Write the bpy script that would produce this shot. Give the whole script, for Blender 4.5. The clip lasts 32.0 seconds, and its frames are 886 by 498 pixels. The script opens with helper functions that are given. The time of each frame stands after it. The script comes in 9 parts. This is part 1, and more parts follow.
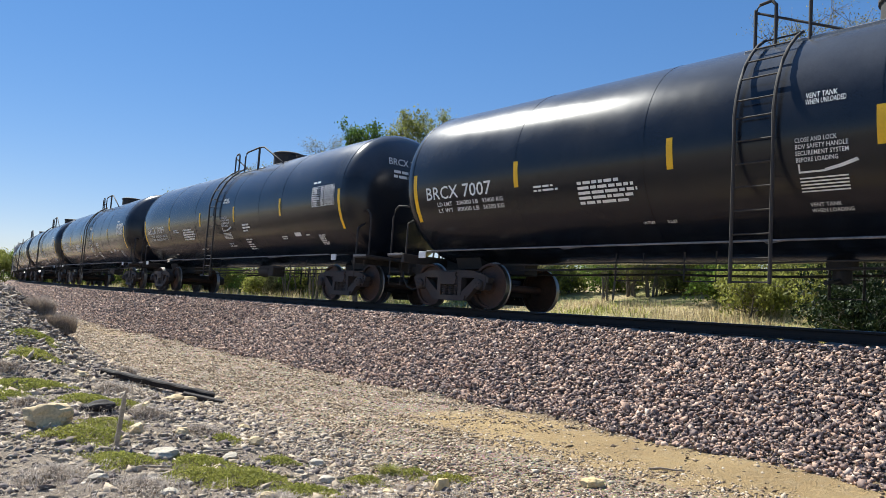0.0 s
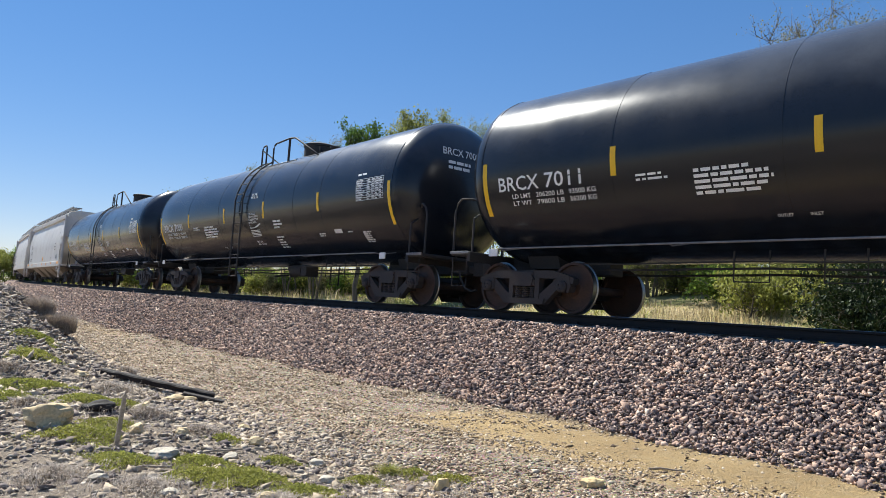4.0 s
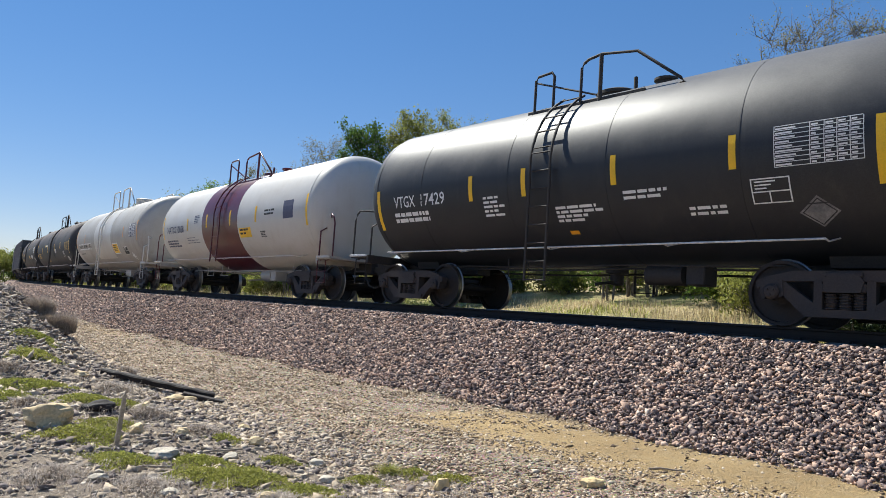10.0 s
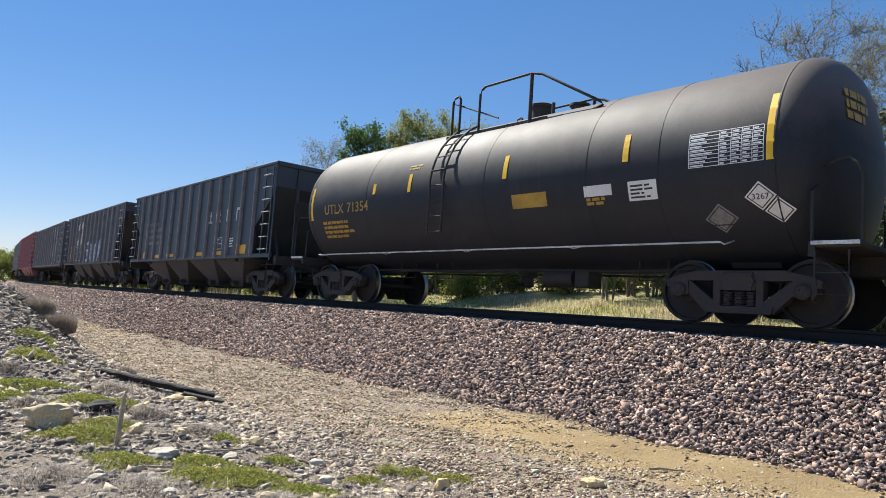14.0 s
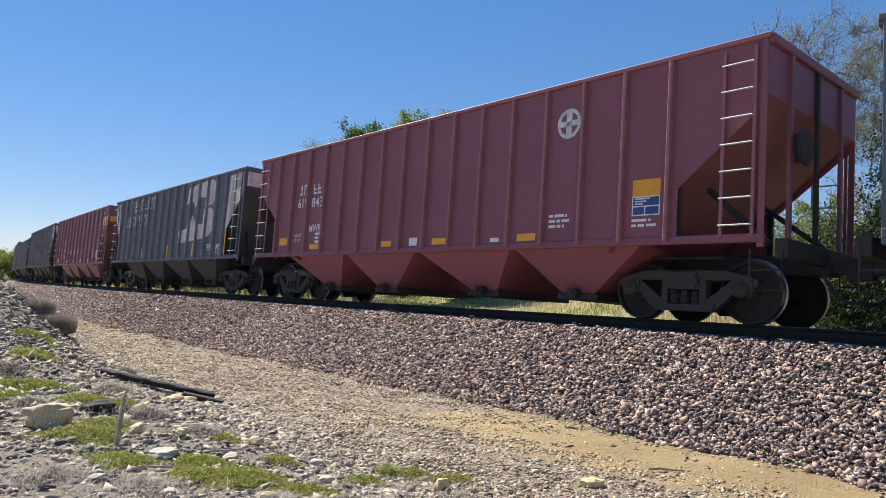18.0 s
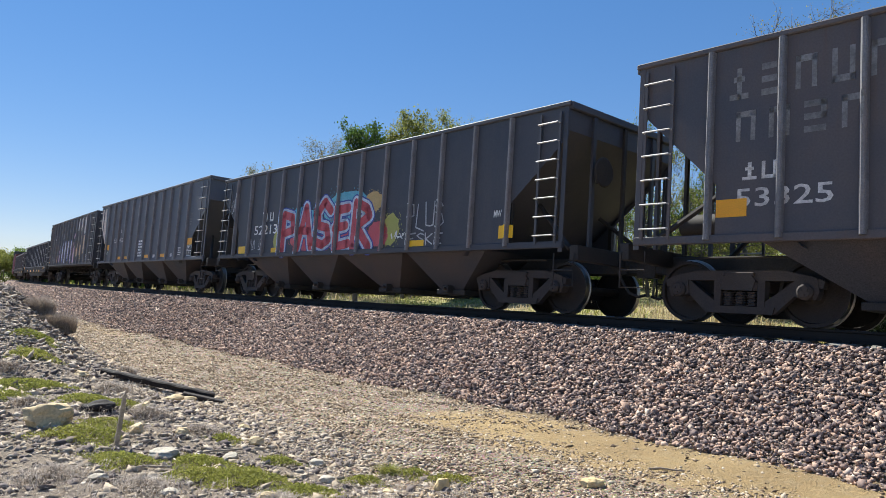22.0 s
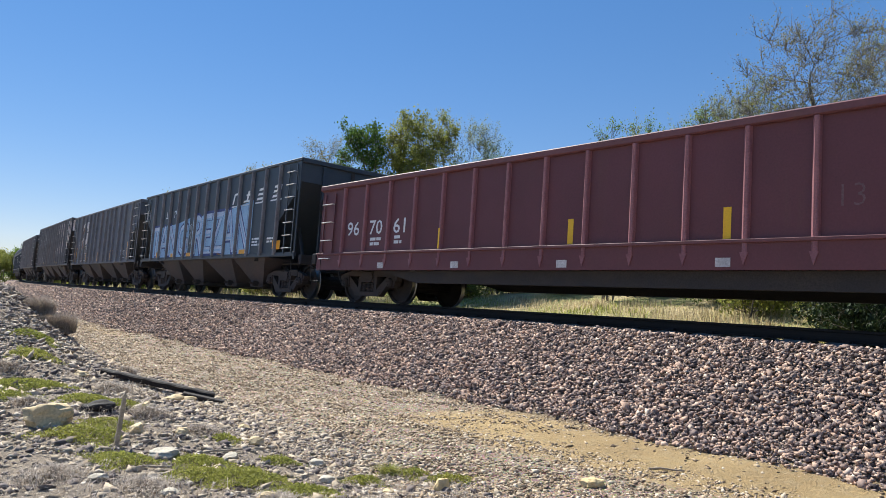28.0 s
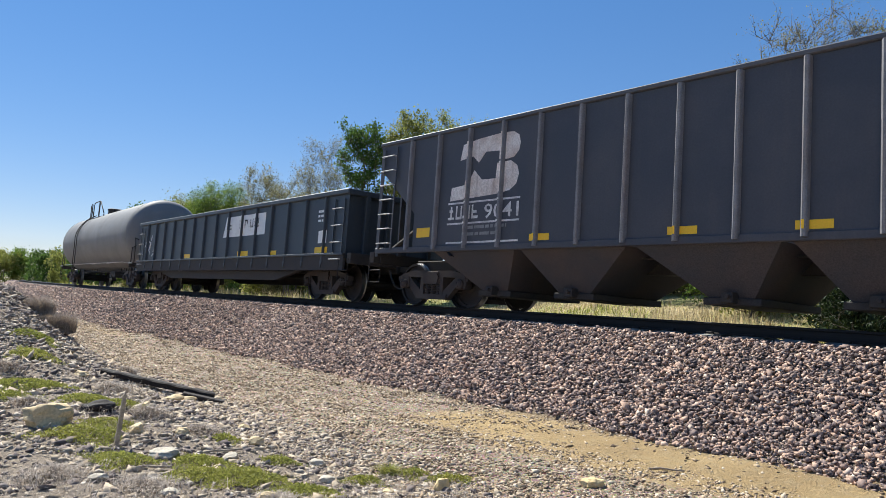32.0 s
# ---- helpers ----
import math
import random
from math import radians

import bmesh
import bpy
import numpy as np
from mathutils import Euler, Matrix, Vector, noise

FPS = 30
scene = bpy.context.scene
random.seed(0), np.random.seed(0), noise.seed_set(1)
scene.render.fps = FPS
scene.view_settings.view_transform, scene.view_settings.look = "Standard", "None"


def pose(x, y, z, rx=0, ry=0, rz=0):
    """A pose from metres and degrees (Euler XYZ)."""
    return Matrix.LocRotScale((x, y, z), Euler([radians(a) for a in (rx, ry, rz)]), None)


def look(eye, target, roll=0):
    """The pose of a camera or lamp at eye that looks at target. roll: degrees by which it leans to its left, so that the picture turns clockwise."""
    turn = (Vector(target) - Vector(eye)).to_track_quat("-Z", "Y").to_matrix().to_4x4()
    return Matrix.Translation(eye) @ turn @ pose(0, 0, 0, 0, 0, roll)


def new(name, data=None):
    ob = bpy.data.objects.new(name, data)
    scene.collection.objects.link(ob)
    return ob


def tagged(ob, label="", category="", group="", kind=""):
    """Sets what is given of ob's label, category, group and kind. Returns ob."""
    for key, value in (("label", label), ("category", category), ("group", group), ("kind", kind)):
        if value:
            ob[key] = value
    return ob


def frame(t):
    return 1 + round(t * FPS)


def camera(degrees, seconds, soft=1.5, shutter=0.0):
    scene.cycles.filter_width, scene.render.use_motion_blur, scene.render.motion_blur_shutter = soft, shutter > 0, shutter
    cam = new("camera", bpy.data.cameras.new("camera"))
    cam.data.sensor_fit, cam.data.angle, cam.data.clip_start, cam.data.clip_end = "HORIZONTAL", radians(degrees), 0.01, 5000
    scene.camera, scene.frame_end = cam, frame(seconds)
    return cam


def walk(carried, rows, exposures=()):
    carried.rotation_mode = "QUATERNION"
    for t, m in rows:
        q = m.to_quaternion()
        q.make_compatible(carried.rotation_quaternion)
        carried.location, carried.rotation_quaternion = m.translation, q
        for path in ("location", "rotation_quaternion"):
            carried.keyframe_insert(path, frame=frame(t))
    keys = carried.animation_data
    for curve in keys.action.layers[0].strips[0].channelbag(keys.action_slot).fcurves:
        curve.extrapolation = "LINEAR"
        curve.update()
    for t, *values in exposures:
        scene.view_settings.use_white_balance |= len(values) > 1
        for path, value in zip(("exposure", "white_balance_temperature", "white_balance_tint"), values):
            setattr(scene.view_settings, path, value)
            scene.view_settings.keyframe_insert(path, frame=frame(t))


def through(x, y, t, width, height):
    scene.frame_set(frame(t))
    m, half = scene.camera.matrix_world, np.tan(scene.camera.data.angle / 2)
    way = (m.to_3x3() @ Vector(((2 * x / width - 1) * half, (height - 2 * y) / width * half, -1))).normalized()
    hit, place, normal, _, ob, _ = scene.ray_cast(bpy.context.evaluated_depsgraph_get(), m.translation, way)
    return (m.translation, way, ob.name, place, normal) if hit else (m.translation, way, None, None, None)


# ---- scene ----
cam = camera(64.45, 32.0, soft=0.8)
EYE = (0.0, 0.0, 0.297)
VIEW = look(EYE, (0.0, math.cos(0.06388), EYE[2] + math.sin(0.06388)), 2.185)
# the clip's camera darkens while the pale cars pass
EXPOSURES = [(0.0, 0.70), (5.5, 0.70), (7.0, 0.60), (8.0, 0.54), (9.0, 0.54), (10.0, 0.60), (11.0, 0.44), (12.0, 0.50), (13.0, 0.64), (14.0, 0.72), (32.0, 0.72)]
walk(cam, [(0.0, VIEW), (32.0, VIEW)], exposures=EXPOSURES)

# ---------------------------------------------------------------- light
SUN_AZ, SUN_EL = radians(-41), radians(50)
world = bpy.data.worlds.new("sky")
scene.world = world
world.use_nodes = True
wn = world.node_tree.nodes
sky = wn.new("ShaderNodeTexSky")
sky.sky_type, sky.sun_disc, sky.sun_elevation, sky.sun_rotation = "NISHITA", False, SUN_EL, SUN_AZ
sky.air_density, sky.dust_density, sky.ozone_density = 1.0, 0.0, 4.0
deep = wn.new("ShaderNodeHueSaturation")
deep.inputs["Saturation"].default_value = 1.55
even = wn.new("ShaderNodeGamma")
even.inputs["Gamma"].default_value = 0.62
world.node_tree.links.new(sky.outputs[0], even.inputs["Color"])
world.node_tree.links.new(even.outputs[0], deep.inputs["Color"])
tone = wn.new("ShaderNodeMix")
tone.data_type, tone.blend_type = "RGBA", "MULTIPLY"
tone.inputs[0].default_value = 1.0
tone.inputs[7].default_value = (1.0, 0.97, 1.13, 1)
world.node_tree.links.new(deep.outputs[0], tone.inputs[6])
world.node_tree.links.new(tone.outputs[2], wn["Background"].inputs[0])
wn["Background"].inputs[1].default_value = 0.126
sun_data = bpy.data.lights.new("sun", "SUN")
sun_data.energy, sun_data.angle, sun_data.color = 5.0, radians(0.53), (0.97, 0.955, 0.875)
sun = new("sun", sun_data)
_d = Vector((math.sin(SUN_AZ) * math.cos(SUN_EL), math.cos(SUN_AZ) * math.cos(SUN_EL), math.sin(SUN_EL)))
sun.matrix_world = look(tuple(_d * 60), (0, 0, 0))
scene.view_settings.exposure = 0.7

# ---------------------------------------------------------------- the line of the track
# s runs along the track in the train's direction, lateral metres towards the camera
X0, Y0, PSI0, K1, K2, BANK = -0.9759, 17.3502, -0.86070, 0.002169, -3.5209e-06, 0.04000
SS = np.arange(-1400.0, 700.01, 0.25)
_c = np.clip(SS, -204, 204)
PSI = PSI0 + K1 * _c + K2 * _c ** 2 * np.sign(_c)
_m = (PSI[1:] + PSI[:-1]) / 2
_i = int(np.argmin(abs(SS)))
CX = np.concatenate([[0], np.cumsum(np.cos(_m)) * 0.25])
CY = np.concatenate([[0], np.cumsum(np.sin(_m)) * 0.25])
CX, CY = CX - CX[_i] + X0, CY - CY[_i] + Y0


def at(s, d):
    """World x, y of the point d metres from the track's middle towards the camera."""
    a = np.interp(s, SS, PSI)
    return np.interp(s, SS, CX) + d * np.sin(a), np.interp(s, SS, CY) - d * np.cos(a)


def lay(s, d):
    """World x, y of a ground spot, its s and d skewed to fit the camera's view."""
    return at(1.069 * np.asarray(s, float) + 0.066 * np.asarray(d, float) - 0.152, 1.028 * np.asarray(d, float) - 0.109)


def heading(s):
    return float(np.interp(s, SS, PSI))


def on_track(s):
    x, y = at(s, 0.0)
    return Matrix.Translation((float(x), float(y), 0)) @ Euler((-BANK, 0, heading(s))).to_matrix().to_4x4()


# metres along and up per car unit, stretched to fit the camera's view
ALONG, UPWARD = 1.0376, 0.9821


def gone(t):
    """How far the train has come after t seconds."""
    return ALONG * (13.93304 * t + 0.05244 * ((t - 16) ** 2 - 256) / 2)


# ---------------------------------------------------------------- mesh helpers
class Geo:
    def __init__(self):
        self.v, self.f = [], []

    def add(self, vs, fs):
        n = len(self.v)
        self.v += [tuple(p) for p in vs]
        self.f += [tuple(i + n for i in f) for f in fs]
        return self

    def box(self, x0, x1, y0, y1, z0, z1, b=0.0):
        if b <= 0:
            return self.add([(x, y, z) for x in (x0, x1) for y in (y0, y1) for z in (z0, z1)],
                            [(0, 1, 3, 2), (4, 6, 7, 5), (0, 4, 5, 1), (2, 3, 7, 6), (0, 2, 6, 4), (1, 5, 7, 3)])
        vs, idx = [], {}
        for i, x in enumerate((x0, x1)):
            for j, y in enumerate((y0, y1)):
                for k, z in enumerate((z0, z1)):
                    for ax in range(3):
                        p = [x, y, z]
                        for o, c in enumerate((i, j, k)):
                            if o != ax:
                                p[o] += b if c == 0 else -b
                        idx[i, j, k, ax] = len(vs)
                        vs.append(p)
        fs = []
        for ax in range(3):
            o1, o2 = [o for o in range(3) if o != ax]
            for c in (0, 1):
                q = []
                for a, e in ((0, 0), (1, 0), (1, 1), (0, 1)):
                    key = [0, 0, 0]
                    key[ax], key[o1], key[o2] = c, a, e
                    q.append(idx[(*key, ax)])
                fs.append(q if (c == 1) == (ax != 1) else q[::-1])
            for a in (0, 1):
                for e in (0, 1):
                    k0, k1 = [0, 0, 0], [0, 0, 0]
                    k0[o1] = k1[o1] = a
                    k0[o2] = k1[o2] = e
                    k0[ax], k1[ax] = 0, 1
                    fs.append((idx[(*k0, o1)], idx[(*k1, o1)], idx[(*k1, o2)], idx[(*k0, o2)]))
        for i in (0, 1):
            for j in (0, 1):
                for k in (0, 1):
                    fs.append((idx[i, j, k, 0], idx[i, j, k, 1], idx[i, j, k, 2]))
        return self.add(vs, fs)

    def prism(self, poly, y0, y1, axis="y"):
        """A polygon of (a, b) pairs pushed from y0 to y1 along an axis."""
        n = len(poly)
        put = {"y": lambda a, b, c: (a, c, b), "x": lambda a, b, c: (c, a, b), "z": lambda a, b, c: (a, b, c)}[axis]
        vs = [put(a, b, y0) for a, b in poly] + [put(a, b, y1) for a, b in poly]
        fs = [tuple(range(n)), tuple(range(2 * n - 1, n - 1, -1))]
        fs += [(i, n + i, n + (i + 1) % n, (i + 1) % n) for i in range(n)]
        return self.add(vs, fs)

    def tube(self, pts, r, n=6, closed=False):
        pts = [Vector(p) for p in pts]
        rings = []
        for i, p in enumerate(pts):
            d = (pts[min(i + 1, len(pts) - 1)] - pts[max(i - 1, 0)]).normalized()
            ref = Vector((0, 0, 1)) if abs(d.z) < 0.9 else Vector((1, 0, 0))
            a = d.cross(ref).normalized()
            b = d.cross(a)
            rings.append([p + (a * math.cos(t) + b * math.sin(t)) * r for t in (2 * math.pi * k / n for k in range(n))])
        vs = [q for ring in rings for q in ring]
        fs = [(i * n + k, i * n + (k + 1) % n, (i + 1) * n + (k + 1) % n, (i + 1) * n + k) for i in range(len(pts) - 1) for k in range(n)]
        fs += [tuple(range(n)), tuple(range((len(pts) - 1) * n, len(pts) * n))]
        return self.add(vs, fs)

    def lathe(self, prof, n=32, axis="x", at=(0, 0, 0)):
        """prof: (position along the axis, radius)."""
        vs, fs = [], []
        for a, r in prof:
            for k in range(n):
                t = 2 * math.pi * k / n
                c, s = r * math.cos(t), r * math.sin(t)
                p = {"x": (a, c, s), "y": (c, a, s), "z": (c, s, a)}[axis]
                vs.append((p[0] + at[0], p[1] + at[1], p[2] + at[2]))
        for i in range(len(prof) - 1):
            for k in range(n):
                fs.append((i * n + k, i * n + (k + 1) % n, (i + 1) * n + (k + 1) % n, (i + 1) * n + k))
        fs += [tuple(range(n)), tuple(range((len(prof) - 1) * n, len(prof) * n))]
        return self.add(vs, fs)

    def mesh(self, name, mat, smooth=None):
        me = bpy.data.meshes.new(name)
        me.from_pydata(self.v, [], self.f)
        bm = bmesh.new()
        bm.from_mesh(me)
        bmesh.ops.recalc_face_normals(bm, faces=bm.faces)
        bm.to_mesh(me)
        bm.free()
        for one in (mat if isinstance(mat, (list, tuple)) else [mat]):
            me.materials.append(one)
        if smooth is not None:
            me.shade_smooth()
            me.set_sharp_from_angle(angle=radians(smooth))
        return me


STRETCHED = set()


def part(name, geo, mat, parent, label="", smooth=None):
    if isinstance(geo, Geo) and (parent in STRETCHED or parent.parent in STRETCHED):
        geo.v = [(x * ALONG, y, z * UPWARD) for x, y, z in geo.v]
    me = geo if isinstance(geo, bpy.types.Mesh) else geo.mesh(name, mat, smooth)
    ob = new(name, me)
    ob.parent = parent
    if label:
        ob["label"] = label
    return ob


def thing(name, label, category, m=None, group="", kind=""):
    ob = new(name)
    ob.empty_display_size = 0.3
    if m is not None:
        ob.matrix_world = m
    return tagged(ob, label, category, group, kind)


# ---------------------------------------------------------------- materials
def material(name, color, rough=0.6, metal=0.0, second=None, amount=0.5, scale=1.5, fine=40.0, fine_amount=0.25,
             bump=0.0, bump_scale=60.0, streak=None, streak_amount=0.0, coat=0.0, spec=0.5, islands=0.0, space="Object", rough_var=0.1, pale_tint=None):
    """A paint or earth with large stains, fine grain, downward streaks and relief, in metres of its object."""
    ma = bpy.data.materials.new(name)
    ma.use_nodes = True
    nt = ma.node_tree
    N, L = nt.nodes, nt.links
    bs = N["Principled BSDF"]
    co = N.new("ShaderNodeTexCoord").outputs[space]
    obi = N.new("ShaderNodeObjectInfo")
    off = N.new("ShaderNodeVectorMath")
    off.operation = "MULTIPLY_ADD"
    comb = N.new("ShaderNodeCombineXYZ")
    for k in range(3):
        L.new(obi.outputs["Random"], comb.inputs[k])
    L.new(comb.outputs[0], off.inputs[0])
    off.inputs[1].default_value = (37.0, 53.0, 71.0) if space == "Object" else (0, 0, 0)
    L.new(co, off.inputs[2])
    vec = off.outputs[0]

    def noise_at(sc, detail=4.0, rgh=0.6, v=vec, dist=0.0):
        n = N.new("ShaderNodeTexNoise")
        n.inputs["Scale"].default_value, n.inputs["Detail"].default_value, n.inputs["Roughness"].default_value = sc, detail, rgh
        n.inputs["Distortion"].default_value = dist
        L.new(v, n.inputs["Vector"])
        return n.outputs["Fac"]

    def ramp(src, lo, hi):
        r = N.new("ShaderNodeMapRange")
        r.inputs[1].default_value, r.inputs[2].default_value = lo, hi
        L.new(src, r.inputs[0])
        return r.outputs[0]

    def mixc(fac, a, b, mode="MIX"):
        m = N.new("ShaderNodeMix")
        m.data_type, m.blend_type = "RGBA", mode
        for sock, val in ((m.inputs[0], fac), (m.inputs[6], a), (m.inputs[7], b)):
            if isinstance(val, (int, float)):
                sock.default_value = val
            elif isinstance(val, tuple):
                sock.default_value = (*val, 1)
            else:
                L.new(val, sock)
        return m.outputs[2]

    def times(a, k):
        m = N.new("ShaderNodeMath")
        m.operation = "MULTIPLY"
        L.new(a, m.inputs[0])
        if isinstance(k, (int, float)):
            m.inputs[1].default_value = k
        else:
            L.new(k, m.inputs[1])
        return m.outputs[0]

    big = noise_at(scale, 5.0)
    col = tuple(color)
    out = mixc(times(ramp(big, 0.38, 0.72), amount), col, tuple(second) if second else tuple(c * 0.6 for c in col))
    if streak:
        mp = N.new("ShaderNodeMapping")
        mp.inputs["Scale"].default_value = (1.0, 1.0, 0.08)
        L.new(vec, mp.inputs["Vector"])
        st = ramp(noise_at(5.0, 5.0, 0.65, mp.outputs[0]), 0.5, 0.72)
        patch = ramp(noise_at(0.7, 3.0), 0.35, 0.65)
        out = mixc(times(times(st, patch), streak_amount), out, tuple(streak))
    if pale_tint:
        # upper part tinted paler with a ragged edge: dust, and sunlight painted in
        tint, lo, hi = pale_tint
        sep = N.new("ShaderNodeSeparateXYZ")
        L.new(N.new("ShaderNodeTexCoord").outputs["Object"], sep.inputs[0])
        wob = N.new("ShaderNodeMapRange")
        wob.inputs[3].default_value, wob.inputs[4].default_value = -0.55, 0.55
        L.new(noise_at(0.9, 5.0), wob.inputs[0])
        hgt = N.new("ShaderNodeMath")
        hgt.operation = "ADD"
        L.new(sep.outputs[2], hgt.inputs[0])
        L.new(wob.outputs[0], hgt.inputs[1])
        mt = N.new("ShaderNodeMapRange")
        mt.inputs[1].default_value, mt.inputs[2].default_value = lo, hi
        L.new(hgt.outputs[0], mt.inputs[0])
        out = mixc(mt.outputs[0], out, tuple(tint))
    grain = noise_at(fine, 3.0, 0.7)
    g2 = ramp(grain, 0.3, 0.7)
    gm = N.new("ShaderNodeMapRange")
    gm.inputs[3].default_value, gm.inputs[4].default_value = 1 - fine_amount, 1 + fine_amount
    L.new(g2, gm.inputs[0])
    cg = N.new("ShaderNodeCombineColor")
    for k in range(3):
        L.new(gm.outputs[0], cg.inputs[k])
    out = mixc(1.0, out, cg.outputs[0], "MULTIPLY")
    if islands:
        geo = N.new("ShaderNodeNewGeometry")
        im = N.new("ShaderNodeMapRange")
        im.inputs[3].default_value, im.inputs[4].default_value = 1 - islands, 1 + islands
        L.new(geo.outputs["Random Per Island"], im.inputs[0])
        ci = N.new("ShaderNodeCombineColor")
        for k in range(3):
            L.new(im.outputs[0], ci.inputs[k])
        out = mixc(1.0, out, ci.outputs[0], "MULTIPLY")
    L.new(out, bs.inputs["Base Color"])
    rm = N.new("ShaderNodeMapRange")
    rm.inputs[3].default_value, rm.inputs[4].default_value = max(0.02, rough - rough_var), min(1, rough + rough_var)
    L.new(big, rm.inputs[0])
    L.new(rm.outputs[0], bs.inputs["Roughness"])
    bs.inputs["Metallic"].default_value = metal
    bs.inputs["Specular IOR Level"].default_value = spec
    if coat:
        bs.inputs["Coat Weight"].default_value, bs.inputs["Coat Roughness"].default_value = coat, 0.08
    if bump:
        b = N.new("ShaderNodeBump")
        b.inputs["Strength"].default_value, b.inputs["Distance"].default_value = 1.0, bump
        L.new(noise_at(bump_scale, 4.0, 0.65), b.inputs["Height"])
        L.new(b.outputs[0], bs.inputs["Normal"])
    return ma

M = {}
# glossy tank: the bluish upper tint paints in the reflected sky
M["tank_black"] = material("black_tank_enamel", (0.009, 0.012, 0.019), 0.22, second=(0.018, 0.018, 0.020), amount=0.7, scale=0.8, fine=90, fine_amount=0.2, bump=0.0008, bump_scale=2.2, spec=0.42, coat=0.06, pale_tint=((0.098, 0.106, 0.124), 2.9, 4.15))
M["tank_old_black"] = material("weathered_black_tank_paint", (0.022, 0.024, 0.029), 0.48, second=(0.036, 0.036, 0.038), amount=0.7, scale=0.9, fine=70, fine_amount=0.3, bump=0.0015, bump_scale=3.0, streak=(0.07, 0.062, 0.055), streak_amount=0.35, spec=0.4, pale_tint=((0.135, 0.13, 0.125), 2.6, 3.7))
M["tank_dusty"] = material("dust_coated_black_tank_paint", (0.022, 0.025, 0.032), 0.62, second=(0.038, 0.038, 0.042), amount=0.7, scale=0.8, fine=60, fine_amount=0.3, bump=0.002, bump_scale=3.0, streak=(0.075, 0.065, 0.055), streak_amount=0.3, spec=0.35, pale_tint=((0.135, 0.108, 0.092), 2.5, 3.35))
M["tank_white"] = material("off_white_tank_paint", (0.60, 0.575, 0.53), 0.42, second=(0.50, 0.46, 0.40), amount=0.6, scale=0.7, fine=80, fine_amount=0.06, bump=0.001, bump_scale=2.5, streak=(0.40, 0.33, 0.25), streak_amount=0.35)
M["tank_cream"] = material("stained_cream_tank_paint", (0.44, 0.42, 0.385), 0.5, second=(0.32, 0.285, 0.24), amount=0.7, scale=0.8, fine=80, fine_amount=0.08, bump=0.001, bump_scale=2.5, streak=(0.26, 0.20, 0.14), streak_amount=0.55)
M["tank_grey"] = material("matt_grey_tank_paint", (0.20, 0.20, 0.20), 0.65, second=(0.14, 0.135, 0.13), amount=0.6, scale=0.8, fine=60, fine_amount=0.15, bump=0.001, bump_scale=3)
M["maroon"] = material("maroon_band_paint", (0.105, 0.012, 0.018), 0.32, second=(0.075, 0.012, 0.016), amount=0.6, scale=1.0, fine=70, fine_amount=0.15, bump=0.001, bump_scale=2.5)
M["hopper_black"] = material("faded_black_car_paint", (0.050, 0.053, 0.066), 0.55, second=(0.085, 0.083, 0.092), amount=0.7, scale=0.9, fine=35, fine_amount=0.12, bump=0.004, bump_scale=1.6, streak=(0.12, 0.10, 0.09), streak_amount=0.3)
M["hopper_rusty"] = material("rusty_black_car_paint", (0.075, 0.075, 0.088), 0.6, second=(0.135, 0.108, 0.10), amount=0.7, scale=0.8, fine=35, fine_amount=0.12, bump=0.004, bump_scale=1.6, streak=(0.14, 0.075, 0.045), streak_amount=0.6)
M["hopper_green"] = material("black_green_car_paint", (0.030, 0.042, 0.056), 0.5, second=(0.055, 0.066, 0.078), amount=0.6, scale=0.9, fine=35, fine_amount=0.12, bump=0.004, bump_scale=1.6, streak=(0.07, 0.06, 0.05), streak_amount=0.35)
# rib paint lightened: wear, plus the sun on the rib flanks painted in
M["rib_worn_lit"] = material("worn_sunlit_rib_paint", (0.20, 0.20, 0.215), 0.6, second=(0.10, 0.10, 0.105), amount=0.7, scale=3.0, fine=40, fine_amount=0.2, streak=(0.22, 0.13, 0.08), streak_amount=0.5)
M["rib_red"] = material("sunlit_red_rib_paint", (0.29, 0.12, 0.13), 0.6, second=(0.21, 0.075, 0.085), amount=0.7, scale=3.0, fine=40, fine_amount=0.2)
M["rust"] = material("flaking_rust", (0.24, 0.10, 0.045), 0.85, second=(0.13, 0.055, 0.03), amount=0.8, scale=4.0, fine=60, fine_amount=0.3)
M["rust_brown"] = material("rusted_through_brown_paint", (0.23, 0.145, 0.12), 0.8, second=(0.13, 0.075, 0.06), amount=0.8, scale=1.5, fine=40, fine_amount=0.25, streak=(0.36, 0.30, 0.27), streak_amount=0.6)
M["tan_paint"] = material("tan_stained_paint", (0.62, 0.49, 0.37), 0.75, second=(0.42, 0.30, 0.21), amount=0.7, scale=1.6, fine=30, fine_amount=0.2, streak=(0.24, 0.12, 0.06), streak_amount=0.6)
M["ghost_white"] = material("thin_worn_white_paint", (0.44, 0.43, 0.43), 0.75, second=(0.20, 0.195, 0.20), amount=0.85, scale=2.2, fine=30, fine_amount=0.25, streak=(0.12, 0.11, 0.115), streak_amount=0.7)
# rung colour lightened to paint in the sunlight on top of the rungs
M["rung"] = material("sunlit_rung_steel", (0.50, 0.50, 0.49), 0.5, second=(0.28, 0.25, 0.22), amount=0.6, scale=5.0)
M["hopper_grey"] = material("chalky_grey_black_car_paint", (0.092, 0.104, 0.128), 0.6, second=(0.135, 0.138, 0.152), amount=0.7, scale=0.9, fine=35, fine_amount=0.12, bump=0.004, bump_scale=1.6, streak=(0.15, 0.12, 0.105), streak_amount=0.35)
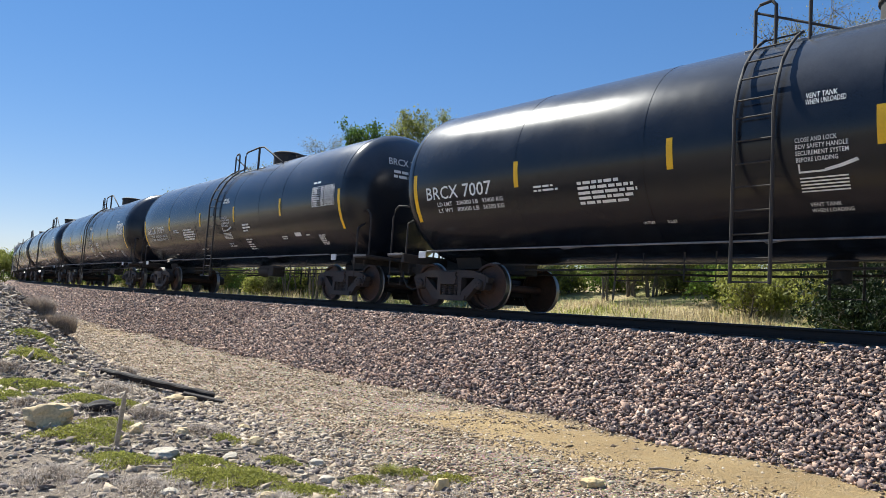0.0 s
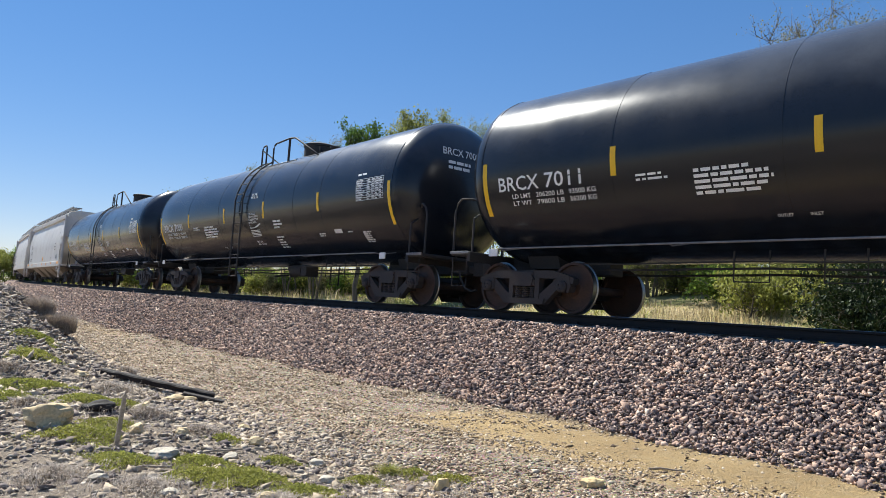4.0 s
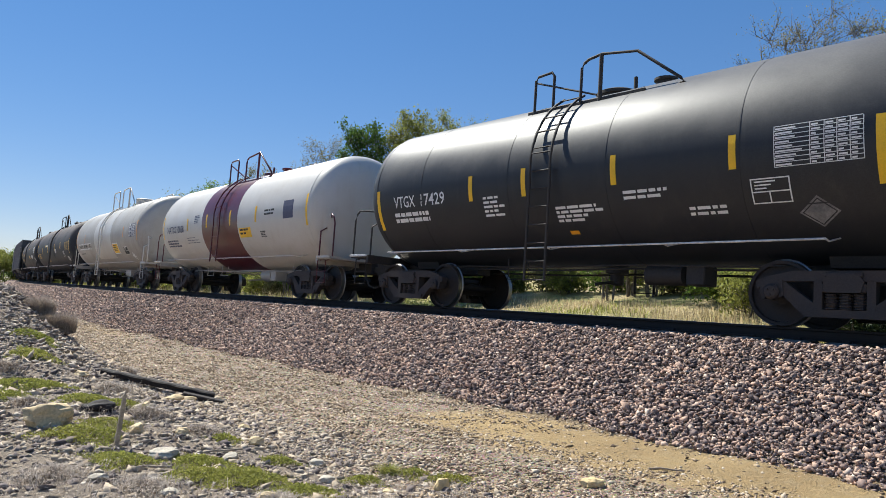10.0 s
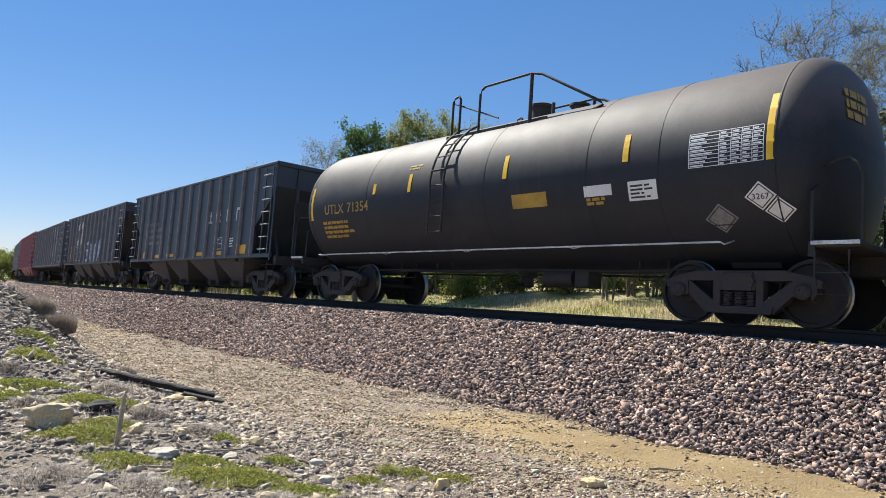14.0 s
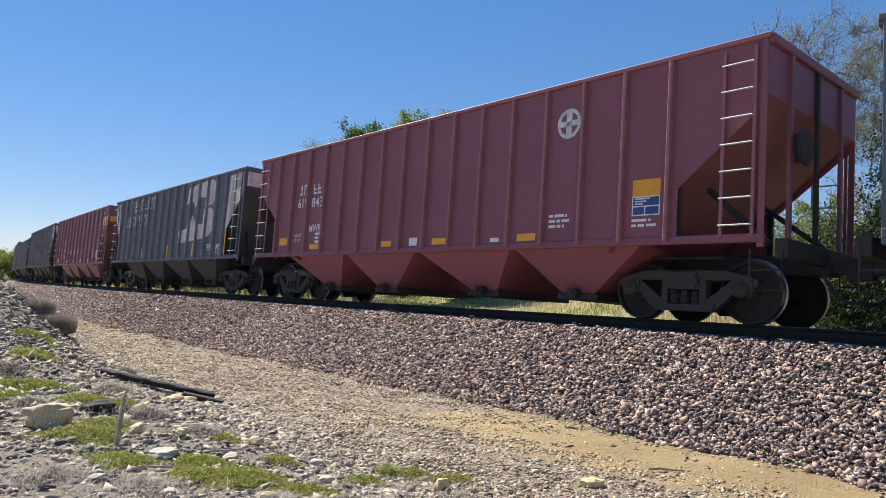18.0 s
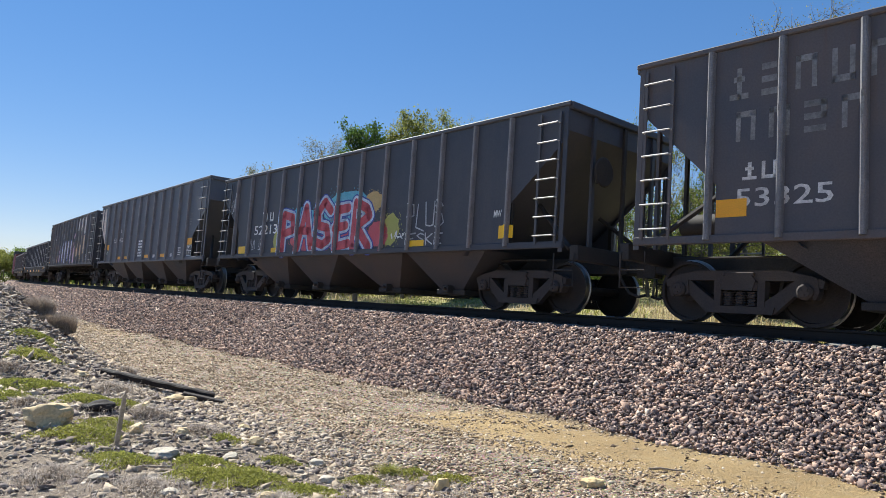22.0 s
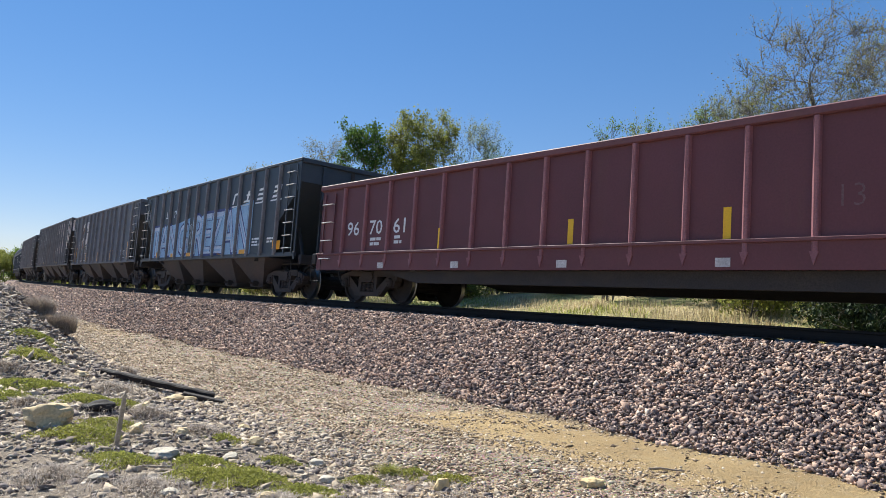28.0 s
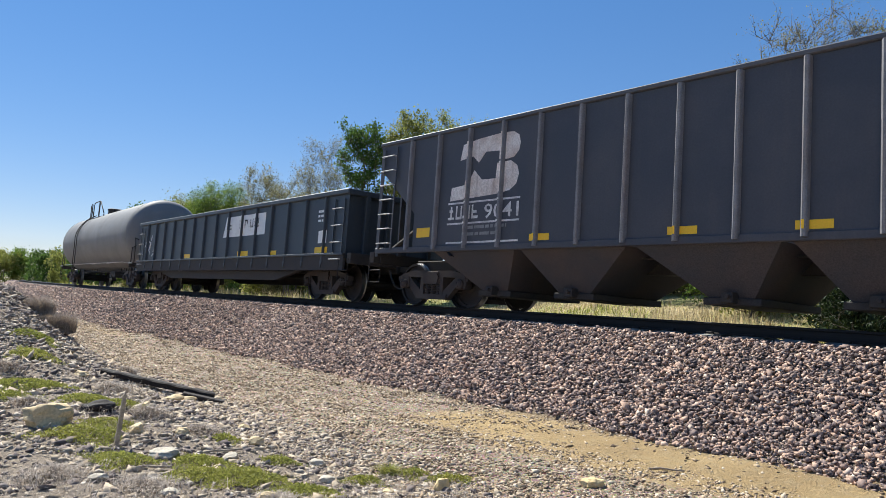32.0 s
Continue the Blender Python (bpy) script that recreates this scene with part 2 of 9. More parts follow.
M["oxide_red"] = material("oxide_red_car_paint", (0.275, 0.088, 0.115), 0.6, second=(0.225, 0.08, 0.10), amount=0.7, scale=0.9, fine=35, fine_amount=0.12, bump=0.004, bump_scale=1.6, streak=(0.18, 0.085, 0.07), streak_amount=0.35)
M["oxide_brown"] = material("brown_car_paint", (0.255, 0.115, 0.155), 0.6, second=(0.21, 0.105, 0.135), amount=0.7, scale=0.9, fine=35, fine_amount=0.12, bump=0.004, bump_scale=1.6, streak=(0.2, 0.115, 0.11), streak_amount=0.35)
M["gon_red"] = material("dark_red_gondola_paint", (0.15, 0.046, 0.052), 0.6, second=(0.118, 0.042, 0.046), amount=0.7, scale=0.8, fine=35, fine_amount=0.12, bump=0.003, bump_scale=2, streak=(0.15, 0.07, 0.055), streak_amount=0.35)
M["covered_grey"] = material("pale_grey_covered_hopper_paint", (0.64, 0.62, 0.59), 0.5, second=(0.54, 0.515, 0.48), amount=0.6, scale=0.8, fine=60, fine_amount=0.08, bump=0.006, bump_scale=0.9, streak=(0.34, 0.30, 0.25), streak_amount=0.4)
M["covered_white"] = material("pale_grey_sill_paint", (0.62, 0.60, 0.57), 0.5, second=(0.48, 0.44, 0.39), amount=0.5, scale=1.2, fine=60, fine_amount=0.08, streak=(0.26, 0.20, 0.15), streak_amount=0.4)
M["chute_tan"] = material("dusty_tan_chute_paint", (0.30, 0.25, 0.19), 0.75, second=(0.20, 0.16, 0.12), amount=0.8, scale=1.5, fine=50, fine_amount=0.2, bump=0.003, bump_scale=4)
M["chute_dark"] = material("grimy_chute_steel", (0.048, 0.050, 0.060), 0.8, second=(0.105, 0.075, 0.062), amount=0.75, scale=0.8, fine=50, fine_amount=0.35, bump=0.004, bump_scale=4)
M["grime"] = material("grimy_underframe_steel", (0.03, 0.027, 0.026), 0.75, second=(0.058, 0.047, 0.039), amount=0.7, scale=2.0, fine=50, fine_amount=0.35, bump=0.002, bump_scale=12)
M["truck_steel"] = material("dusty_cast_truck_steel", (0.045, 0.038, 0.036), 0.8, second=(0.070, 0.050, 0.041), amount=0.7, scale=2.5, fine=50, fine_amount=0.3, bump=0.003, bump_scale=15)
M["wheel_rust"] = material("rusty_wheel_steel", (0.085, 0.042, 0.026), 0.75, second=(0.035, 0.025, 0.020), amount=0.8, scale=3.0, fine=50, fine_amount=0.35, bump=0.002, bump_scale=20)
M["wheel_grimy"] = material("grimy_wheel_steel", (0.026, 0.020, 0.018), 0.75, second=(0.045, 0.030, 0.022), amount=0.7, scale=3.0, fine=50, fine_amount=0.35, bump=0.002, bump_scale=20)
M["rim"] = material("worn_bright_tread_steel", (0.36, 0.34, 0.32), 0.4, metal=1.0, second=(0.30, 0.27, 0.25), amount=0.5, scale=4, fine=80, fine_amount=0.15)
M["rail_side"] = material("rusty_rail_steel", (0.030, 0.022, 0.018), 0.85, second=(0.018, 0.014, 0.012), amount=0.7, scale=3, fine=60, fine_amount=0.3, bump=0.001, bump_scale=30, space="Generated")
M["rail_head"] = material("polished_rail_head", (0.42, 0.41, 0.40), 0.25, metal=1.0, second=(0.3, 0.28, 0.26), amount=0.4, scale=3, fine=80, fine_amount=0.1)
M["tie"] = material("weathered_concrete_tie", (0.25, 0.24, 0.22), 0.9, second=(0.15, 0.14, 0.13), amount=0.6, scale=4, fine=60, fine_amount=0.15, bump=0.002, bump_scale=40)
M["yellow"] = material("yellow_reflective_tape", (0.95, 0.56, 0.015), 0.45, second=(0.80, 0.44, 0.02), amount=0.5, scale=3, fine=60, fine_amount=0.08)
M["orange"] = material("amber_reflective_tape", (0.92, 0.42, 0.015), 0.45, second=(0.68, 0.30, 0.03), amount=0.5, scale=3, fine=60, fine_amount=0.12)
M["white_paint"] = material("white_stencil_paint", (0.84, 0.84, 0.82), 0.6, second=(0.66, 0.65, 0.62), amount=0.6, scale=4, fine=60, fine_amount=0.1)
M["faded_white"] = material("flaking_white_paint", (0.78, 0.76, 0.74), 0.75, second=(0.27, 0.25, 0.25), amount=0.85, scale=3.0, fine=30, fine_amount=0.25, streak=(0.20, 0.17, 0.16), streak_amount=0.5)
M["dim_white"] = material("ghosted_white_paint", (0.27, 0.265, 0.265), 0.75, second=(0.11, 0.108, 0.11), amount=0.9, scale=3.0, fine=30, fine_amount=0.25)
M["chalk"] = material("faint_chalk", (0.20, 0.12, 0.12), 0.8)
M["rusty_white"] = material("rust_bleeding_white_paint", (0.80, 0.75, 0.71), 0.75, second=(0.42, 0.27, 0.20), amount=0.75, scale=2.2, fine=30, fine_amount=0.25, streak=(0.13, 0.05, 0.025), streak_amount=0.8)
M["black_ink"] = material("black_stencil_paint", (0.03, 0.03, 0.03), 0.7, second=(0.08, 0.08, 0.08), amount=0.4, scale=4)
M["panel_black"] = material("black_stencil_panel_paint", (0.02, 0.02, 0.022), 0.6)
M["gold"] = material("gold_stencil_paint", (0.50, 0.31, 0.05), 0.6, second=(0.25, 0.15, 0.04), amount=0.6, scale=4)
M["blue_ink"] = material("blue_grey_stencil_paint", (0.06, 0.065, 0.12), 0.6, second=(0.12, 0.12, 0.18), amount=0.4, scale=4)
M["spray_blue"] = material("light_blue_spray_paint", (0.26, 0.46, 0.66), 0.6, second=(0.42, 0.60, 0.78), amount=0.8, scale=1.5)
M["spray_pale"] = material("pale_blue_white_spray_paint", (0.60, 0.68, 0.78), 0.6, second=(0.40, 0.52, 0.70), amount=0.8, scale=1.2)
M["spray_navy"] = material("dark_blue_spray_paint", (0.04, 0.06, 0.20), 0.6, second=(0.10, 0.14, 0.33), amount=0.6, scale=2.0)
M["spray_white"] = material("silver_white_spray_paint", (0.55, 0.56, 0.58), 0.55, second=(0.26, 0.26, 0.28), amount=0.85, scale=2.4)
M["spray_lilac"] = material("lilac_spray_paint", (0.78, 0.80, 0.95), 0.6, second=(0.66, 0.68, 0.88), amount=0.4, scale=2.0)
M["spray_pink"] = material("pink_spray_paint", (0.66, 0.42, 0.55), 0.6, second=(0.72, 0.55, 0.66), amount=0.7, scale=2.0)
M["spray_red"] = material("red_spray_paint", (0.55, 0.09, 0.11), 0.6, second=(0.66, 0.22, 0.25), amount=0.35, scale=2.0)
M["spray_lime"] = material("yellow_green_spray_paint", (0.38, 0.40, 0.10), 0.6, second=(0.50, 0.45, 0.14), amount=0.8, scale=2.0)
M["spray_ultra"] = material("ultramarine_spray_paint", (0.05, 0.08, 0.34), 0.6, second=(0.09, 0.14, 0.42), amount=0.7, scale=2.0)
M["spray_teal"] = material("teal_spray_paint", (0.10, 0.42, 0.55), 0.6, second=(0.30, 0.58, 0.68), amount=0.7, scale=2.0)
M["spray_ochre"] = material("ochre_spray_paint", (0.50, 0.34, 0.12), 0.6, second=(0.60, 0.45, 0.22), amount=0.7, scale=2.0)
M["spray_black"] = material("black_spray_paint", (0.015, 0.015, 0.018), 0.6, second=(0.03, 0.03, 0.035), amount=0.5, scale=2.0)
M["galvanized"] = material("galvanized_grating", (0.30, 0.30, 0.30), 0.55, metal=0.6, second=(0.18, 0.17, 0.16), amount=0.6, scale=3)
M["bark"] = material("grey_brown_bark", (0.17, 0.145, 0.115), 0.9, second=(0.09, 0.078, 0.065), amount=0.7, scale=6, fine=60, fine_amount=0.3, bump=0.01, bump_scale=20)
M["wood_old"] = material("charred_dark_timber", (0.022, 0.017, 0.015), 0.85, second=(0.055, 0.040, 0.032), amount=0.6, scale=3, fine=40, fine_amount=0.35, bump=0.005, bump_scale=25)
M["stake_wood"] = material("sun_bleached_stake_wood", (0.40, 0.33, 0.25), 0.85, second=(0.26, 0.20, 0.15), amount=0.6, scale=9, fine=60, fine_amount=0.3, bump=0.003, bump_scale=40)
M["limestone"] = material("tan_limestone", (0.68, 0.52, 0.30), 0.85, second=(0.46, 0.33, 0.17), amount=0.7, scale=5, fine=45, fine_amount=0.25, bump=0.012, bump_scale=12)
M["yellow_stone"] = material("ochre_yellow_limestone", (0.72, 0.54, 0.28), 0.85, second=(0.56, 0.39, 0.18), amount=0.6, scale=8, fine=60, fine_amount=0.2, bump=0.006, bump_scale=25)
M["pale_rock"] = material("pale_grey_limestone", (0.52, 0.46, 0.36), 0.85, second=(0.36, 0.30, 0.23), amount=0.7, scale=5, fine=45, fine_amount=0.25, bump=0.01, bump_scale=12)


def leafy(name, color, second, spread=0.35, through=0.5):
    ma = material(name, color, 0.55, second=second, amount=0.8, scale=0.6, fine=30, fine_amount=0.25, islands=spread)
    nt = ma.node_tree
    bs = nt.nodes["Principled BSDF"]
    bs.inputs["Specular IOR Level"].default_value = 0.2
    tr = nt.nodes.new("ShaderNodeBsdfTranslucent")
    mx = nt.nodes.new("ShaderNodeMixShader")
    mx.inputs[0].default_value = through
    nt.links.new(bs.inputs["Base Color"].links[0].from_socket, tr.inputs["Color"])
    nt.links.new(bs.outputs[0], mx.inputs[1])
    nt.links.new(tr.outputs[0], mx.inputs[2])
    nt.links.new(mx.outputs[0], nt.nodes["Material Output"].inputs[0])
    return ma


M["leaf_dark"] = leafy("dark_green_leaf", (0.10, 0.17, 0.038), (0.068, 0.125, 0.03))
# leaf colour darkened to paint in the shade these plants stand in
M["leaf_shaded"] = leafy("deep_green_shaded_leaf", (0.030, 0.048, 0.016), (0.020, 0.034, 0.012), 0.4, 0.2)
M["leaf_spring"] = leafy("yellow_green_spring_leaf", (0.30, 0.31, 0.08), (0.21, 0.23, 0.06))
M["leaf_olive"] = leafy("olive_budding_leaf", (0.26, 0.24, 0.105), (0.18, 0.175, 0.08))
M["leaf_bright"] = leafy("bright_green_leaf", (0.17, 0.25, 0.045), (0.12, 0.19, 0.04))
M["grass_gold"] = leafy("dry_golden_grass", (0.56, 0.46, 0.29), (0.40, 0.32, 0.19), 0.45)
M["grass_green"] = leafy("fresh_green_grass", (0.36, 0.36, 0.10), (0.25, 0.27, 0.07), 0.4)
M["moss_green"] = leafy("low_green_ground_plant", (0.34, 0.335, 0.085), (0.22, 0.25, 0.055), 0.45)
M["dry_twig"] = leafy("grey_dry_plant_stem", (0.46, 0.385, 0.315), (0.30, 0.245, 0.205), 0.35, 0.15)

# ---------------------------------------------------------------- ground
def smooth01(a, b, x):
    t = np.clip((np.asarray(x, float) - a) / (b - a), 0, 1)
    return t * t * (3 - 2 * t)


def lumps(x, y, seed=0.0):
    """A cheap rolling relief between -1 and 1."""
    return (np.sin(x * 1.31 + y * 0.57 + seed) + np.sin(x * 0.43 - y * 1.17 + 2 * seed) + np.sin(x * 2.9 + y * 2.1 + 3 * seed) * 0.5 + np.sin(-x * 2.3 + y * 3.7 + seed) * 0.4) / 2.9


def land(s, d):
    """Height of the ground at s along the track and d metres towards the camera."""
    s, d = np.broadcast_arrays(np.asarray(s, float), np.asarray(d, float))
    x, y = lay(s, d)
    z = np.interp(d, [-700, -250, -90, -40, -20, -14, -9, -5.0, -3.6, -1.75, -1.3, 1.3, 1.75, 3.75, 4.3, 6.6, 9, 14, 40, 700],
                  [14, 8.5, 5.0, 3.1, 1.7, 0.85, -0.1, -0.75, -0.8, -0.30, -0.26, -0.26, -0.24, -1.27, -1.33, -1.31, -1.27, -1.25, -1.1, -1.0])
    z = z + BANK * np.clip(d, -1.7, 1.7) * 0.9
    rise = np.interp(s, [-130, -60, -20, -7, 0, 2, 4, 7, 10], [0.9, 1.3, 1.6, 1.6, 1.45, 0.8, 0.35, 0.1, 0.0])
    z = z + rise * smooth01(6.5, 8.6, d) * (1 - smooth01(40, 120, d))
    bank = smooth01(6.4, 7.4, d) * (1 - smooth01(60, 120, d))
    road = smooth01(3.7, 4.5, d) * (1 - smooth01(6.2, 7.0, d))
    far = smooth01(4.0, 9.0, -d)
    z = z + bank * lumps(x * 1.3, y * 1.3, 1.0) * 0.055 + road * lumps(x * 0.7, y * 0.7, 4.0) * 0.022 + far * lumps(x * 0.35, y * 0.35, 2.0) * 0.14
    return z


def ground_material():
    ma = bpy.data.materials.new("gravel_dirt_and_field_earth")
    ma.use_nodes = True
    N, L = ma.node_tree.nodes, ma.node_tree.links
    bs = N["Principled BSDF"]
    co = N.new("ShaderNodeTexCoord").outputs["Object"]

    def nz(scale, detail=5.0, rgh=0.6):
        n = N.new("ShaderNodeTexNoise")
        n.inputs["Scale"].default_value, n.inputs["Detail"].default_value, n.inputs["Roughness"].default_value = scale, detail, rgh
        L.new(co, n.inputs["Vector"])
        return n.outputs["Fac"]

    def vor(scale, feature="F1"):
        v = N.new("ShaderNodeTexVoronoi")
        v.feature = feature
        v.inputs["Scale"].default_value = scale
        L.new(co, v.inputs["Vector"])
        return v

    def rmp(src, lo, hi, a=0.0, b=1.0):
        r = N.new("ShaderNodeMapRange")
        for k, val in ((1, lo), (2, hi), (3, a), (4, b)):
            r.inputs[k].default_value = val
        L.new(src, r.inputs[0])
        return r.outputs[0]

    def mix(f, a, b, mode="MIX"):
        m = N.new("ShaderNodeMix")
        m.data_type, m.blend_type = "RGBA", mode
        for sock, val in ((m.inputs[0], f), (m.inputs[6], a), (m.inputs[7], b)):
            if isinstance(val, float):
                sock.default_value = val
            elif isinstance(val, tuple):
                sock.default_value = (*val, 1)
            else:
                L.new(val, sock)
        return m.outputs[2]

    def zone(name):
        a = N.new("ShaderNodeAttribute")
        a.attribute_name = name
        return a.outputs["Fac"]

    cells = vor(55.0)
    pebble = rmp(cells.outputs["Distance"], 0.0, 0.7)
    pale_tint = mix(rmp(nz(1.1), 0.35, 0.65), (0.56, 0.395, 0.195), (0.44, 0.305, 0.15))
    pale_tint = mix(rmp(nz(9.0), 0.45, 0.75, 0.0, 0.5), pale_tint, (0.50, 0.40, 0.26))
    pale_tint = mix(rmp(nz(60.0, 8.0, 0.75), 0.45, 0.65, 0.0, 0.28), pale_tint, (0.26, 0.185, 0.10))
    pale_tint = mix(rmp(nz(4.0, 6.0, 0.7), 0.55, 0.72, 0.0, 0.3), pale_tint, (0.30, 0.215, 0.125))
    stony = mix(rmp(nz(14.0), 0.4, 0.62), (0.47, 0.37, 0.27), (0.33, 0.25, 0.185))
    stony = mix(0.55, stony, cells.outputs["Color"], "SOFT_LIGHT")
    sand = zone("sand")
    gravel_f = rmp(sand, 0.25, 0.75, 1.0, 0.0)
    road = mix(gravel_f, pale_tint, stony)
    soil = mix(rmp(nz(2.2), 0.4, 0.62), (0.34, 0.275, 0.215), (0.43, 0.345, 0.255))
    soil = mix(rmp(nz(22.0), 0.45, 0.65, 0.0, 0.7), soil, (0.22, 0.18, 0.152))
    field = mix(rmp(nz(0.5), 0.4, 0.6), (0.50, 0.40, 0.22), (0.34, 0.33, 0.12))
    # ballast bed coloured dark, painting shade into the gaps between stones
    bed = mix(rmp(nz(30.0), 0.42, 0.6), (0.13, 0.105, 0.098), (0.055, 0.045, 0.042))
    out = mix(zone("road"), soil, road)
    out = mix(zone("field"), out, field)
    out = mix(zone("ballast"), out, bed)
    L.new(out, bs.inputs["Base Color"])
    bs.inputs["Roughness"].default_value = 0.95
    bs.inputs["Specular IOR Level"].default_value = 0.25
    bp = N.new("ShaderNodeBump")
    bp.inputs["Strength"].default_value, bp.inputs["Distance"].default_value = 1.0, 0.02
    ad = N.new("ShaderNodeMath")
    ad.operation = "ADD"
    L.new(rmp(nz(28.0, 10.0, 0.75), 0.3, 0.7), ad.inputs[0])
    mu = N.new("ShaderNodeMath")
    mu.operation = "MULTIPLY"
    L.new(rmp(cells.outputs["Distance"], 0.0, 0.6, 0.8, 0.0), mu.inputs[0])
    L.new(rmp(sand, 0.2, 0.8, 1.0, 0.12), mu.inputs[1])
    L.new(mu.outputs[0], ad.inputs[1])
    L.new(ad.outputs[0], bp.inputs["Height"])
    L.new(bp.outputs[0], bs.inputs["Normal"])
    return ma


def grid_lines(spans):
    out = []
    for a, b, step in spans:
        out += list(np.arange(a, b, step))
    return np.array(out + [spans[-1][1]])


def build_ground():
    gs = grid_lines([(-1300, -300, 50), (-300, -100, 12), (-100, -40, 3), (-40, 16, 0.2), (16, 60, 2), (60, 600, 45)])
    gd = grid_lines([(-380, -100, 40), (-100, -30, 6), (-30, -9, 0.8), (-9, 3.6, 0.3), (3.6, 11.6, 0.14), (11.6, 30, 1.2), (30, 120, 15), (120, 700, 80)])
    S, D = np.meshgrid(gs, gd, indexing="ij")
    Xg, Yg = lay(S, D)
    Zg = land(S, D)
    near = (S > -42) & (S < 17) & (D > 3.6)
    rng = np.random.default_rng(5)
    Zg = Zg + near * rng.normal(0, 0.006, S.shape)
    n, m = S.shape
    co = np.stack([Xg, Yg, Zg], -1).reshape(-1, 3)
    idx = np.arange(n * m).reshape(n, m)
    faces = np.stack([idx[:-1, :-1], idx[:-1, 1:], idx[1:, 1:], idx[1:, :-1]], -1).reshape(-1, 4)
    me = bpy.data.meshes.new("ground")
    me.from_pydata(co.tolist(), [], faces[:, ::-1].tolist())
    wob = lumps(Xg * 1.7, Yg * 1.7, 6.0) * 0.35
    lane = smooth01(5.4, 7.0, S + 0.8 * wob) * (1 - smooth01(5.0, 5.75, D + 0.6 * wob + 0.12 * (S - 8))) * smooth01(3.5, 3.8, D) + 0.75 * (1 - smooth01(-12, -2, S)) * np.exp(-((D - 4.25) / 0.5) ** 2)
    for name, val in (("sand", lane), ("road", smooth01(3.4, 3.9, D) * (1 - smooth01(6.3, 7.3, D + wob))),
                      ("field", smooth01(3.6, 5.5, -D + wob) + smooth01(40, 80, D)),
                      ("ballast", smooth01(-4.2, -3.6, D) * (1 - smooth01(3.55, 3.9, D + wob * 0.3)))):
        a = me.attributes.new(name, "FLOAT", "POINT")
        a.data.foreach_set("value", np.clip(val, 0, 1).astype(np.float32).ravel())
    me.materials.append(ground_material())
    me.shade_smooth()
    me.update()
    tagged(new("ground", me), "pale gravel track, rocky bank and dry grass field earth", "ground", kind="structure")


build_ground()


def strip(name, prof, mat, s0, s1, step, smooth=None):
    """A profile of (d, z) swept along the track."""
    s = np.arange(s0, s1 + 0.01, step)
    g = Geo()
    n = len(prof)
    vs = []
    ca, sa = math.cos(BANK), math.sin(BANK)
    for d, z in prof:
        x, y = at(s, d * ca - z * sa)
        vs.append(np.stack([x, y, np.full_like(s, d * sa + z * ca)], -1))
    A = np.stack(vs, 1).reshape(-1, 3)
    g.v = [tuple(p) for p in A.tolist()]
    for i in range(len(s) - 1):
        for k in range(n):
            g.f.append((i * n + k, i * n + (k + 1) % n, (i + 1) * n + (k + 1) % n, (i + 1) * n + k))
    return g


def rails():
    for side, nm in ((1, "rail_near"), (-1, "rail_far")):
        c = side * 0.7535
        # flat foot, web and head
        prof = [(c - 0.07, -0.172), (c + 0.07, -0.172), (c + 0.07, -0.160), (c + 0.012, -0.142), (c + 0.009, -0.045), (c + 0.036, -0.034), (c + 0.036, -0.006), (c + 0.030, -0.0035),
                (c - 0.030, -0.0035), (c - 0.036, -0.006), (c - 0.036, -0.034), (c - 0.009, -0.045), (c - 0.012, -0.142), (c - 0.07, -0.160)]
        rail = tagged(new(nm, strip(nm, prof, None, -420, 130, 2.0).mesh(nm, M["rail_side"])), "long rusty steel rail with a worn bright head", "rail", "rails of the track", "structure")
        head = [(c - 0.030, -0.0035), (c + 0.030, -0.0035), (c + 0.028, 0.0), (c - 0.028, 0.0)]
        part("rail_head", strip("rail_head", head, None, -420, 130, 2.0).mesh("rail_head", M["rail_head"]), None, rail, "polished running surface")


rails()

# ---------------------------------------------------------------- shared running gear
def make_wheelset():
    g = Geo()
    for side in (1, -1):
        def pr(o):
            return side * o
        prof = [(0.80, 0.10), (0.80, 0.16), (0.775, 0.19), (0.757, 0.30), (0.765, 0.395), (0.815, 0.405), (0.815, 0.452), (0.745, 0.457), (0.715, 0.460), (0.705, 0.480), (0.690, 0.482), (0.684, 0.470),
                (0.684, 0.405), (0.715, 0.39), (0.72, 0.30), (0.705, 0.19), (0.68, 0.15), (0.68, 0.10)]
        g.lathe([(pr(a), r) for a, r in prof], 28, "y")
    g.lathe([(-1.12, 0.07), (-0.8, 0.082), (-0.3, 0.075), (0.3, 0.075), (0.8, 0.082), (1.12, 0.07)], 14, "y")
    return g


def wheel_mesh(mat):
    me = make_wheelset().mesh("wheelset", [mat, M["rim"]], smooth=35)
    for p in me.polygons:
        r = math.hypot(p.center.x, p.center.z)
        if r > 0.44 and abs(p.center.y) < 0.83:
            p.material_index = 1
        elif r > 0.40 and abs(p.center.y) > 0.81:
            p.material_index = 1 if r > 0.444 else 0
    return me


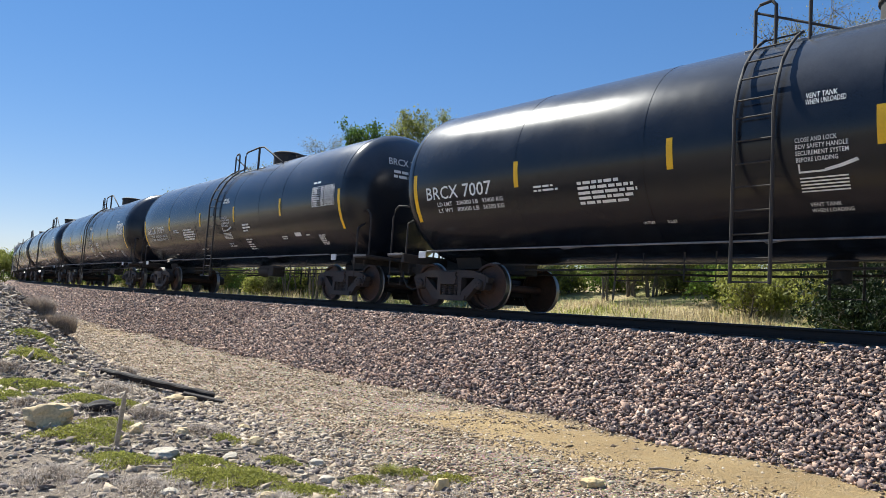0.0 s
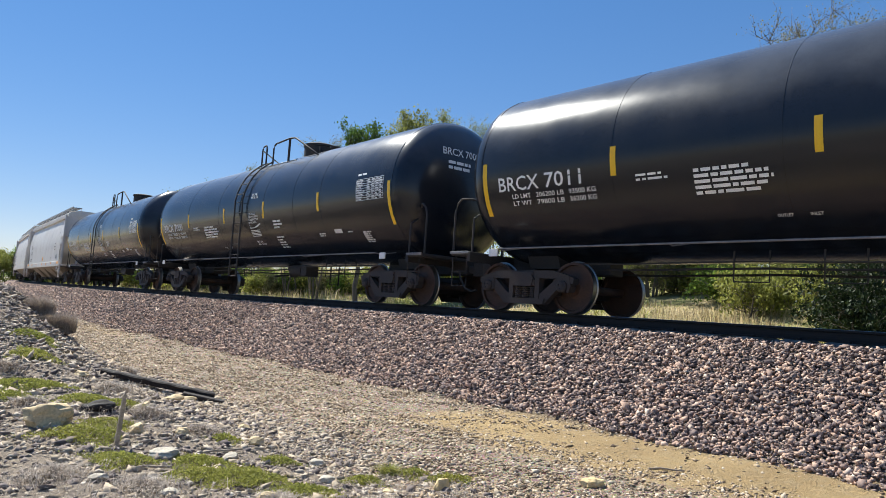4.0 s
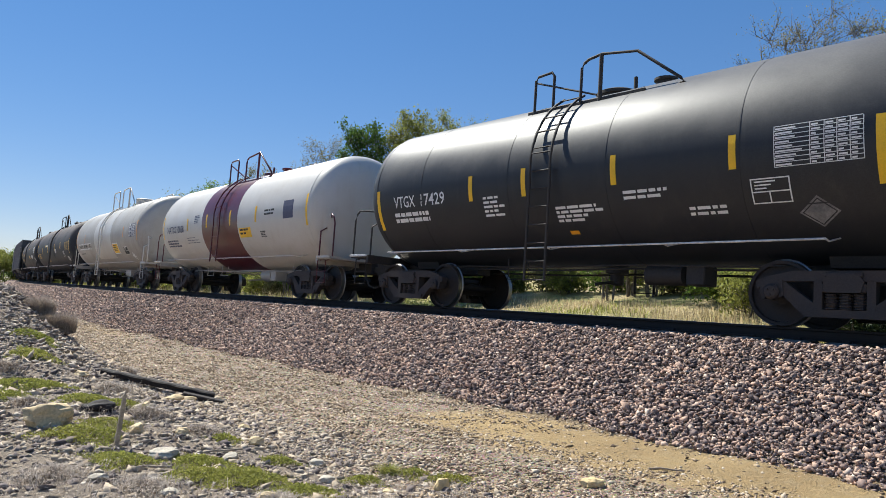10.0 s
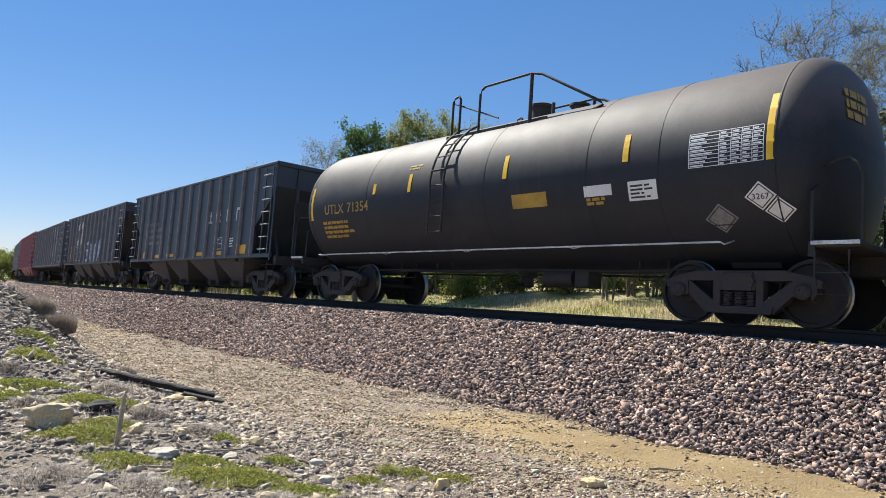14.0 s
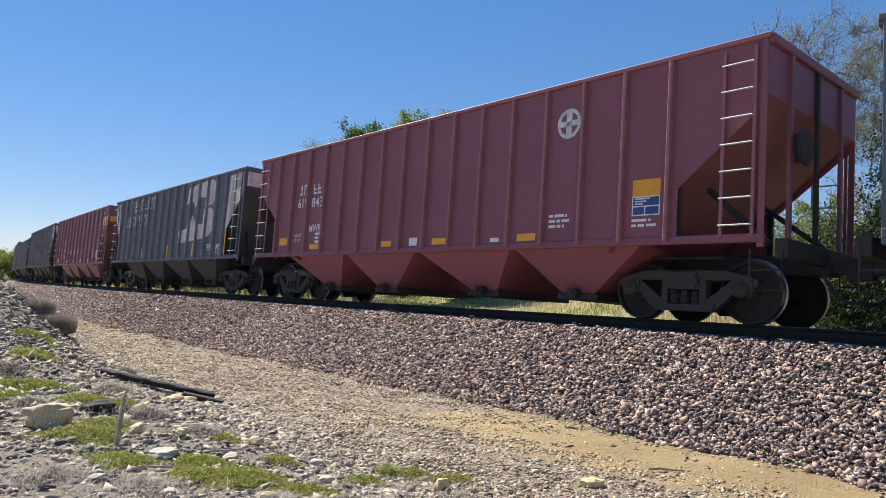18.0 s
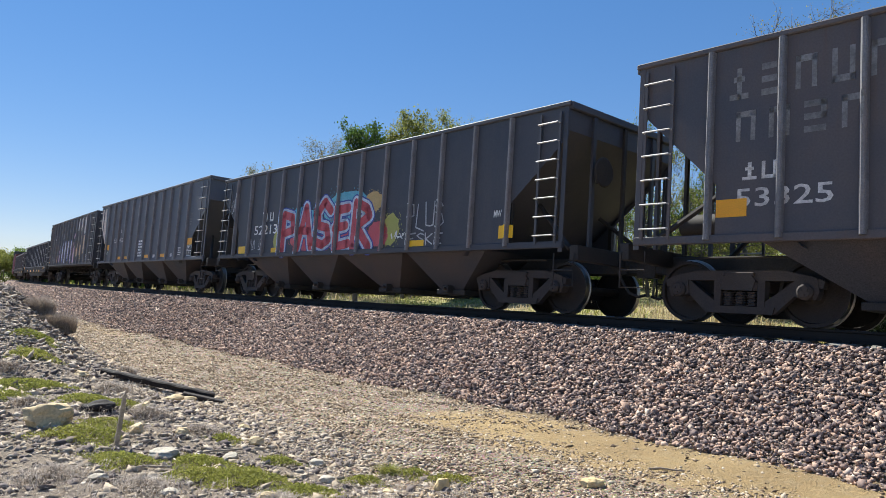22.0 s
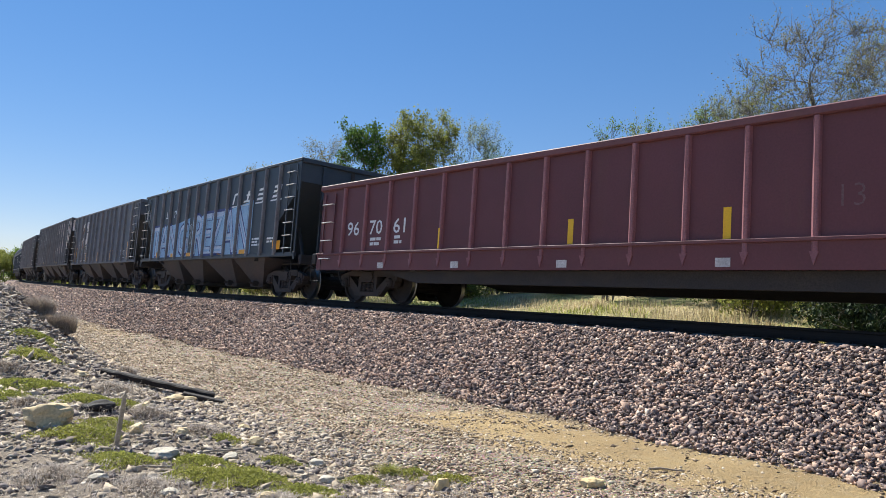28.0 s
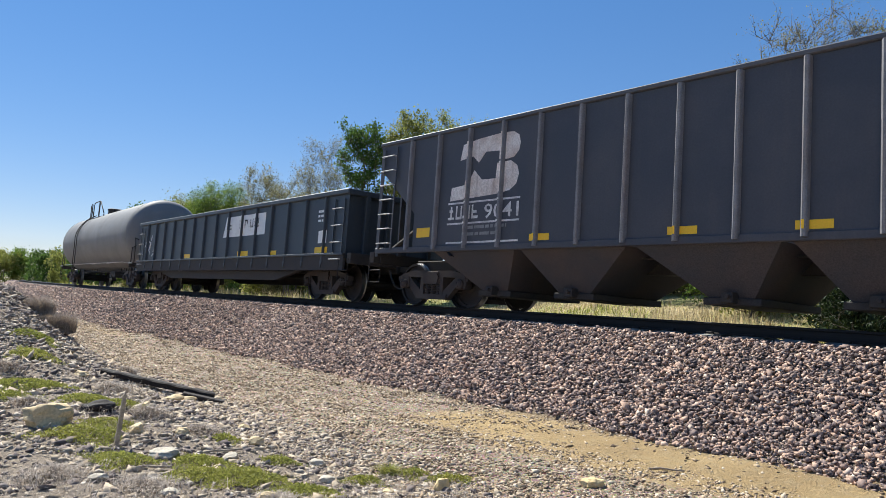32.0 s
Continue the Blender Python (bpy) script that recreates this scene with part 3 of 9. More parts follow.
def make_side_frame():
    g = Geo()
    y0, y1 = -0.075, 0.075
    g.prism([(-1.12, 0.60), (-0.98, 0.66), (-0.62, 0.74), (0.62, 0.74), (0.98, 0.66), (1.12, 0.60), (1.10, 0.50), (0.74, 0.60), (-0.74, 0.60), (-1.10, 0.50)], y0, y1)
    for k in (1, -1):
        g.prism([(k * 0.76, 0.62), (k * 0.90, 0.55), (k * 0.50, 0.16), (k * 0.28, 0.16), (k * 0.34, 0.30), (k * 0.56, 0.46)], y0 + 0.01, y1 - 0.01)
        g.prism([(k * 0.36, 0.62), (k * 0.26, 0.62), (k * 0.26, 0.24), (k * 0.36, 0.24)], y0, y1)
        g.prism([(k * 0.76, 0.62), (k * 1.03, 0.64), (k * 1.06, 0.46), (k * 1.02, 0.36), (k * 0.98, 0.36), (k * 0.98, 0.50), (k * 0.80, 0.50), (k * 0.80, 0.38), (k * 0.74, 0.40)], y0 - 0.01, y1 + 0.01)
    g.prism([(-0.47, 0.14), (0.47, 0.14), (0.50, 0.24), (-0.50, 0.24)], y0 - 0.02, y1 + 0.02)
    g.box(-0.26, 0.26, y0 - 0.02, y1 + 0.02, 0.46, 0.58, 0.015)
    g.box(-0.22, 0.22, y0 - 0.035, y1 + 0.035, 0.66, 0.715, 0.01)
    return g


def make_spring():
    prof = []
    for i in range(6):
        z = 0.243 + i * 0.036
        prof += [(z, 0.060), (z + 0.008, 0.078), (z + 0.019, 0.078), (z + 0.027, 0.060)]
    return Geo().lathe(prof, 7, "z")


def make_bearing():
    g = Geo()
    g.lathe([(-0.13, 0.03), (-0.13, 0.075), (-0.10, 0.105), (0.04, 0.11), (0.06, 0.10)], 16, "y")
    for k in range(3):
        a = 2 * math.pi * k / 3 + 0.5
        g.lathe([(-0.145, 0.016), (-0.13, 0.018)], 6, "y", (0.045 * math.cos(a), 0, 0.045 * math.sin(a)))
    return g


RUN = {}


def running_gear():
    RUN["bolster"] = Geo().prism([(-0.20, 0.46), (0.20, 0.46), (0.24, 0.60), (0.18, 0.68), (-0.18, 0.68), (-0.24, 0.60)], -1.12, 1.12).lathe([(0.66, 0.2), (0.76, 0.2), (0.80, 0.17)], 18, "z").box(-0.62, -0.52, -0.9, 0.9, 0.30, 0.42, 0.01).box(0.52, 0.62, -0.9, 0.9, 0.30, 0.42, 0.01).mesh("truck", M["truck_steel"], 40)
    RUN["frame"] = make_side_frame().mesh("side_frame", M["truck_steel"], 30)
    RUN["spring"] = make_spring().mesh("spring", M["truck_steel"], 50)
    RUN["bearing"] = make_bearing().mesh("bearing_cap", M["truck_steel"], 40)
    RUN["rusty"] = wheel_mesh(M["wheel_rust"])
    RUN["grimy"] = wheel_mesh(M["wheel_grimy"])
    g = Geo().box(-0.35, 0.14, -0.10, 0.10, 0.76, 0.92, 0.02)
    g.prism([(0.10, -0.13), (0.30, -0.15), (0.42, -0.06), (0.40, 0.02), (0.28, 0.03), (0.30, 0.14), (0.20, 0.16), (0.10, 0.12)], 0.70, 0.98, "z")
    RUN["coupler"] = g.mesh("coupler", M["grime"], 35)
    RUN["hose"] = Geo().tube([(0.0, -0.35, 0.80), (0.10, -0.36, 0.62), (0.24, -0.34, 0.42), (0.40, -0.30, 0.36), (0.52, -0.27, 0.40)], 0.025, 7).mesh("air_hose", M["grime"], 60)


running_gear()
SPIN = []


def add_trucks(car, tc, wheels="grimy"):
    for k in (1, -1):
        tr = part("truck", RUN["bolster"], None, car)
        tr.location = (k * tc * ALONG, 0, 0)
        for sd in (-1, 1):
            fr = part("side_frame", RUN["frame"], None, tr)
            fr.location = (0, sd * 1.005, 0)
            for sx in (-0.17, 0.0, 0.17):
                sp = part("spring", RUN["spring"], None, tr)
                sp.location = (sx, sd * 1.005, 0)
            for ax in (-0.889, 0.889):
                be = part("bearing_cap", RUN["bearing"], None, tr)
                be.location, be.rotation_euler = (ax, sd * 1.03, 0.457), (0, 0, 0 if sd < 0 else math.pi)
        for ax in (-0.889, 0.889):
            w = part("wheelset", RUN[wheels], None, tr, "steel wheel pair on an axle, bright worn rims")
            w.location = (ax, 0, 0.457)
            SPIN.append((w, ax, CARS[-1][1] + k * tc * ALONG + ax))


def add_couplers(car, hc):
    for k in (1, -1):
        c = part("coupler", RUN["coupler"], None, car)
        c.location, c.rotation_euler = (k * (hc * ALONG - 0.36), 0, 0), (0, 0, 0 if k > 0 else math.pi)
        h = part("air_hose", RUN["hose"], None, car)
        h.location, h.rotation_euler = (k * (hc * ALONG - 0.5), 0, 0), (0, 0, 0 if k > 0 else math.pi)


# ---------------------------------------------------------------- writing and marks
FONT = {}


def letters(text, bold=0.012):
    """Flat outline mesh of a text: points (x, y) for letters one unit high, and faces."""
    key = (text, bold)
    if key not in FONT:
        cu = bpy.data.curves.new("text", "FONT")
        cu.body, cu.size, cu.resolution_u, cu.offset = text, 1.4, 2, bold
        ob = bpy.data.objects.new("text", cu)
        me = bpy.data.meshes.new_from_object(ob)
        pts = np.array([v.co[:2] for v in me.vertices]) if len(me.vertices) else np.zeros((1, 2))
        FONT[key] = (pts, [tuple(p.vertices) for p in me.polygons])
        bpy.data.objects.remove(ob)
        bpy.data.curves.remove(cu)
        bpy.data.meshes.remove(me)
    return FONT[key]


class Side:
    """The near side of a car: turns a place along it and a height into a point just proud of the skin."""

    def __init__(self, radius=None, zc=0.0, y=-1.6, ribs=(), rib_y=0.0, rib_w=0.064, rib_z=(0, 9)):
        self.radius, self.zc, self.y, self.ribs, self.rib_y, self.rib_w, self.rib_z = radius, zc, y, ribs, rib_y, rib_w, rib_z

    def put(self, x, z, off=0.004):
        if self.radius is None:
            return (x, self.y - off, z)
        a = (z - self.zc) / self.radius          # arc length from the widest line
        r = self.radius + off
        return (x, -r * math.cos(a), self.zc + r * math.sin(a))


class Head:
    """The domed end of a tank: places sideways and up to points just proud of it."""

    def __init__(self, hl, R, zc, prof):
        self.radius, self.ribs, self.hl, self.R, self.zc, self.prof = 1, (), hl, R, zc, prof

    def put(self, a, z, off=0.004):
        r = math.hypot(a, z - self.zc) / self.R
        x = np.interp(-r, [-q[1] for q in self.prof], [q[0] for q in self.prof])
        return (self.hl + float(x) * 0.92 + off, a, z)


HEAD = [(0.0, 1.0), (0.16, 0.985), (0.32, 0.93), (0.46, 0.82), (0.56, 0.64), (0.62, 0.42), (0.65, 0.2), (0.655, 0.0)]


def cut_at(poly, x, keep_right):
    """The part of an outline to one side of an upright line."""
    out = []
    n = len(poly)
    for i in range(n):
        (ax, az), (bx, bz) = poly[i], poly[(i + 1) % n]
        ia, ib = (ax >= x) == keep_right, (bx >= x) == keep_right
        if ia:
            out.append((ax, az))
        if ia != ib:
            t = (x - ax) / (bx - ax)
            out.append((x, az + (bz - az) * t))
    return out


def mark(car, name, side, pieces, mat, off=0.004, label=""):
    """pieces: lists of (x, z) outlines, joined into one mark; the paint also covers the faces of the ribs it crosses."""
    g = Geo()
    for poly in pieces:
        g.add([side.put(x, z, off) for x, z in poly], [tuple(range(len(poly)))])
        for rx in side.ribs:
            a, b = rx - side.rib_w / 2, rx + side.rib_w / 2
            if min(p[0] for p in poly) < b and max(p[0] for p in poly) > a:
                q = cut_at(cut_at(poly, a, True), b, False) if len(poly) > 2 else []
                q = [(x, min(max(z, side.rib_z[0]), side.rib_z[1])) for x, z in q]
                if len(q) > 2:
                    g.add([(x, side.rib_y - off, z) for x, z in q], [tuple(range(len(q)))])
    return part(name, g, mat, car, label)


def rect(x, z, w, h, n=1):
    """Outlines of an upright rectangle, cut in n rows so that it can follow a curved skin."""
    return [[(x, z + h * i / n), (x + w, z + h * i / n), (x + w, z + h * (i + 1) / n), (x, z + h * (i + 1) / n)] for i in range(n)]


def lettering(car, side, text, x, z, h, mat, width=None, off=0.004, slant=0.0, bold=0.012):
    pts, fs = letters(text, bold)
    w = pts[:, 0].max()
    k = (width / w) if width else h
    g = Geo()
    g.add([side.put(x + px * k + slant * py * h, z + py * h, off) for px, py in pts], fs)
    return part("lettering", g, mat, car)


def bars(car, side, x, z, w, rows, pitch, h, mat, seed=1, off=0.004, name="stencil_text"):
    """Lines of writing too small to read, as plain bars."""
    r = random.Random(seed)
    out = []
    for i in range(rows):
        a = x
        end = x + w * r.uniform(0.6, 1.0)
        while a < end - 0.03:
            b = min(end, a + r.uniform(0.06, 0.26))
            out += rect(a, z - i * pitch, b - a, h)
            a = b + 0.03
    return tagged(mark(car, name, side, out, mat, off), kind="stuff")


def stripes(car, side, rows, mat, name="reflective_stripe"):
    for x, z, w, h in rows:
        mark(car, name, side, rect(x, z, w, h, 4 if side.radius and h > 0.25 else 1), mat, 0.005)


# ---------------------------------------------------------------- tank cars
CARS = []


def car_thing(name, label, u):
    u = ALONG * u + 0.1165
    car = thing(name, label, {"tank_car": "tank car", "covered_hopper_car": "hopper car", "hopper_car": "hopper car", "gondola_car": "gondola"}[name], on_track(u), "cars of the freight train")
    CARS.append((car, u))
    STRETCHED.add(car)
    return car


def tank_car(label, u, hl, hc, R=1.55, zc=2.82, tc=None, mat="tank_black", trim="grime", pipe="covered_white", wheels="grimy", lad=-0.75, lad_w=0.46, lad_low=0.52, gate=(-0.6, -0.32, 4.7, 0.6, 4.0), main=(0.13, 4.66, 1.1, 4.73, 1.41, 4.70, 2.86, 3.98), dome=(0.62, 0.42, 0.40), band=None,
             seams=(), end_rail=True, railmat=None, platform_z=None):
    car = car_thing("tank_car", label, u)
    tc = tc or hl - 0.65
    R, zc = R + 0.13, zc - 0.175      # shell widened and lowered to fit the camera's view
    trimm, railm = M[trim], M[railmat or trim]
    head = [(0.0, 1.0), (0.16, 0.985), (0.32, 0.93), (0.46, 0.82), (0.56, 0.64), (0.62, 0.42), (0.65, 0.2), (0.655, 0.03)]
    prof = [(-hl - a * 0.92, R * r) for a, r in reversed(head)]
    n = 14
    prof += [(-hl + 2 * hl * i / n, R) for i in range(1, n)] + [(hl + a * 0.92, R * r) for a, r in head]
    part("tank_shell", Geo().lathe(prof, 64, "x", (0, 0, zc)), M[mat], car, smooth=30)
    for k in (-1, 1):
        part("head_seam", Geo().lathe([(k * hl - 0.012, R - 0.01), (k * hl - 0.010, R + 0.005), (k * hl + 0.010, R + 0.005), (k * hl + 0.012, R - 0.01)], 64, "x", (0, 0, zc)), M[mat], car, smooth=30)
    for x in seams:
        part("weld_seam", Geo().lathe([(x - 0.011, R - 0.01), (x - 0.007, R + 0.004), (x + 0.007, R + 0.004), (x + 0.011, R - 0.01)], 64, "x", (0, 0, zc)), M[mat], car, smooth=30)
    if band:
        part("painted_band", Geo().lathe([(band[0], R - 0.01), (band[0], R + 0.004), (band[1], R + 0.004), (band[1], R - 0.01)], 64, "x", (0, 0, zc)), M["maroon"], car, "maroon painted band round the tank", smooth=30)
    zb = zc - R
    for k in (-1, 1):
        x = k * tc
        g = Geo()
        arc = [(R * 1.002 * math.sin(a), zc - R * 1.002 * math.cos(a)) for a in np.linspace(0.36, -0.36, 9)]
        g.prism([(a, b) for a, b in arc] + [(-0.5, 0.84), (0.5, 0.84)], x - 0.35, x + 0.35, "x")
        part("saddle", g, M["grime"], car, smooth=30)
        xo = k * (hc - 0.42)
        g = Geo().box(min(x - k * 1.2, xo), max(x - k * 1.2, xo), -0.20, 0.20, 0.74, 1.08, 0.015)
        part("stub_sill", g, M["grime"], car)
        part("end_platform", Geo().box(min(k * (hl + 0.47), xo), max(k * (hl + 0.47), xo), -1.45, 1.45, 1.02, 1.09, 0.008), trimm, car)
        part("end_sill", Geo().box(min(k * (hl + 0.38), k * (hl + 0.465)), max(k * (hl + 0.38), k * (hl + 0.465)), -1.45, 1.45, 0.90, 1.09, 0.008), trimm, car)
        part("platform_edge", Geo().box(min(k * (hl + 0.42), xo), max(k * (hl + 0.42), xo), -1.475, -1.452, 1.05, 1.10, 0.004), M[pipe], car)
        if end_rail:
            for sy in (-1, 1):
                g = Geo()
                xa, xb = k * (hl + 0.40), xo
                y = sy * 1.38
                g.tube([(xb, y, 1.08), (xb, y, 1.92), (xb - k * 0.06, y, 2.08), (xb - k * 0.16, y, 2.16), (xb - k * 0.30, y - sy * 0.08, 2.16), (xa - k * 0.04, y - sy * 0.3, 2.12)], 0.021, 8)
                g.tube([(xa, y, 1.08), (xa, y, 1.75), (xa, y - sy * 0.32, 1.95)], 0.021, 8)
                part("end_handrail", g, railm, car, smooth=50)
            g = Geo()
            y = -1.44
            xa = k * (hl + 0.46)
            for z in (0.42, 0.70):
                g.tube([(xa, y + 0.1, 1.0), (xa, y, 0.98), (xa, y, z), (xa + k * 0.38, y, z), (xa + k * 0.38, y, 0.98), (xa + k * 0.38, y + 0.1, 1.0)], 0.014)
            part("sill_step", g, railm, car)
    for sy in (-1, 1):
        g = Geo()
        xs = np.linspace(-hl + 0.3, hl - 0.75, 9)
        g.tube([(x, sy * 1.42, 1.13) for x in xs], 0.016, 8)
        for x in xs[::2]:
            g.tube([(x, sy * 1.42, 1.13), (x, sy * 1.30, 1.11), (x, sy * (math.sqrt(max(0.05, R * R - (1.2 - zc) ** 2)) - 0.03), 1.2)], 0.012)
        part("side_handrail", g, M[pipe], car, "pipe rail along the tank's lower side", smooth=50)
    # ladder bent over the shell, rungs from the sill to the walkway
    for sy in (-1, 1):
        g = Geo()
        for dx in (0.0, lad_w):
            pts = [(lad + dx, sy * (R + 0.07), lad_low), (lad + dx, sy * (R + 0.07), zc - 0.2)]
            for a in np.linspace(0.1, 1.05, 7):
                pts.append((lad + dx, sy * (R + 0.09) * math.cos(a), zc + (R + 0.09) * math.sin(a)))
            g.tube(pts, 0.024, 7)
        zs = [0.54, 0.86, 1.18, 1.50, 1.82, 2.14, 2.46, 2.78]
        for z in [q for q in zs if q > lad_low]:
            g.tube([(lad, sy * (R + 0.07), z), (lad + lad_w, sy * (R + 0.07), z)], 0.013)
        for a in (0.22, 0.42, 0.62, 0.82, 1.0):
            g.tube([(lad, sy * (R + 0.09) * math.cos(a), zc + (R + 0.09) * math.sin(a)), (lad + lad_w, sy * (R + 0.09) * math.cos(a), zc + (R + 0.09) * math.sin(a))], 0.013)
        part("ladder", g, railm if mat.startswith("tank_white") or mat == "tank_cream" else trimm, car, smooth=50)
    # walkway, its railing and the valve housing
    top = zc + R
    pz = platform_z or top - 0.36
    g = Geo()
    wa, wb = gate[0] - 0.12, main[4] + 0.15
    for sy in (-1, 1):
        y0, y1 = sorted((sy * 0.48, sy * 0.98))
        for i in range(int((wb - wa) / 0.09)):
            x = wa + i * 0.09
            g.box(x, x + 0.045, y0, y1, pz - 0.02, pz + 0.012)
        g.box(wa - 0.02, wb + 0.02, sy * 0.98 - 0.02, sy * 0.98 + 0.02, pz - 0.06, pz + 0.07, 0.006)
    part("walkway", g, M["galvanized"] if mat in ("tank_black",) else railm, car)
    ga, gb, gz, dxx, dz = gate
    m0, mz0, m1, mz1, m2, mz2, m3, mz3 = main
    for sy in (-1, 1):
        y = sy * 0.98
        g = Geo().tube([(ga, y, pz - 0.05), (ga, y, gz - 0.07), (ga + 0.06, y, gz), (gb - 0.06, y, gz + 0.02), (gb, y, gz - 0.06), (gb, y, pz)], 0.026, 8)
        g.tube([(ga + 0.03, y, gz - 0.12), (dxx, y, dz)], 0.019)
        part("gate_railing", g, railm, car, smooth=50)
        g = Geo().tube([(m0, y, pz), (m0, y, mz0 - 0.10), (m0 + 0.05, y, mz0 - 0.02), (m0 + 0.14, y, mz0 + 0.03), (m1, y, mz1), (m2, y, mz2), (m3 - 0.06, y, mz3 + 0.02), (m3, y, mz3 - 0.05), (m3 - 0.12, y, mz3 - 0.09), (m3 - 0.5, y * 0.9, mz3 - 0.12)], 0.026, 8)
        g.tube([(m1, y, pz - 0.05), (m1, y, mz1 - 0.01)], 0.036, 8)
        part("walkway_railing", g, railm, car, smooth=50)
    g = Geo()
    dx, dr, dh = dome
    g.lathe([(top - 0.12, dr), (top + dh - 0.1, dr), (top + dh - 0.09, dr + 0.03), (top + dh - 0.03, dr + 0.03), (top + dh, dr - 0.03), (top + dh + 0.015, 0.05)], 26, "z", (dx, 0, 0))
    part("valve_housing", g, railm if mat not in ("tank_white",) else M["maroon"], car, smooth=35)
    g = Geo()
    g.lathe([(top - 0.05, 0.16), (top + 0.12, 0.16), (top + 0.14, 0.20), (top + 0.18, 0.20), (top + 0.20, 0.04)], 16, "z", (dx + 0.95, 0, 0))
    part("fill_valve", g, railm, car, smooth=35)
    part("vent_pipe", Geo().tube([(dx + 0.55, -0.3, top - 0.05), (dx + 0.55, -0.3, top + 0.22)], 0.035, 8), railm, car, smooth=35)
    g = Geo().lathe([(zb - 0.32, 0.06), (zb - 0.30, 0.12), (zb - 0.12, 0.12), (zb - 0.10, 0.20), (zb + 0.02, 0.20)], 16, "z", (0.25, 0, 0))
    g.tube([(0.25, 0, zb - 0.25), (0.25, -0.5, zb - 0.32), (0.25, -0.62, zb - 0.34)], 0.03)
    part("bottom_outlet", g, trimm, car, smooth=40)
    for y, z, r in ((-0.45, 0.83, 0.020), (0.35, 0.80, 0.022), (-0.80, 0.90, 0.014)):
        part("brake_pipe", Geo().tube([(x, y, min(z, zb - 0.04) + 0.015 * math.sin(x * 1.7)) for x in np.linspace(-tc + 0.8, tc - 0.8, 12)], r), trimm, car)
    g = Geo().lathe([(1.2, 0.05), (1.22, 0.17), (1.85, 0.17), (1.87, 0.05)], 14, "x", (0, -0.55, zb - 0.17))
    g.box(1.95, 2.25, -0.75, -0.35, zb - 0.34, zb - 0.02, 0.02)
    part("brake_cylinder", g, trimm, car, smooth=40)
    for x in (-2.9, -1.7, 3.2, 4.1):
        if abs(x) < tc - 1.4:
            g = Geo().tube([(x, -0.7, zb + 0.12), (x, -0.7, 0.62), (x + 0.5, -0.7, 0.62), (x + 0.5, -0.7, zb + 0.12)], 0.014)
            part("pipe_bracket", g, trimm, car)
    add_trucks(car, tc, wheels)
    add_couplers(car, hc)
    return car, Side(R, zc)

# ---------------------------------------------------------------- open hoppers and gondolas
def side_ladder(car, x, y, z0, z1, n, mat, w=0.42, rung="rung"):
    g = Geo()
    for dx in (0, w):
        g.box(x + dx - 0.022, x + dx + 0.022, min(y, y - 0.012), max(y, y + 0.012), z0, z1)
    ladder = part("side_ladder", g, mat, car)
    sy = -1 if y < 0 else 1
    for i in range(n):
        z = z0 + (z1 - z0) * (i + 0.4) / n
        part("rung", Geo().tube([(x, y, z), (x, y + sy * 0.07, z), (x + w, y + sy * 0.07, z), (x + w, y, z)], 0.014), M[rung], ladder, "steel rung in a bright colour")
    return ladder


def underframe(car, hl, hc, mat, z0=0.76, z1=1.06):
    part("centre_sill", Geo().box(-hc + 0.42, hc - 0.42, -0.19, 0.19, z0, z1, 0.012), mat, car)
    for k in (-1, 1):
        xo = k * (hc - 0.45)
        part("end_sill", Geo().box(min(xo, xo - k * 0.16), max(xo, xo - k * 0.16), -1.52, 1.52, 0.88, 1.14, 0.012), mat, car)
        for sy in (-1, 1):
            g = Geo()
            y = sy * 1.55
            g.tube([(xo - k * 0.05, y, 1.0), (xo - k * 0.05, y, 0.45), (xo - k * 0.45, y, 0.45), (xo - k * 0.45, y, 1.0)], 0.014)
            g.tube([(xo - k * 0.05, y, 0.72), (xo - k * 0.45, y, 0.72)], 0.013)
            part("sill_step", g, mat, car)


RIB = [(-0.05, 0.0), (-0.043, 0.055), (-0.012, 0.095), (0.022, 0.095), (0.038, 0.078), (0.05, 0.0)]


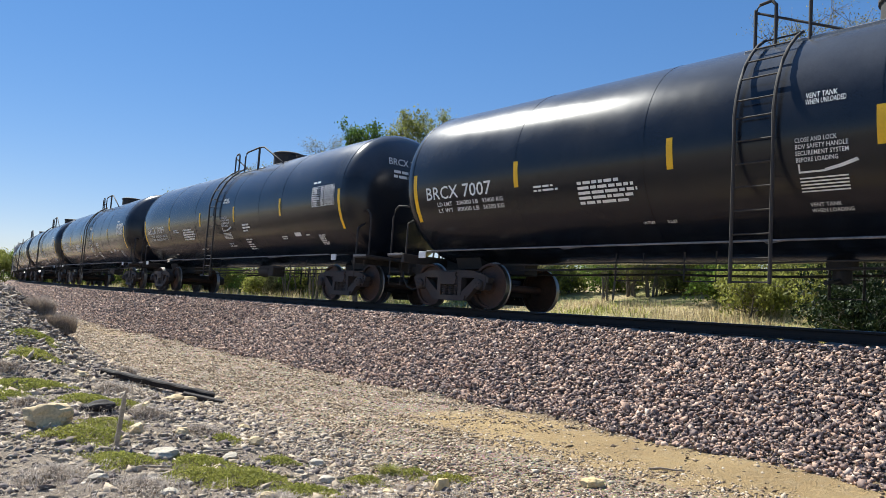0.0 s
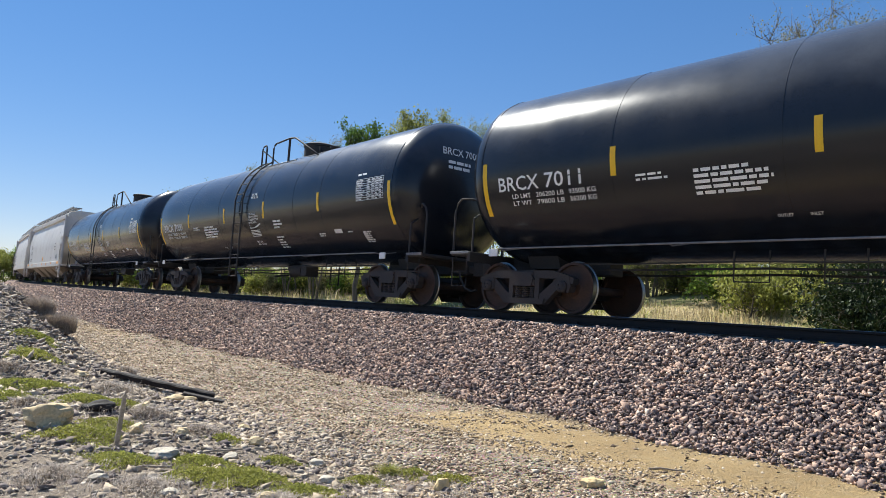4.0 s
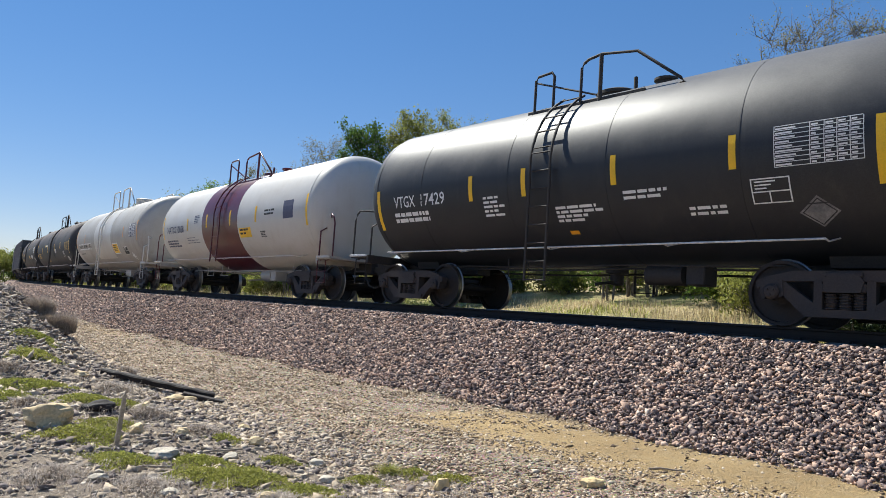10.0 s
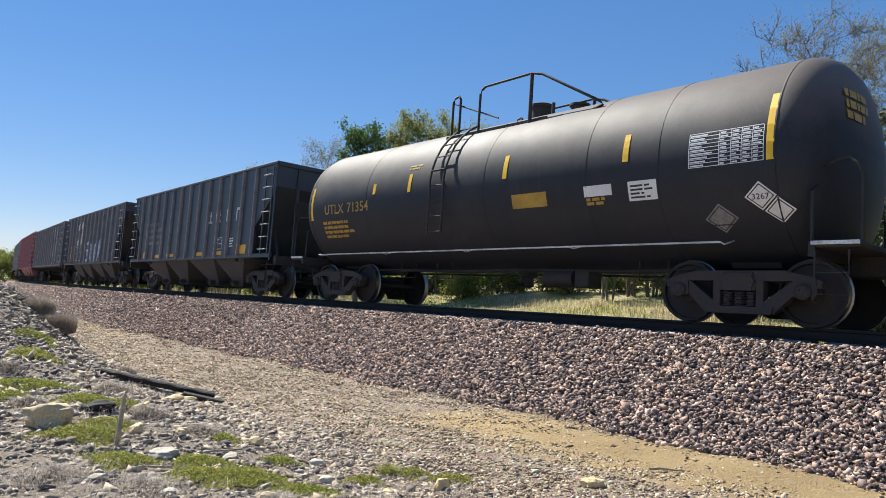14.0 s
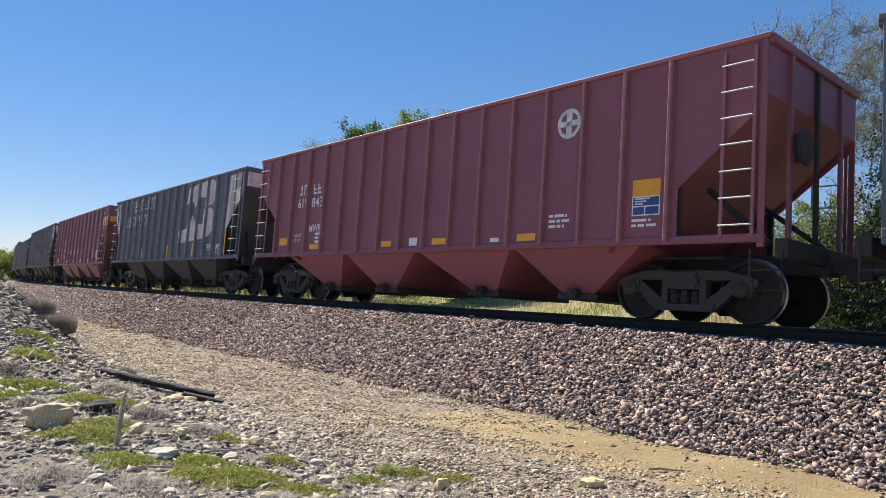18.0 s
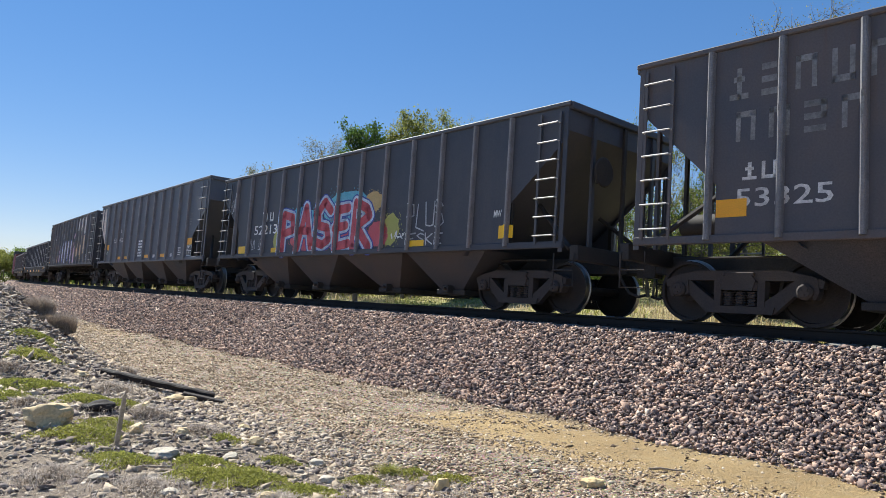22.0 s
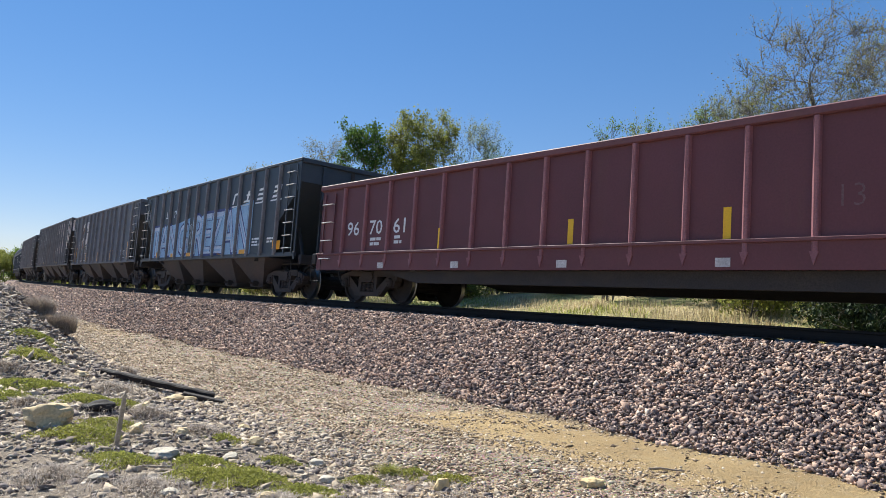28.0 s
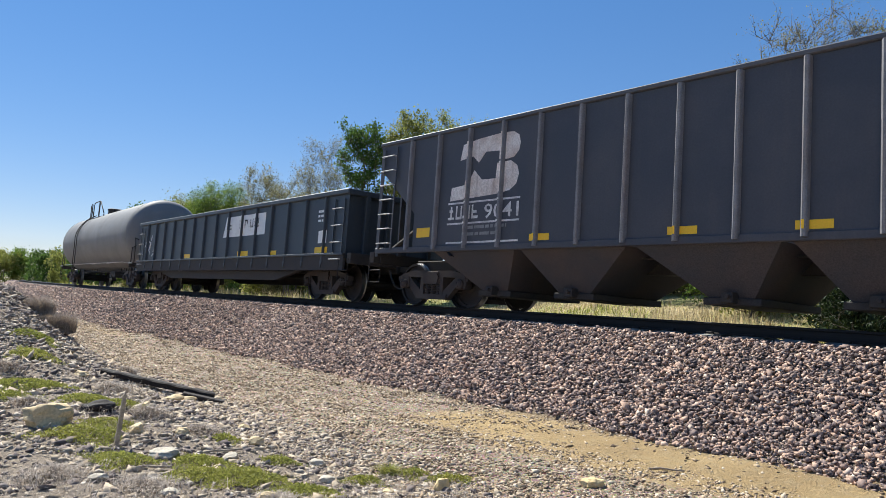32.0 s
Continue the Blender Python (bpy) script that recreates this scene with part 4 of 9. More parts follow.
def hopper_car(label, u0, u1, zt, mat, ribs=13, wheels="grimy", chutes=4, cut=3.0, chute_mat="chute_dark", gon=False, zb=1.12, trim=None, first=1.12, last=1.2, rib_x=None):
    u, hl = (u0 + u1) / 2, (u1 - u0) / 2
    hc = hl + 0.72
    car = car_thing("gondola_car" if gon else "hopper_car", label, u)
    ma, tm, rm = M[mat], M[trim or "grime"], M["rib_red" if mat.startswith("oxide") else "rib_worn_lit"]
    xs = rib_x or [-hl + first + (2 * hl - first - last) * i / (ribs - 1) for i in range(ribs)]
    W = 1.56
    tc = hl - 1.35
    for sy in (-1, 1):
        y = sy * W
        if gon:
            poly = [(-hl, zb), (hl, zb), (hl, zt), (-hl, zt)]
        else:
            c = 1.22
            poly = [(-hl, zt), (-hl, cut), (-hl + c, 1.92), (-hl + c, zb), (hl - c, zb), (hl - c, 1.92), (hl, cut), (hl, zt)]
        part("side_sheet", Geo().prism(poly, y - sy * 0.008, y + sy * 0.008), ma, car)
        part("top_chord", Geo().box(-hl - 0.05, hl + 0.05, y - 0.05, y + 0.05, zt - 0.04, zt + 0.045, 0.016), ma, car)
        part("side_sill", Geo().box(-hl, hl, y - 0.04, y + 0.045, zb - 0.03, zb + 0.09, 0.012), ma, car)
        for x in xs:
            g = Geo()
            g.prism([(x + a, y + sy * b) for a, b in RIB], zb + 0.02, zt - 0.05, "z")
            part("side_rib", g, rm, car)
        for k in (-1, 1):
            part("corner_post", Geo().box(min(k * hl, k * (hl - 0.09)), max(k * hl, k * (hl - 0.09)), min(y, y + sy * 0.02), max(y, y + sy * 0.02), zb - 0.1, zt, 0.006), ma, car)
            side_ladder(car, k * (hl - 0.35) - 0.21, y + sy * 0.05, zb + 0.05, zt - 0.12, 7, ma)
    for k in (-1, 1):
        x = k * hl
        if gon:
            part("end_sheet", Geo().box(min(x, x - k * 0.02), max(x, x - k * 0.02), -W, W, zb - 0.1, zt), ma, car)
            for z in np.linspace(zb + 0.3, zt - 0.3, 5):
                part("end_rib", Geo().prism([(-W + 0.1, z - 0.06), (-W + 0.1, z + 0.06), (W - 0.1, z + 0.06), (W - 0.1, z - 0.06)], min(x, x + k * 0.055), max(x, x + k * 0.055), "x"), ma, car)
        else:
            g = Geo()
            zk = cut + 0.12
            x2 = k * (hl - 2.35)
            g.add([(x, -W, zt), (x, W, zt), (x, W, zk), (x, -W, zk), (x2, W, 1.0), (x2, -W, 1.0)], [(0, 1, 2, 3), (3, 2, 4, 5)])
            part("slope_sheet", g, ma, car)
            for yy in (-0.9, 0.0, 0.9):
                part("end_post", Geo().box(min(x, x + k * 0.05), max(x, x + k * 0.05), yy - 0.04, yy + 0.04, 1.1, zt - 0.1), ma if yy else tm, car)
            for sy in (-1, 1):
                part("end_brace", Geo().tube([(k * (hl - 0.05), sy * 1.3, 1.1), (k * (hl - 1.1), sy * 0.9, 2.0)], 0.045), tm, car)
                part("shelf_post", Geo().box(min(k * (hl - 1.28), k * (hl - 1.2)), max(k * (hl - 1.28), k * (hl - 1.2)), sy * W - 0.06 * sy - 0.03, sy * W - 0.06 * sy + 0.03, zb, 1.95), tm, car)
        part("end_chord", Geo().box(min(x - k * 0.05, x + k * 0.07), max(x - k * 0.05, x + k * 0.07), -W, W, zt - 0.09, zt + 0.04, 0.015), ma, car)
    if gon:
        part("floor", Geo().box(-hl, hl, -W, W, zb - 0.08, zb - 0.03), tm, car)
        for x in np.linspace(-hl + 2.8, hl - 2.8, 7):
            part("cross_bearer", Geo().prism([(-W + 0.05, zb - 0.06), (W - 0.05, zb - 0.06), (0.25, 0.80), (-0.25, 0.80)], x - 0.03, x + 0.03, "x"), tm, car)
    else:
        w = (hl - 1.75) * 2 / chutes
        for i in range(chutes):
            x = -hl + 1.75 + w * (i + 0.5)
            h = w / 2 - 0.06
            # funnels in pairs, each pair's inner slopes steeper than its outer ones
            lean = 0.22 if i % 2 == 0 else -0.22
            x2, a, top, low = x + lean, 0.30, 1.11, 0.34
            g = Geo()
            vs = [(x - h, -1.5, top), (x + h, -1.5, top), (x + h, 1.5, top), (x - h, 1.5, top), (x2 - a, -1.0, low), (x2 + a, -1.0, low), (x2 + a, 1.0, low), (x2 - a, 1.0, low)]
            g.add(vs, [(0, 1, 5, 4), (1, 2, 6, 5), (2, 3, 7, 6), (3, 0, 4, 7), (4, 5, 6, 7), (0, 3, 2, 1)])
            ch = part("hopper_chute", g, M[chute_mat], car)
            part("discharge_gate", Geo().box(x2 - a - 0.10, x2 + a + 0.12, -1.06, 1.06, low - 0.09, low + 0.02, 0.012).box(x2 - 0.07, x2 + 0.10, -1.22, -1.0, low - 0.06, low + 0.10, 0.012), M["grime"], ch)
            part("gate_shaft", Geo().tube([(x2 + 0.05, -1.30, low + 0.03), (x2 + 0.05, -1.0, low + 0.03)], 0.03, 7), M["truck_steel"], ch)
    part("brake_pipe", Geo().tube([(-hl + 0.8, -1.0, 0.95), (-tc + 1.4, -0.75, 0.98), (tc - 1.4, -0.75, 0.98), (hl - 0.8, -1.0, 0.95)], 0.02), tm, car)
    if gon and zb > 1:
        for x in (-2.2, -0.6, 1.1):
            part("brake_rigging", Geo().tube([(x, -0.8, 0.95), (x + 0.1, -0.8, 0.62), (x + 1.2, -0.8, 0.60), (x + 1.3, -0.8, 0.9)], 0.018), tm, car)
    part("brake_reservoir", Geo().lathe([(-hl + 0.25, 0.05), (-hl + 0.28, 0.18), (-hl + 0.85, 0.18), (-hl + 0.88, 0.05)], 14, "x", (0, -0.6, 1.5)), tm, car, smooth=40)
    part("hand_brake_wheel", Geo().lathe([(hl + 0.16, 0.24), (hl + 0.18, 0.27), (hl + 0.20, 0.24)], 18, "x", (0, -0.8, 2.5)).box(hl + 0.05, hl + 0.18, -0.85, -0.75, 2.3, 2.7, 0.01), tm, car)
    underframe(car, hl, hc, tm)
    add_trucks(car, tc, wheels)
    add_couplers(car, hc)
    return car, Side(y=-W - 0.009, ribs=xs, rib_y=-W - 0.095, rib_w=0.036, rib_z=(zb + 0.02, zt - 0.1))


def low_gondola(label, u0, u1, zt, mat, ribs=17, zb=0.62, zs=1.12, wheels="grimy"):
    u, hl = (u0 + u1) / 2, (u1 - u0) / 2
    hc = hl + 0.72
    car = car_thing("gondola_car", label, u)
    ma, tm = M[mat], M["grime"]
    W, tc = 1.50, hl - 1.5
    for sy in (-1, 1):
        y = sy * W
        part("side_sheet", Geo().box(-hl, hl, min(y, y - sy * 0.016), max(y, y - sy * 0.016), zs, zt), ma, car)
        part("side_sill", Geo().box(-hl, hl, min(y - sy * 0.01, y + sy * 0.05), max(y - sy * 0.01, y + sy * 0.05), zs - 0.40, zs), ma if mat == "gon_red" else tm, car)
        belly = [(-hl + 2.3, zs - 0.40), (-hl + 3.6, zb - 0.16), (hl - 3.6, zb - 0.16), (hl - 2.3, zs - 0.40)]
        part("fish_belly", Geo().prism(belly, y - sy * 0.22, y - sy * 0.10), tm, car)
        part("top_chord", Geo().box(-hl - 0.05, hl + 0.05, y - 0.07, y + 0.07, zt - 0.10, zt + 0.03, 0.02), ma, car)
        part("sill_lip", Geo().box(-hl, hl, min(y, y + sy * 0.09), max(y, y + sy * 0.09), zs - 0.03, zs + 0.02, 0.005), ma, car)
        for i in range(ribs):
            x = -hl + 0.98 + (2 * hl - 1.96) * i / (ribs - 1)
            g = Geo()
            yo = y + sy * 0.10
            g.prism([(x + a, y + sy * b * 0.74) for a, b in RIB], zs - 0.16, zt - 0.10, "z")
            g.prism([(x - 0.055, zs - 0.16), (x + 0.055, zs - 0.16), (x, zs - 0.34)], min(y, yo - sy * 0.03), max(y, yo - sy * 0.03))
            part("side_rib", g, M["rib_red"] if mat == "gon_red" else ma, car)
        for k in (-1, 1):
            side_ladder(car, k * (hl - 0.36) - 0.2, y + sy * 0.03, zs - 0.3, zt - 0.2, 4, ma)
    for k in (-1, 1):
        x = k * (hl - 0.02)
        part("end_sheet", Geo().box(min(x, x - k * 0.03), max(x, x - k * 0.03), -W, W, zs - 0.1, zt - 0.02), ma, car)
        for yy in (-1.0, -0.35, 0.35, 1.0):
            part("end_rib", Geo().box(min(x, x + k * 0.10), max(x, x + k * 0.10), yy - 0.06, yy + 0.06, zs, zt - 0.1, 0.01), ma, car)
        part("end_chord", Geo().box(min(x - k * 0.05, x + k * 0.10), max(x - k * 0.05, x + k * 0.10), -W, W, zt - 0.12, zt + 0.02, 0.015), ma, car)
    part("floor", Geo().box(-hl, hl, -W, W, zs - 0.07, zs - 0.02), tm, car)
    for x in np.linspace(-hl + 3.0, hl - 3.0, 6):
        part("cross_bearer", Geo().prism([(-W + 0.1, zs - 0.05), (W - 0.1, zs - 0.05), (0.25, 0.62), (-0.25, 0.62)], x - 0.03, x + 0.03, "x"), tm, car)
    underframe(car, hl, hc, tm)
    add_trucks(car, tc, wheels)
    add_couplers(car, hc)
    return car, Side(y=-W - 0.001, ribs=[-hl + 0.98 + (2 * hl - 1.96) * i / (ribs - 1) for i in range(ribs)], rib_y=-W - 0.0705, rib_w=0.044, rib_z=(zs - 0.16, zt - 0.1))


# ---------------------------------------------------------------- covered hoppers
def swell(z):
    """Half width of a covered hopper's rounded side at a height."""
    return 1.60 - 0.26 * max(0.0, (z - 2.45) / 1.6) ** 1.7


def covered_hopper(label, u0, u1, round_side=False, zt=4.36):
    u, hl = (u0 + u1) / 2, (u1 - u0) / 2
    hc = hl + 0.55
    car = car_thing("covered_hopper_car", label, u)
    ma, wm = M["covered_grey"], M["covered_white"]
    W = 1.58
    tc = hl - 1.28
    n = 9
    for sy in (-1, 1):
        # side sheet bowed outwards, cut back under the slope at both ends
        g = Geo()
        zs = [1.36, 1.6, 2.05, 2.3, 2.45, 2.62, 2.785, 3.0, 3.2, 3.4, 3.6, 3.75, 3.9, 4.12]
        xs = []
        rows = []
        for z in zs:
            if z <= 1.6:
                e = hl - 1.12
            elif z <= 2.06:
                e = hl - 1.25
            elif z < 2.79:
                e = hl - 1.25 + 1.0 * (z - 2.05) / 0.73
            else:
                e = hl - 0.14
            row = []
            for i in range(113):
                x = -e + 2 * e * i / 112
                # shallow dents between the inner posts
                dent = 0.022 * (abs(math.sin((x + hl - 2.2) / (2 * hl - 4.4) * 8 * math.pi)) ** 0.6 - 0.6) * math.sin((z - 1.3) / 2.85 * math.pi) ** 1.5 + 0.007 * math.sin(x * 1.9 + z * 1.1) + 0.004 * math.sin(x * 4.3 - z * 1.3)
                row.append((x, sy * (swell(z) + dent * (1 if 1.5 < z < 4 else 0)), z))
            rows.append(row)
        vs = [q for row in rows for q in row]
        g.add(vs, [(a * 113 + i, a * 113 + i + 1, (a + 1) * 113 + i + 1, (a + 1) * 113 + i) for a in range(len(zs) - 1) for i in range(112)])
        part("side_sheet", g, ma, car, smooth=40)
        part("side_sill", Geo().box(-hl + 0.4, hl - 0.4, min(sy * (W - 0.05), sy * (W + 0.07)), max(sy * (W - 0.05), sy * (W + 0.07)), 1.05, 1.37, 0.02), wm, car, "pale side sill beam")
        part("roof_eave", Geo().prism([(sy * 1.28, 4.06), (sy * 1.46, 4.08), (sy * 1.475, 4.30), (sy * 1.38, 4.38)], -hl + 0.1, hl - 0.1, "x"), ma, car)
        for x in np.linspace(-hl + 2.2, hl - 2.2, n):
            part("panel_seam", Geo().tube([(x, sy * (swell(z) - 0.012), z) for z in (2.2, 2.45, 2.7, 2.95, 3.2, 3.45, 3.7)], 0.010, 6), ma, car)
        for k in (-1, 1):
            xe = k * (hl - 0.14)
            part("end_post", Geo().box(min(xe, xe + k * 0.12), max(xe, xe + k * 0.12), min(sy * (W - 0.05), sy * (W + 0.05)), max(sy * (W - 0.05), sy * (W + 0.05)), 1.2, 4.2, 0.01), wm, car)
            side_ladder(car, k * (hl - 0.42) - 0.19, sy * (W + 0.06), 0.62, 2.9, 7, wm, 0.38, "covered_white")
    g = Geo().prism([(-1.38, 4.36), (-0.9, 4.52), (0.9, 4.52), (1.38, 4.36), (1.30, 4.12), (-1.30, 4.12)], -hl + 0.1, hl - 0.1, "x")
    part("roof", g, ma, car)
    g = Geo()
    for sy in (-1, 1):
        for y in (0.80, 0.95, 1.1, 1.25):
            g.box(-hl + 0.1, hl - 0.1, sy * y - 0.012, sy * y + 0.012, 4.68, 4.72)
        g.box(-hl + 0.1, hl - 0.1, sy * 1.27 - 0.012, sy * 1.27 + 0.012, 4.66, 4.75)
        for i in range(int((2 * hl - 0.2) / 0.12)):
            x = -hl + 0.1 + i * 0.12
            g.box(x, x + 0.02, sy * 1.02 - 0.25, sy * 1.02 + 0.25, 4.685, 4.715)
    part("running_board", g, M["galvanized"], car, "open steel grating walkway on the roof")
    for x in np.linspace(-hl + 0.3, hl - 0.3, 10):
        for sy in (-1, 1):
            part("board_bracket", Geo().tube([(x, sy * 1.35, 4.38), (x, sy * 1.26, 4.67), (x, sy * 0.8, 4.67), (x, sy * 0.75, 4.5)], 0.022), wm, car)
    part("roof_hatch", Geo().box(-hl + 1.2, hl - 1.2, -0.30, 0.30, 4.50, 4.62, 0.03), ma, car)
    for k in (-1, 1):
        xe = k * (hl - 0.14)
        g = Geo().add([(xe, -W, 4.12), (xe, W, 4.12), (xe, W, 2.9), (xe, -W, 2.9), (k * (hl - 2.3), W, 1.15), (k * (hl - 2.3), -W, 1.15)], [(0, 1, 2, 3), (3, 2, 4, 5)])
        part("slope_sheet", g, ma, car)
        for yy in (-0.75, 0.75):
            part("end_brace", Geo().box(min(xe, xe - k * 0.09), max(xe, xe - k * 0.09), yy - 0.05, yy + 0.05, 1.1, 3.0), wm, car)
        part("end_platform", Geo().box(min(k * (hl - 0.75), k * (hl + 0.02)), max(k * (hl - 0.75), k * (hl + 0.02)), -1.55, 1.55, 1.08, 1.15, 0.01), wm, car)
        g = Geo()
        for sy in (-1,):
            x = k * (hl - 0.2)
            g.tube([(x, sy * 1.6, 1.1), (x, sy * 1.6, 0.40), (x - k * 0.45, sy * 1.6, 0.40), (x - k * 0.45, sy * 1.6, 1.1)], 0.02)
            g.tube([(x, sy * 1.6, 0.72), (x - k * 0.45, sy * 1.6, 0.72)], 0.015)
        part("sill_step", g, wm, car)
    w = (2 * hl - 4.4) / 4
    for i in range(4):
        x = -hl + 2.2 + w * (i + 0.5)
        h = w / 2 - 0.04
        g = Geo().add([(x - h, -1.5, 1.06), (x + h, -1.5, 1.06), (x + h, 1.5, 1.06), (x - h, 1.5, 1.06), (x - 0.62, -0.75, 0.40), (x + 0.62, -0.75, 0.40), (x + 0.62, 0.75, 0.40), (x - 0.62, 0.75, 0.40)],
                      [(0, 1, 5, 4), (1, 2, 6, 5), (2, 3, 7, 6), (3, 0, 4, 7), (4, 5, 6, 7), (0, 3, 2, 1)])
        ch = part("hopper_chute", g, M["chute_tan"], car, "dusty tan discharge chute")
        part("discharge_gate", Geo().box(x - 0.70, x + 0.72, -0.72, 0.72, 0.26, 0.39, 0.012).tube([(x + 0.3, -0.95, 0.34), (x + 0.3, -0.6, 0.34)], 0.035), M["grime"], ch)
    part("centre_sill", Geo().box(-hc + 0.42, hc - 0.42, -0.19, 0.19, 0.74, 1.04, 0.012), M["grime"], car)
    add_trucks(car, tc, "grimy")
    add_couplers(car, hc)
    return car, Side(y=-W - 0.042)

# ---------------------------------------------------------------- paint on the sides
UPPER = [(0.17, 0.92), (0.40, 0.97), (0.75, 1.0), (0.90, 0.985), (0.975, 0.92), (1.0, 0.80), (0.985, 0.68), (0.92, 0.585), (0.72, 0.56), (0.72, 0.72), (0.52, 0.74), (0.42, 0.58), (0.33, 0.70), (0.13, 0.66)]
LOWER = [(0.0, 0.0), (0.02, 0.22), (0.26, 0.25), (0.36, 0.47), (0.48, 0.30), (0.68, 0.29), (0.69, 0.53), (0.88, 0.54), (0.97, 0.45), (1.0, 0.32), (0.97, 0.17), (0.88, 0.08), (0.70, 0.045)]


def emblem(car, sd, x, z, w, h, up="faded_white", low=None):
    """The large angular emblem of two pieces."""
    for poly, m in ((UPPER, up), (LOWER, low or up)):
        mark(car, "painted_emblem", sd, [[(x + a * w, z + b * h) for a, b in poly]], M[m], 0.003, "large worn angular emblem")


def ring_emblem(car, sd, x, z, w, h, mat="faded_white"):
    cx, cz, n = x + w / 2, z + h / 2, 20
    outer = [(cx + w / 2 * math.cos(2 * math.pi * i / n), cz + h / 2 * math.sin(2 * math.pi * i / n)) for i in range(n)]
    inner = [(cx + w * 0.38 * math.cos(2 * math.pi * i / n), cz + h * 0.38 * math.sin(2 * math.pi * i / n)) for i in range(n)]
    mark(car, "round_emblem", sd, [[outer[i], outer[(i + 1) % n], inner[(i + 1) % n], inner[i]] for i in range(n)] + rect(cx - 0.06, cz - h * 0.4, 0.12, h * 0.8) + rect(cx - w * 0.4, cz - 0.05, w * 0.8, 0.10), M[mat], 0.003, "round cross-shaped emblem in worn paint")


STROKES = (((0, 0, 0.24, 1), (0, 0.8, 1, 0.2), (0.76, 0, 0.24, 1)), ((0, 0, 0.24, 1), (0, 0, 1, 0.2), (0, 0.4, 0.8, 0.2)), ((0, 0.8, 1, 0.2), (0, 0.4, 1, 0.2), (0, 0, 1, 0.2), (0.76, 0.4, 0.24, 0.6)), ((0.38, 0, 0.26, 1), (0, 0, 1, 0.18), (0.2, 0.55, 0.6, 0.18)),
           ((0, 0, 0.24, 1), (0.76, 0, 0.24, 1), (0, 0, 1, 0.2)), ((0, 0, 0.24, 1), (0, 0.8, 1, 0.2), (0.7, 0.45, 0.3, 0.4)))


def word_bars(car, sd, x, z, w, h, n, mat, gap=0.22):
    """A word of a maker or line, as plain bars in each letter's place."""
    k = w / n
    r = random.Random(int(abs(x) * 100) + n)
    for i in range(n):
        out = []
        lw = min(k * (1 - gap), h * 0.78)
        if r.random() < 0.85 or n < 5:
            for a, b, c, d in STROKES[r.randrange(len(STROKES))]:
                out += rect(x + i * k + a * lw, z + b * h, c * lw, d * h)
            mark(car, "painted_letter", sd, out, M[mat], 0.003)


def frame_panel(car, sd, x, z, w, h, mat="white_paint", fill=None):
    if fill:
        mark(car, "stencil_panel", sd, rect(x, z, w, h, 5), M[fill], 0.003)
    t = 0.018
    out = rect(x, z, w, t) + rect(x, z + h - t, w, t) + rect(x, z, t, h, 5) + rect(x + w - t, z, t, h, 5) + rect(x, z + h * 0.45, w, t) + rect(x + w * 0.45, z, t, h * 0.45, 3)
    for i in range(3):
        out += rect(x + w * 0.1, z + h * (0.58 + 0.13 * i), w * (0.3 + 0.12 * i), 0.02)
    mark(car, "stencil_frame", sd, out, M[mat], 0.005)


def table_panel(car, sd, x, z, w, h, mat="white_paint"):
    t = 0.010
    out = []
    for i in range(10):
        out += rect(x, z + h * i / 9, w, t)
    for i in (0, 0.42, 0.58, 0.72, 0.86, 1.0):
        out += rect(x + w * i, z, t, h, 4)
    r = random.Random(4)
    for i in range(9):
        for a in (0.02, 0.44, 0.60, 0.74, 0.88):
            out += rect(x + w * a, z + h * (i + 0.3) / 9, w * 0.10 * r.uniform(0.5, 1.1) * (3.0 if a < 0.1 else 1), 0.022)
    mark(car, "data_table", sd, out, M[mat], 0.005)


def diamond(car, sd, x, z, r, mat="white_paint", number=""):
    mark(car, "placard", sd, [[(x - r, z), (x, z - r), (x + r, z), (x, z + r)]], M[mat], 0.004, "diamond-shaped warning placard")
    q = r * 0.86
    t = 0.02
    mark(car, "placard_line", sd, [[(x - q, z), (x, z - q), (x, z - q + t), (x - q + t, z)], [(x, z - q), (x + q, z), (x + q - t, z), (x, z - q + t)], [(x - q, z), (x - q + t, z), (x, z + q - t), (x, z + q)], [(x, z + q), (x, z + q - t), (x + q - t, z), (x + q, z)]], M["panel_black"], 0.006)
    if number:
        lettering(car, sd, number, x - r * 0.55, z - r * 0.2, r * 0.4, M["panel_black"], r * 1.1, 0.006)


def blob(rng, cx, cz, w, h, n=16, rough=0.22, square=0.6):
    out = []
    for i in range(n):
        a = 2 * math.pi * i / n
        c, s = math.cos(a), math.sin(a)
        k = 1.0 / max(abs(c), abs(s)) ** square
        r = k * rng.uniform(1 - rough, 1 + rough * 0.4) * 0.5
        out.append((cx + c * r * w, cz + s * r * h))
    return out


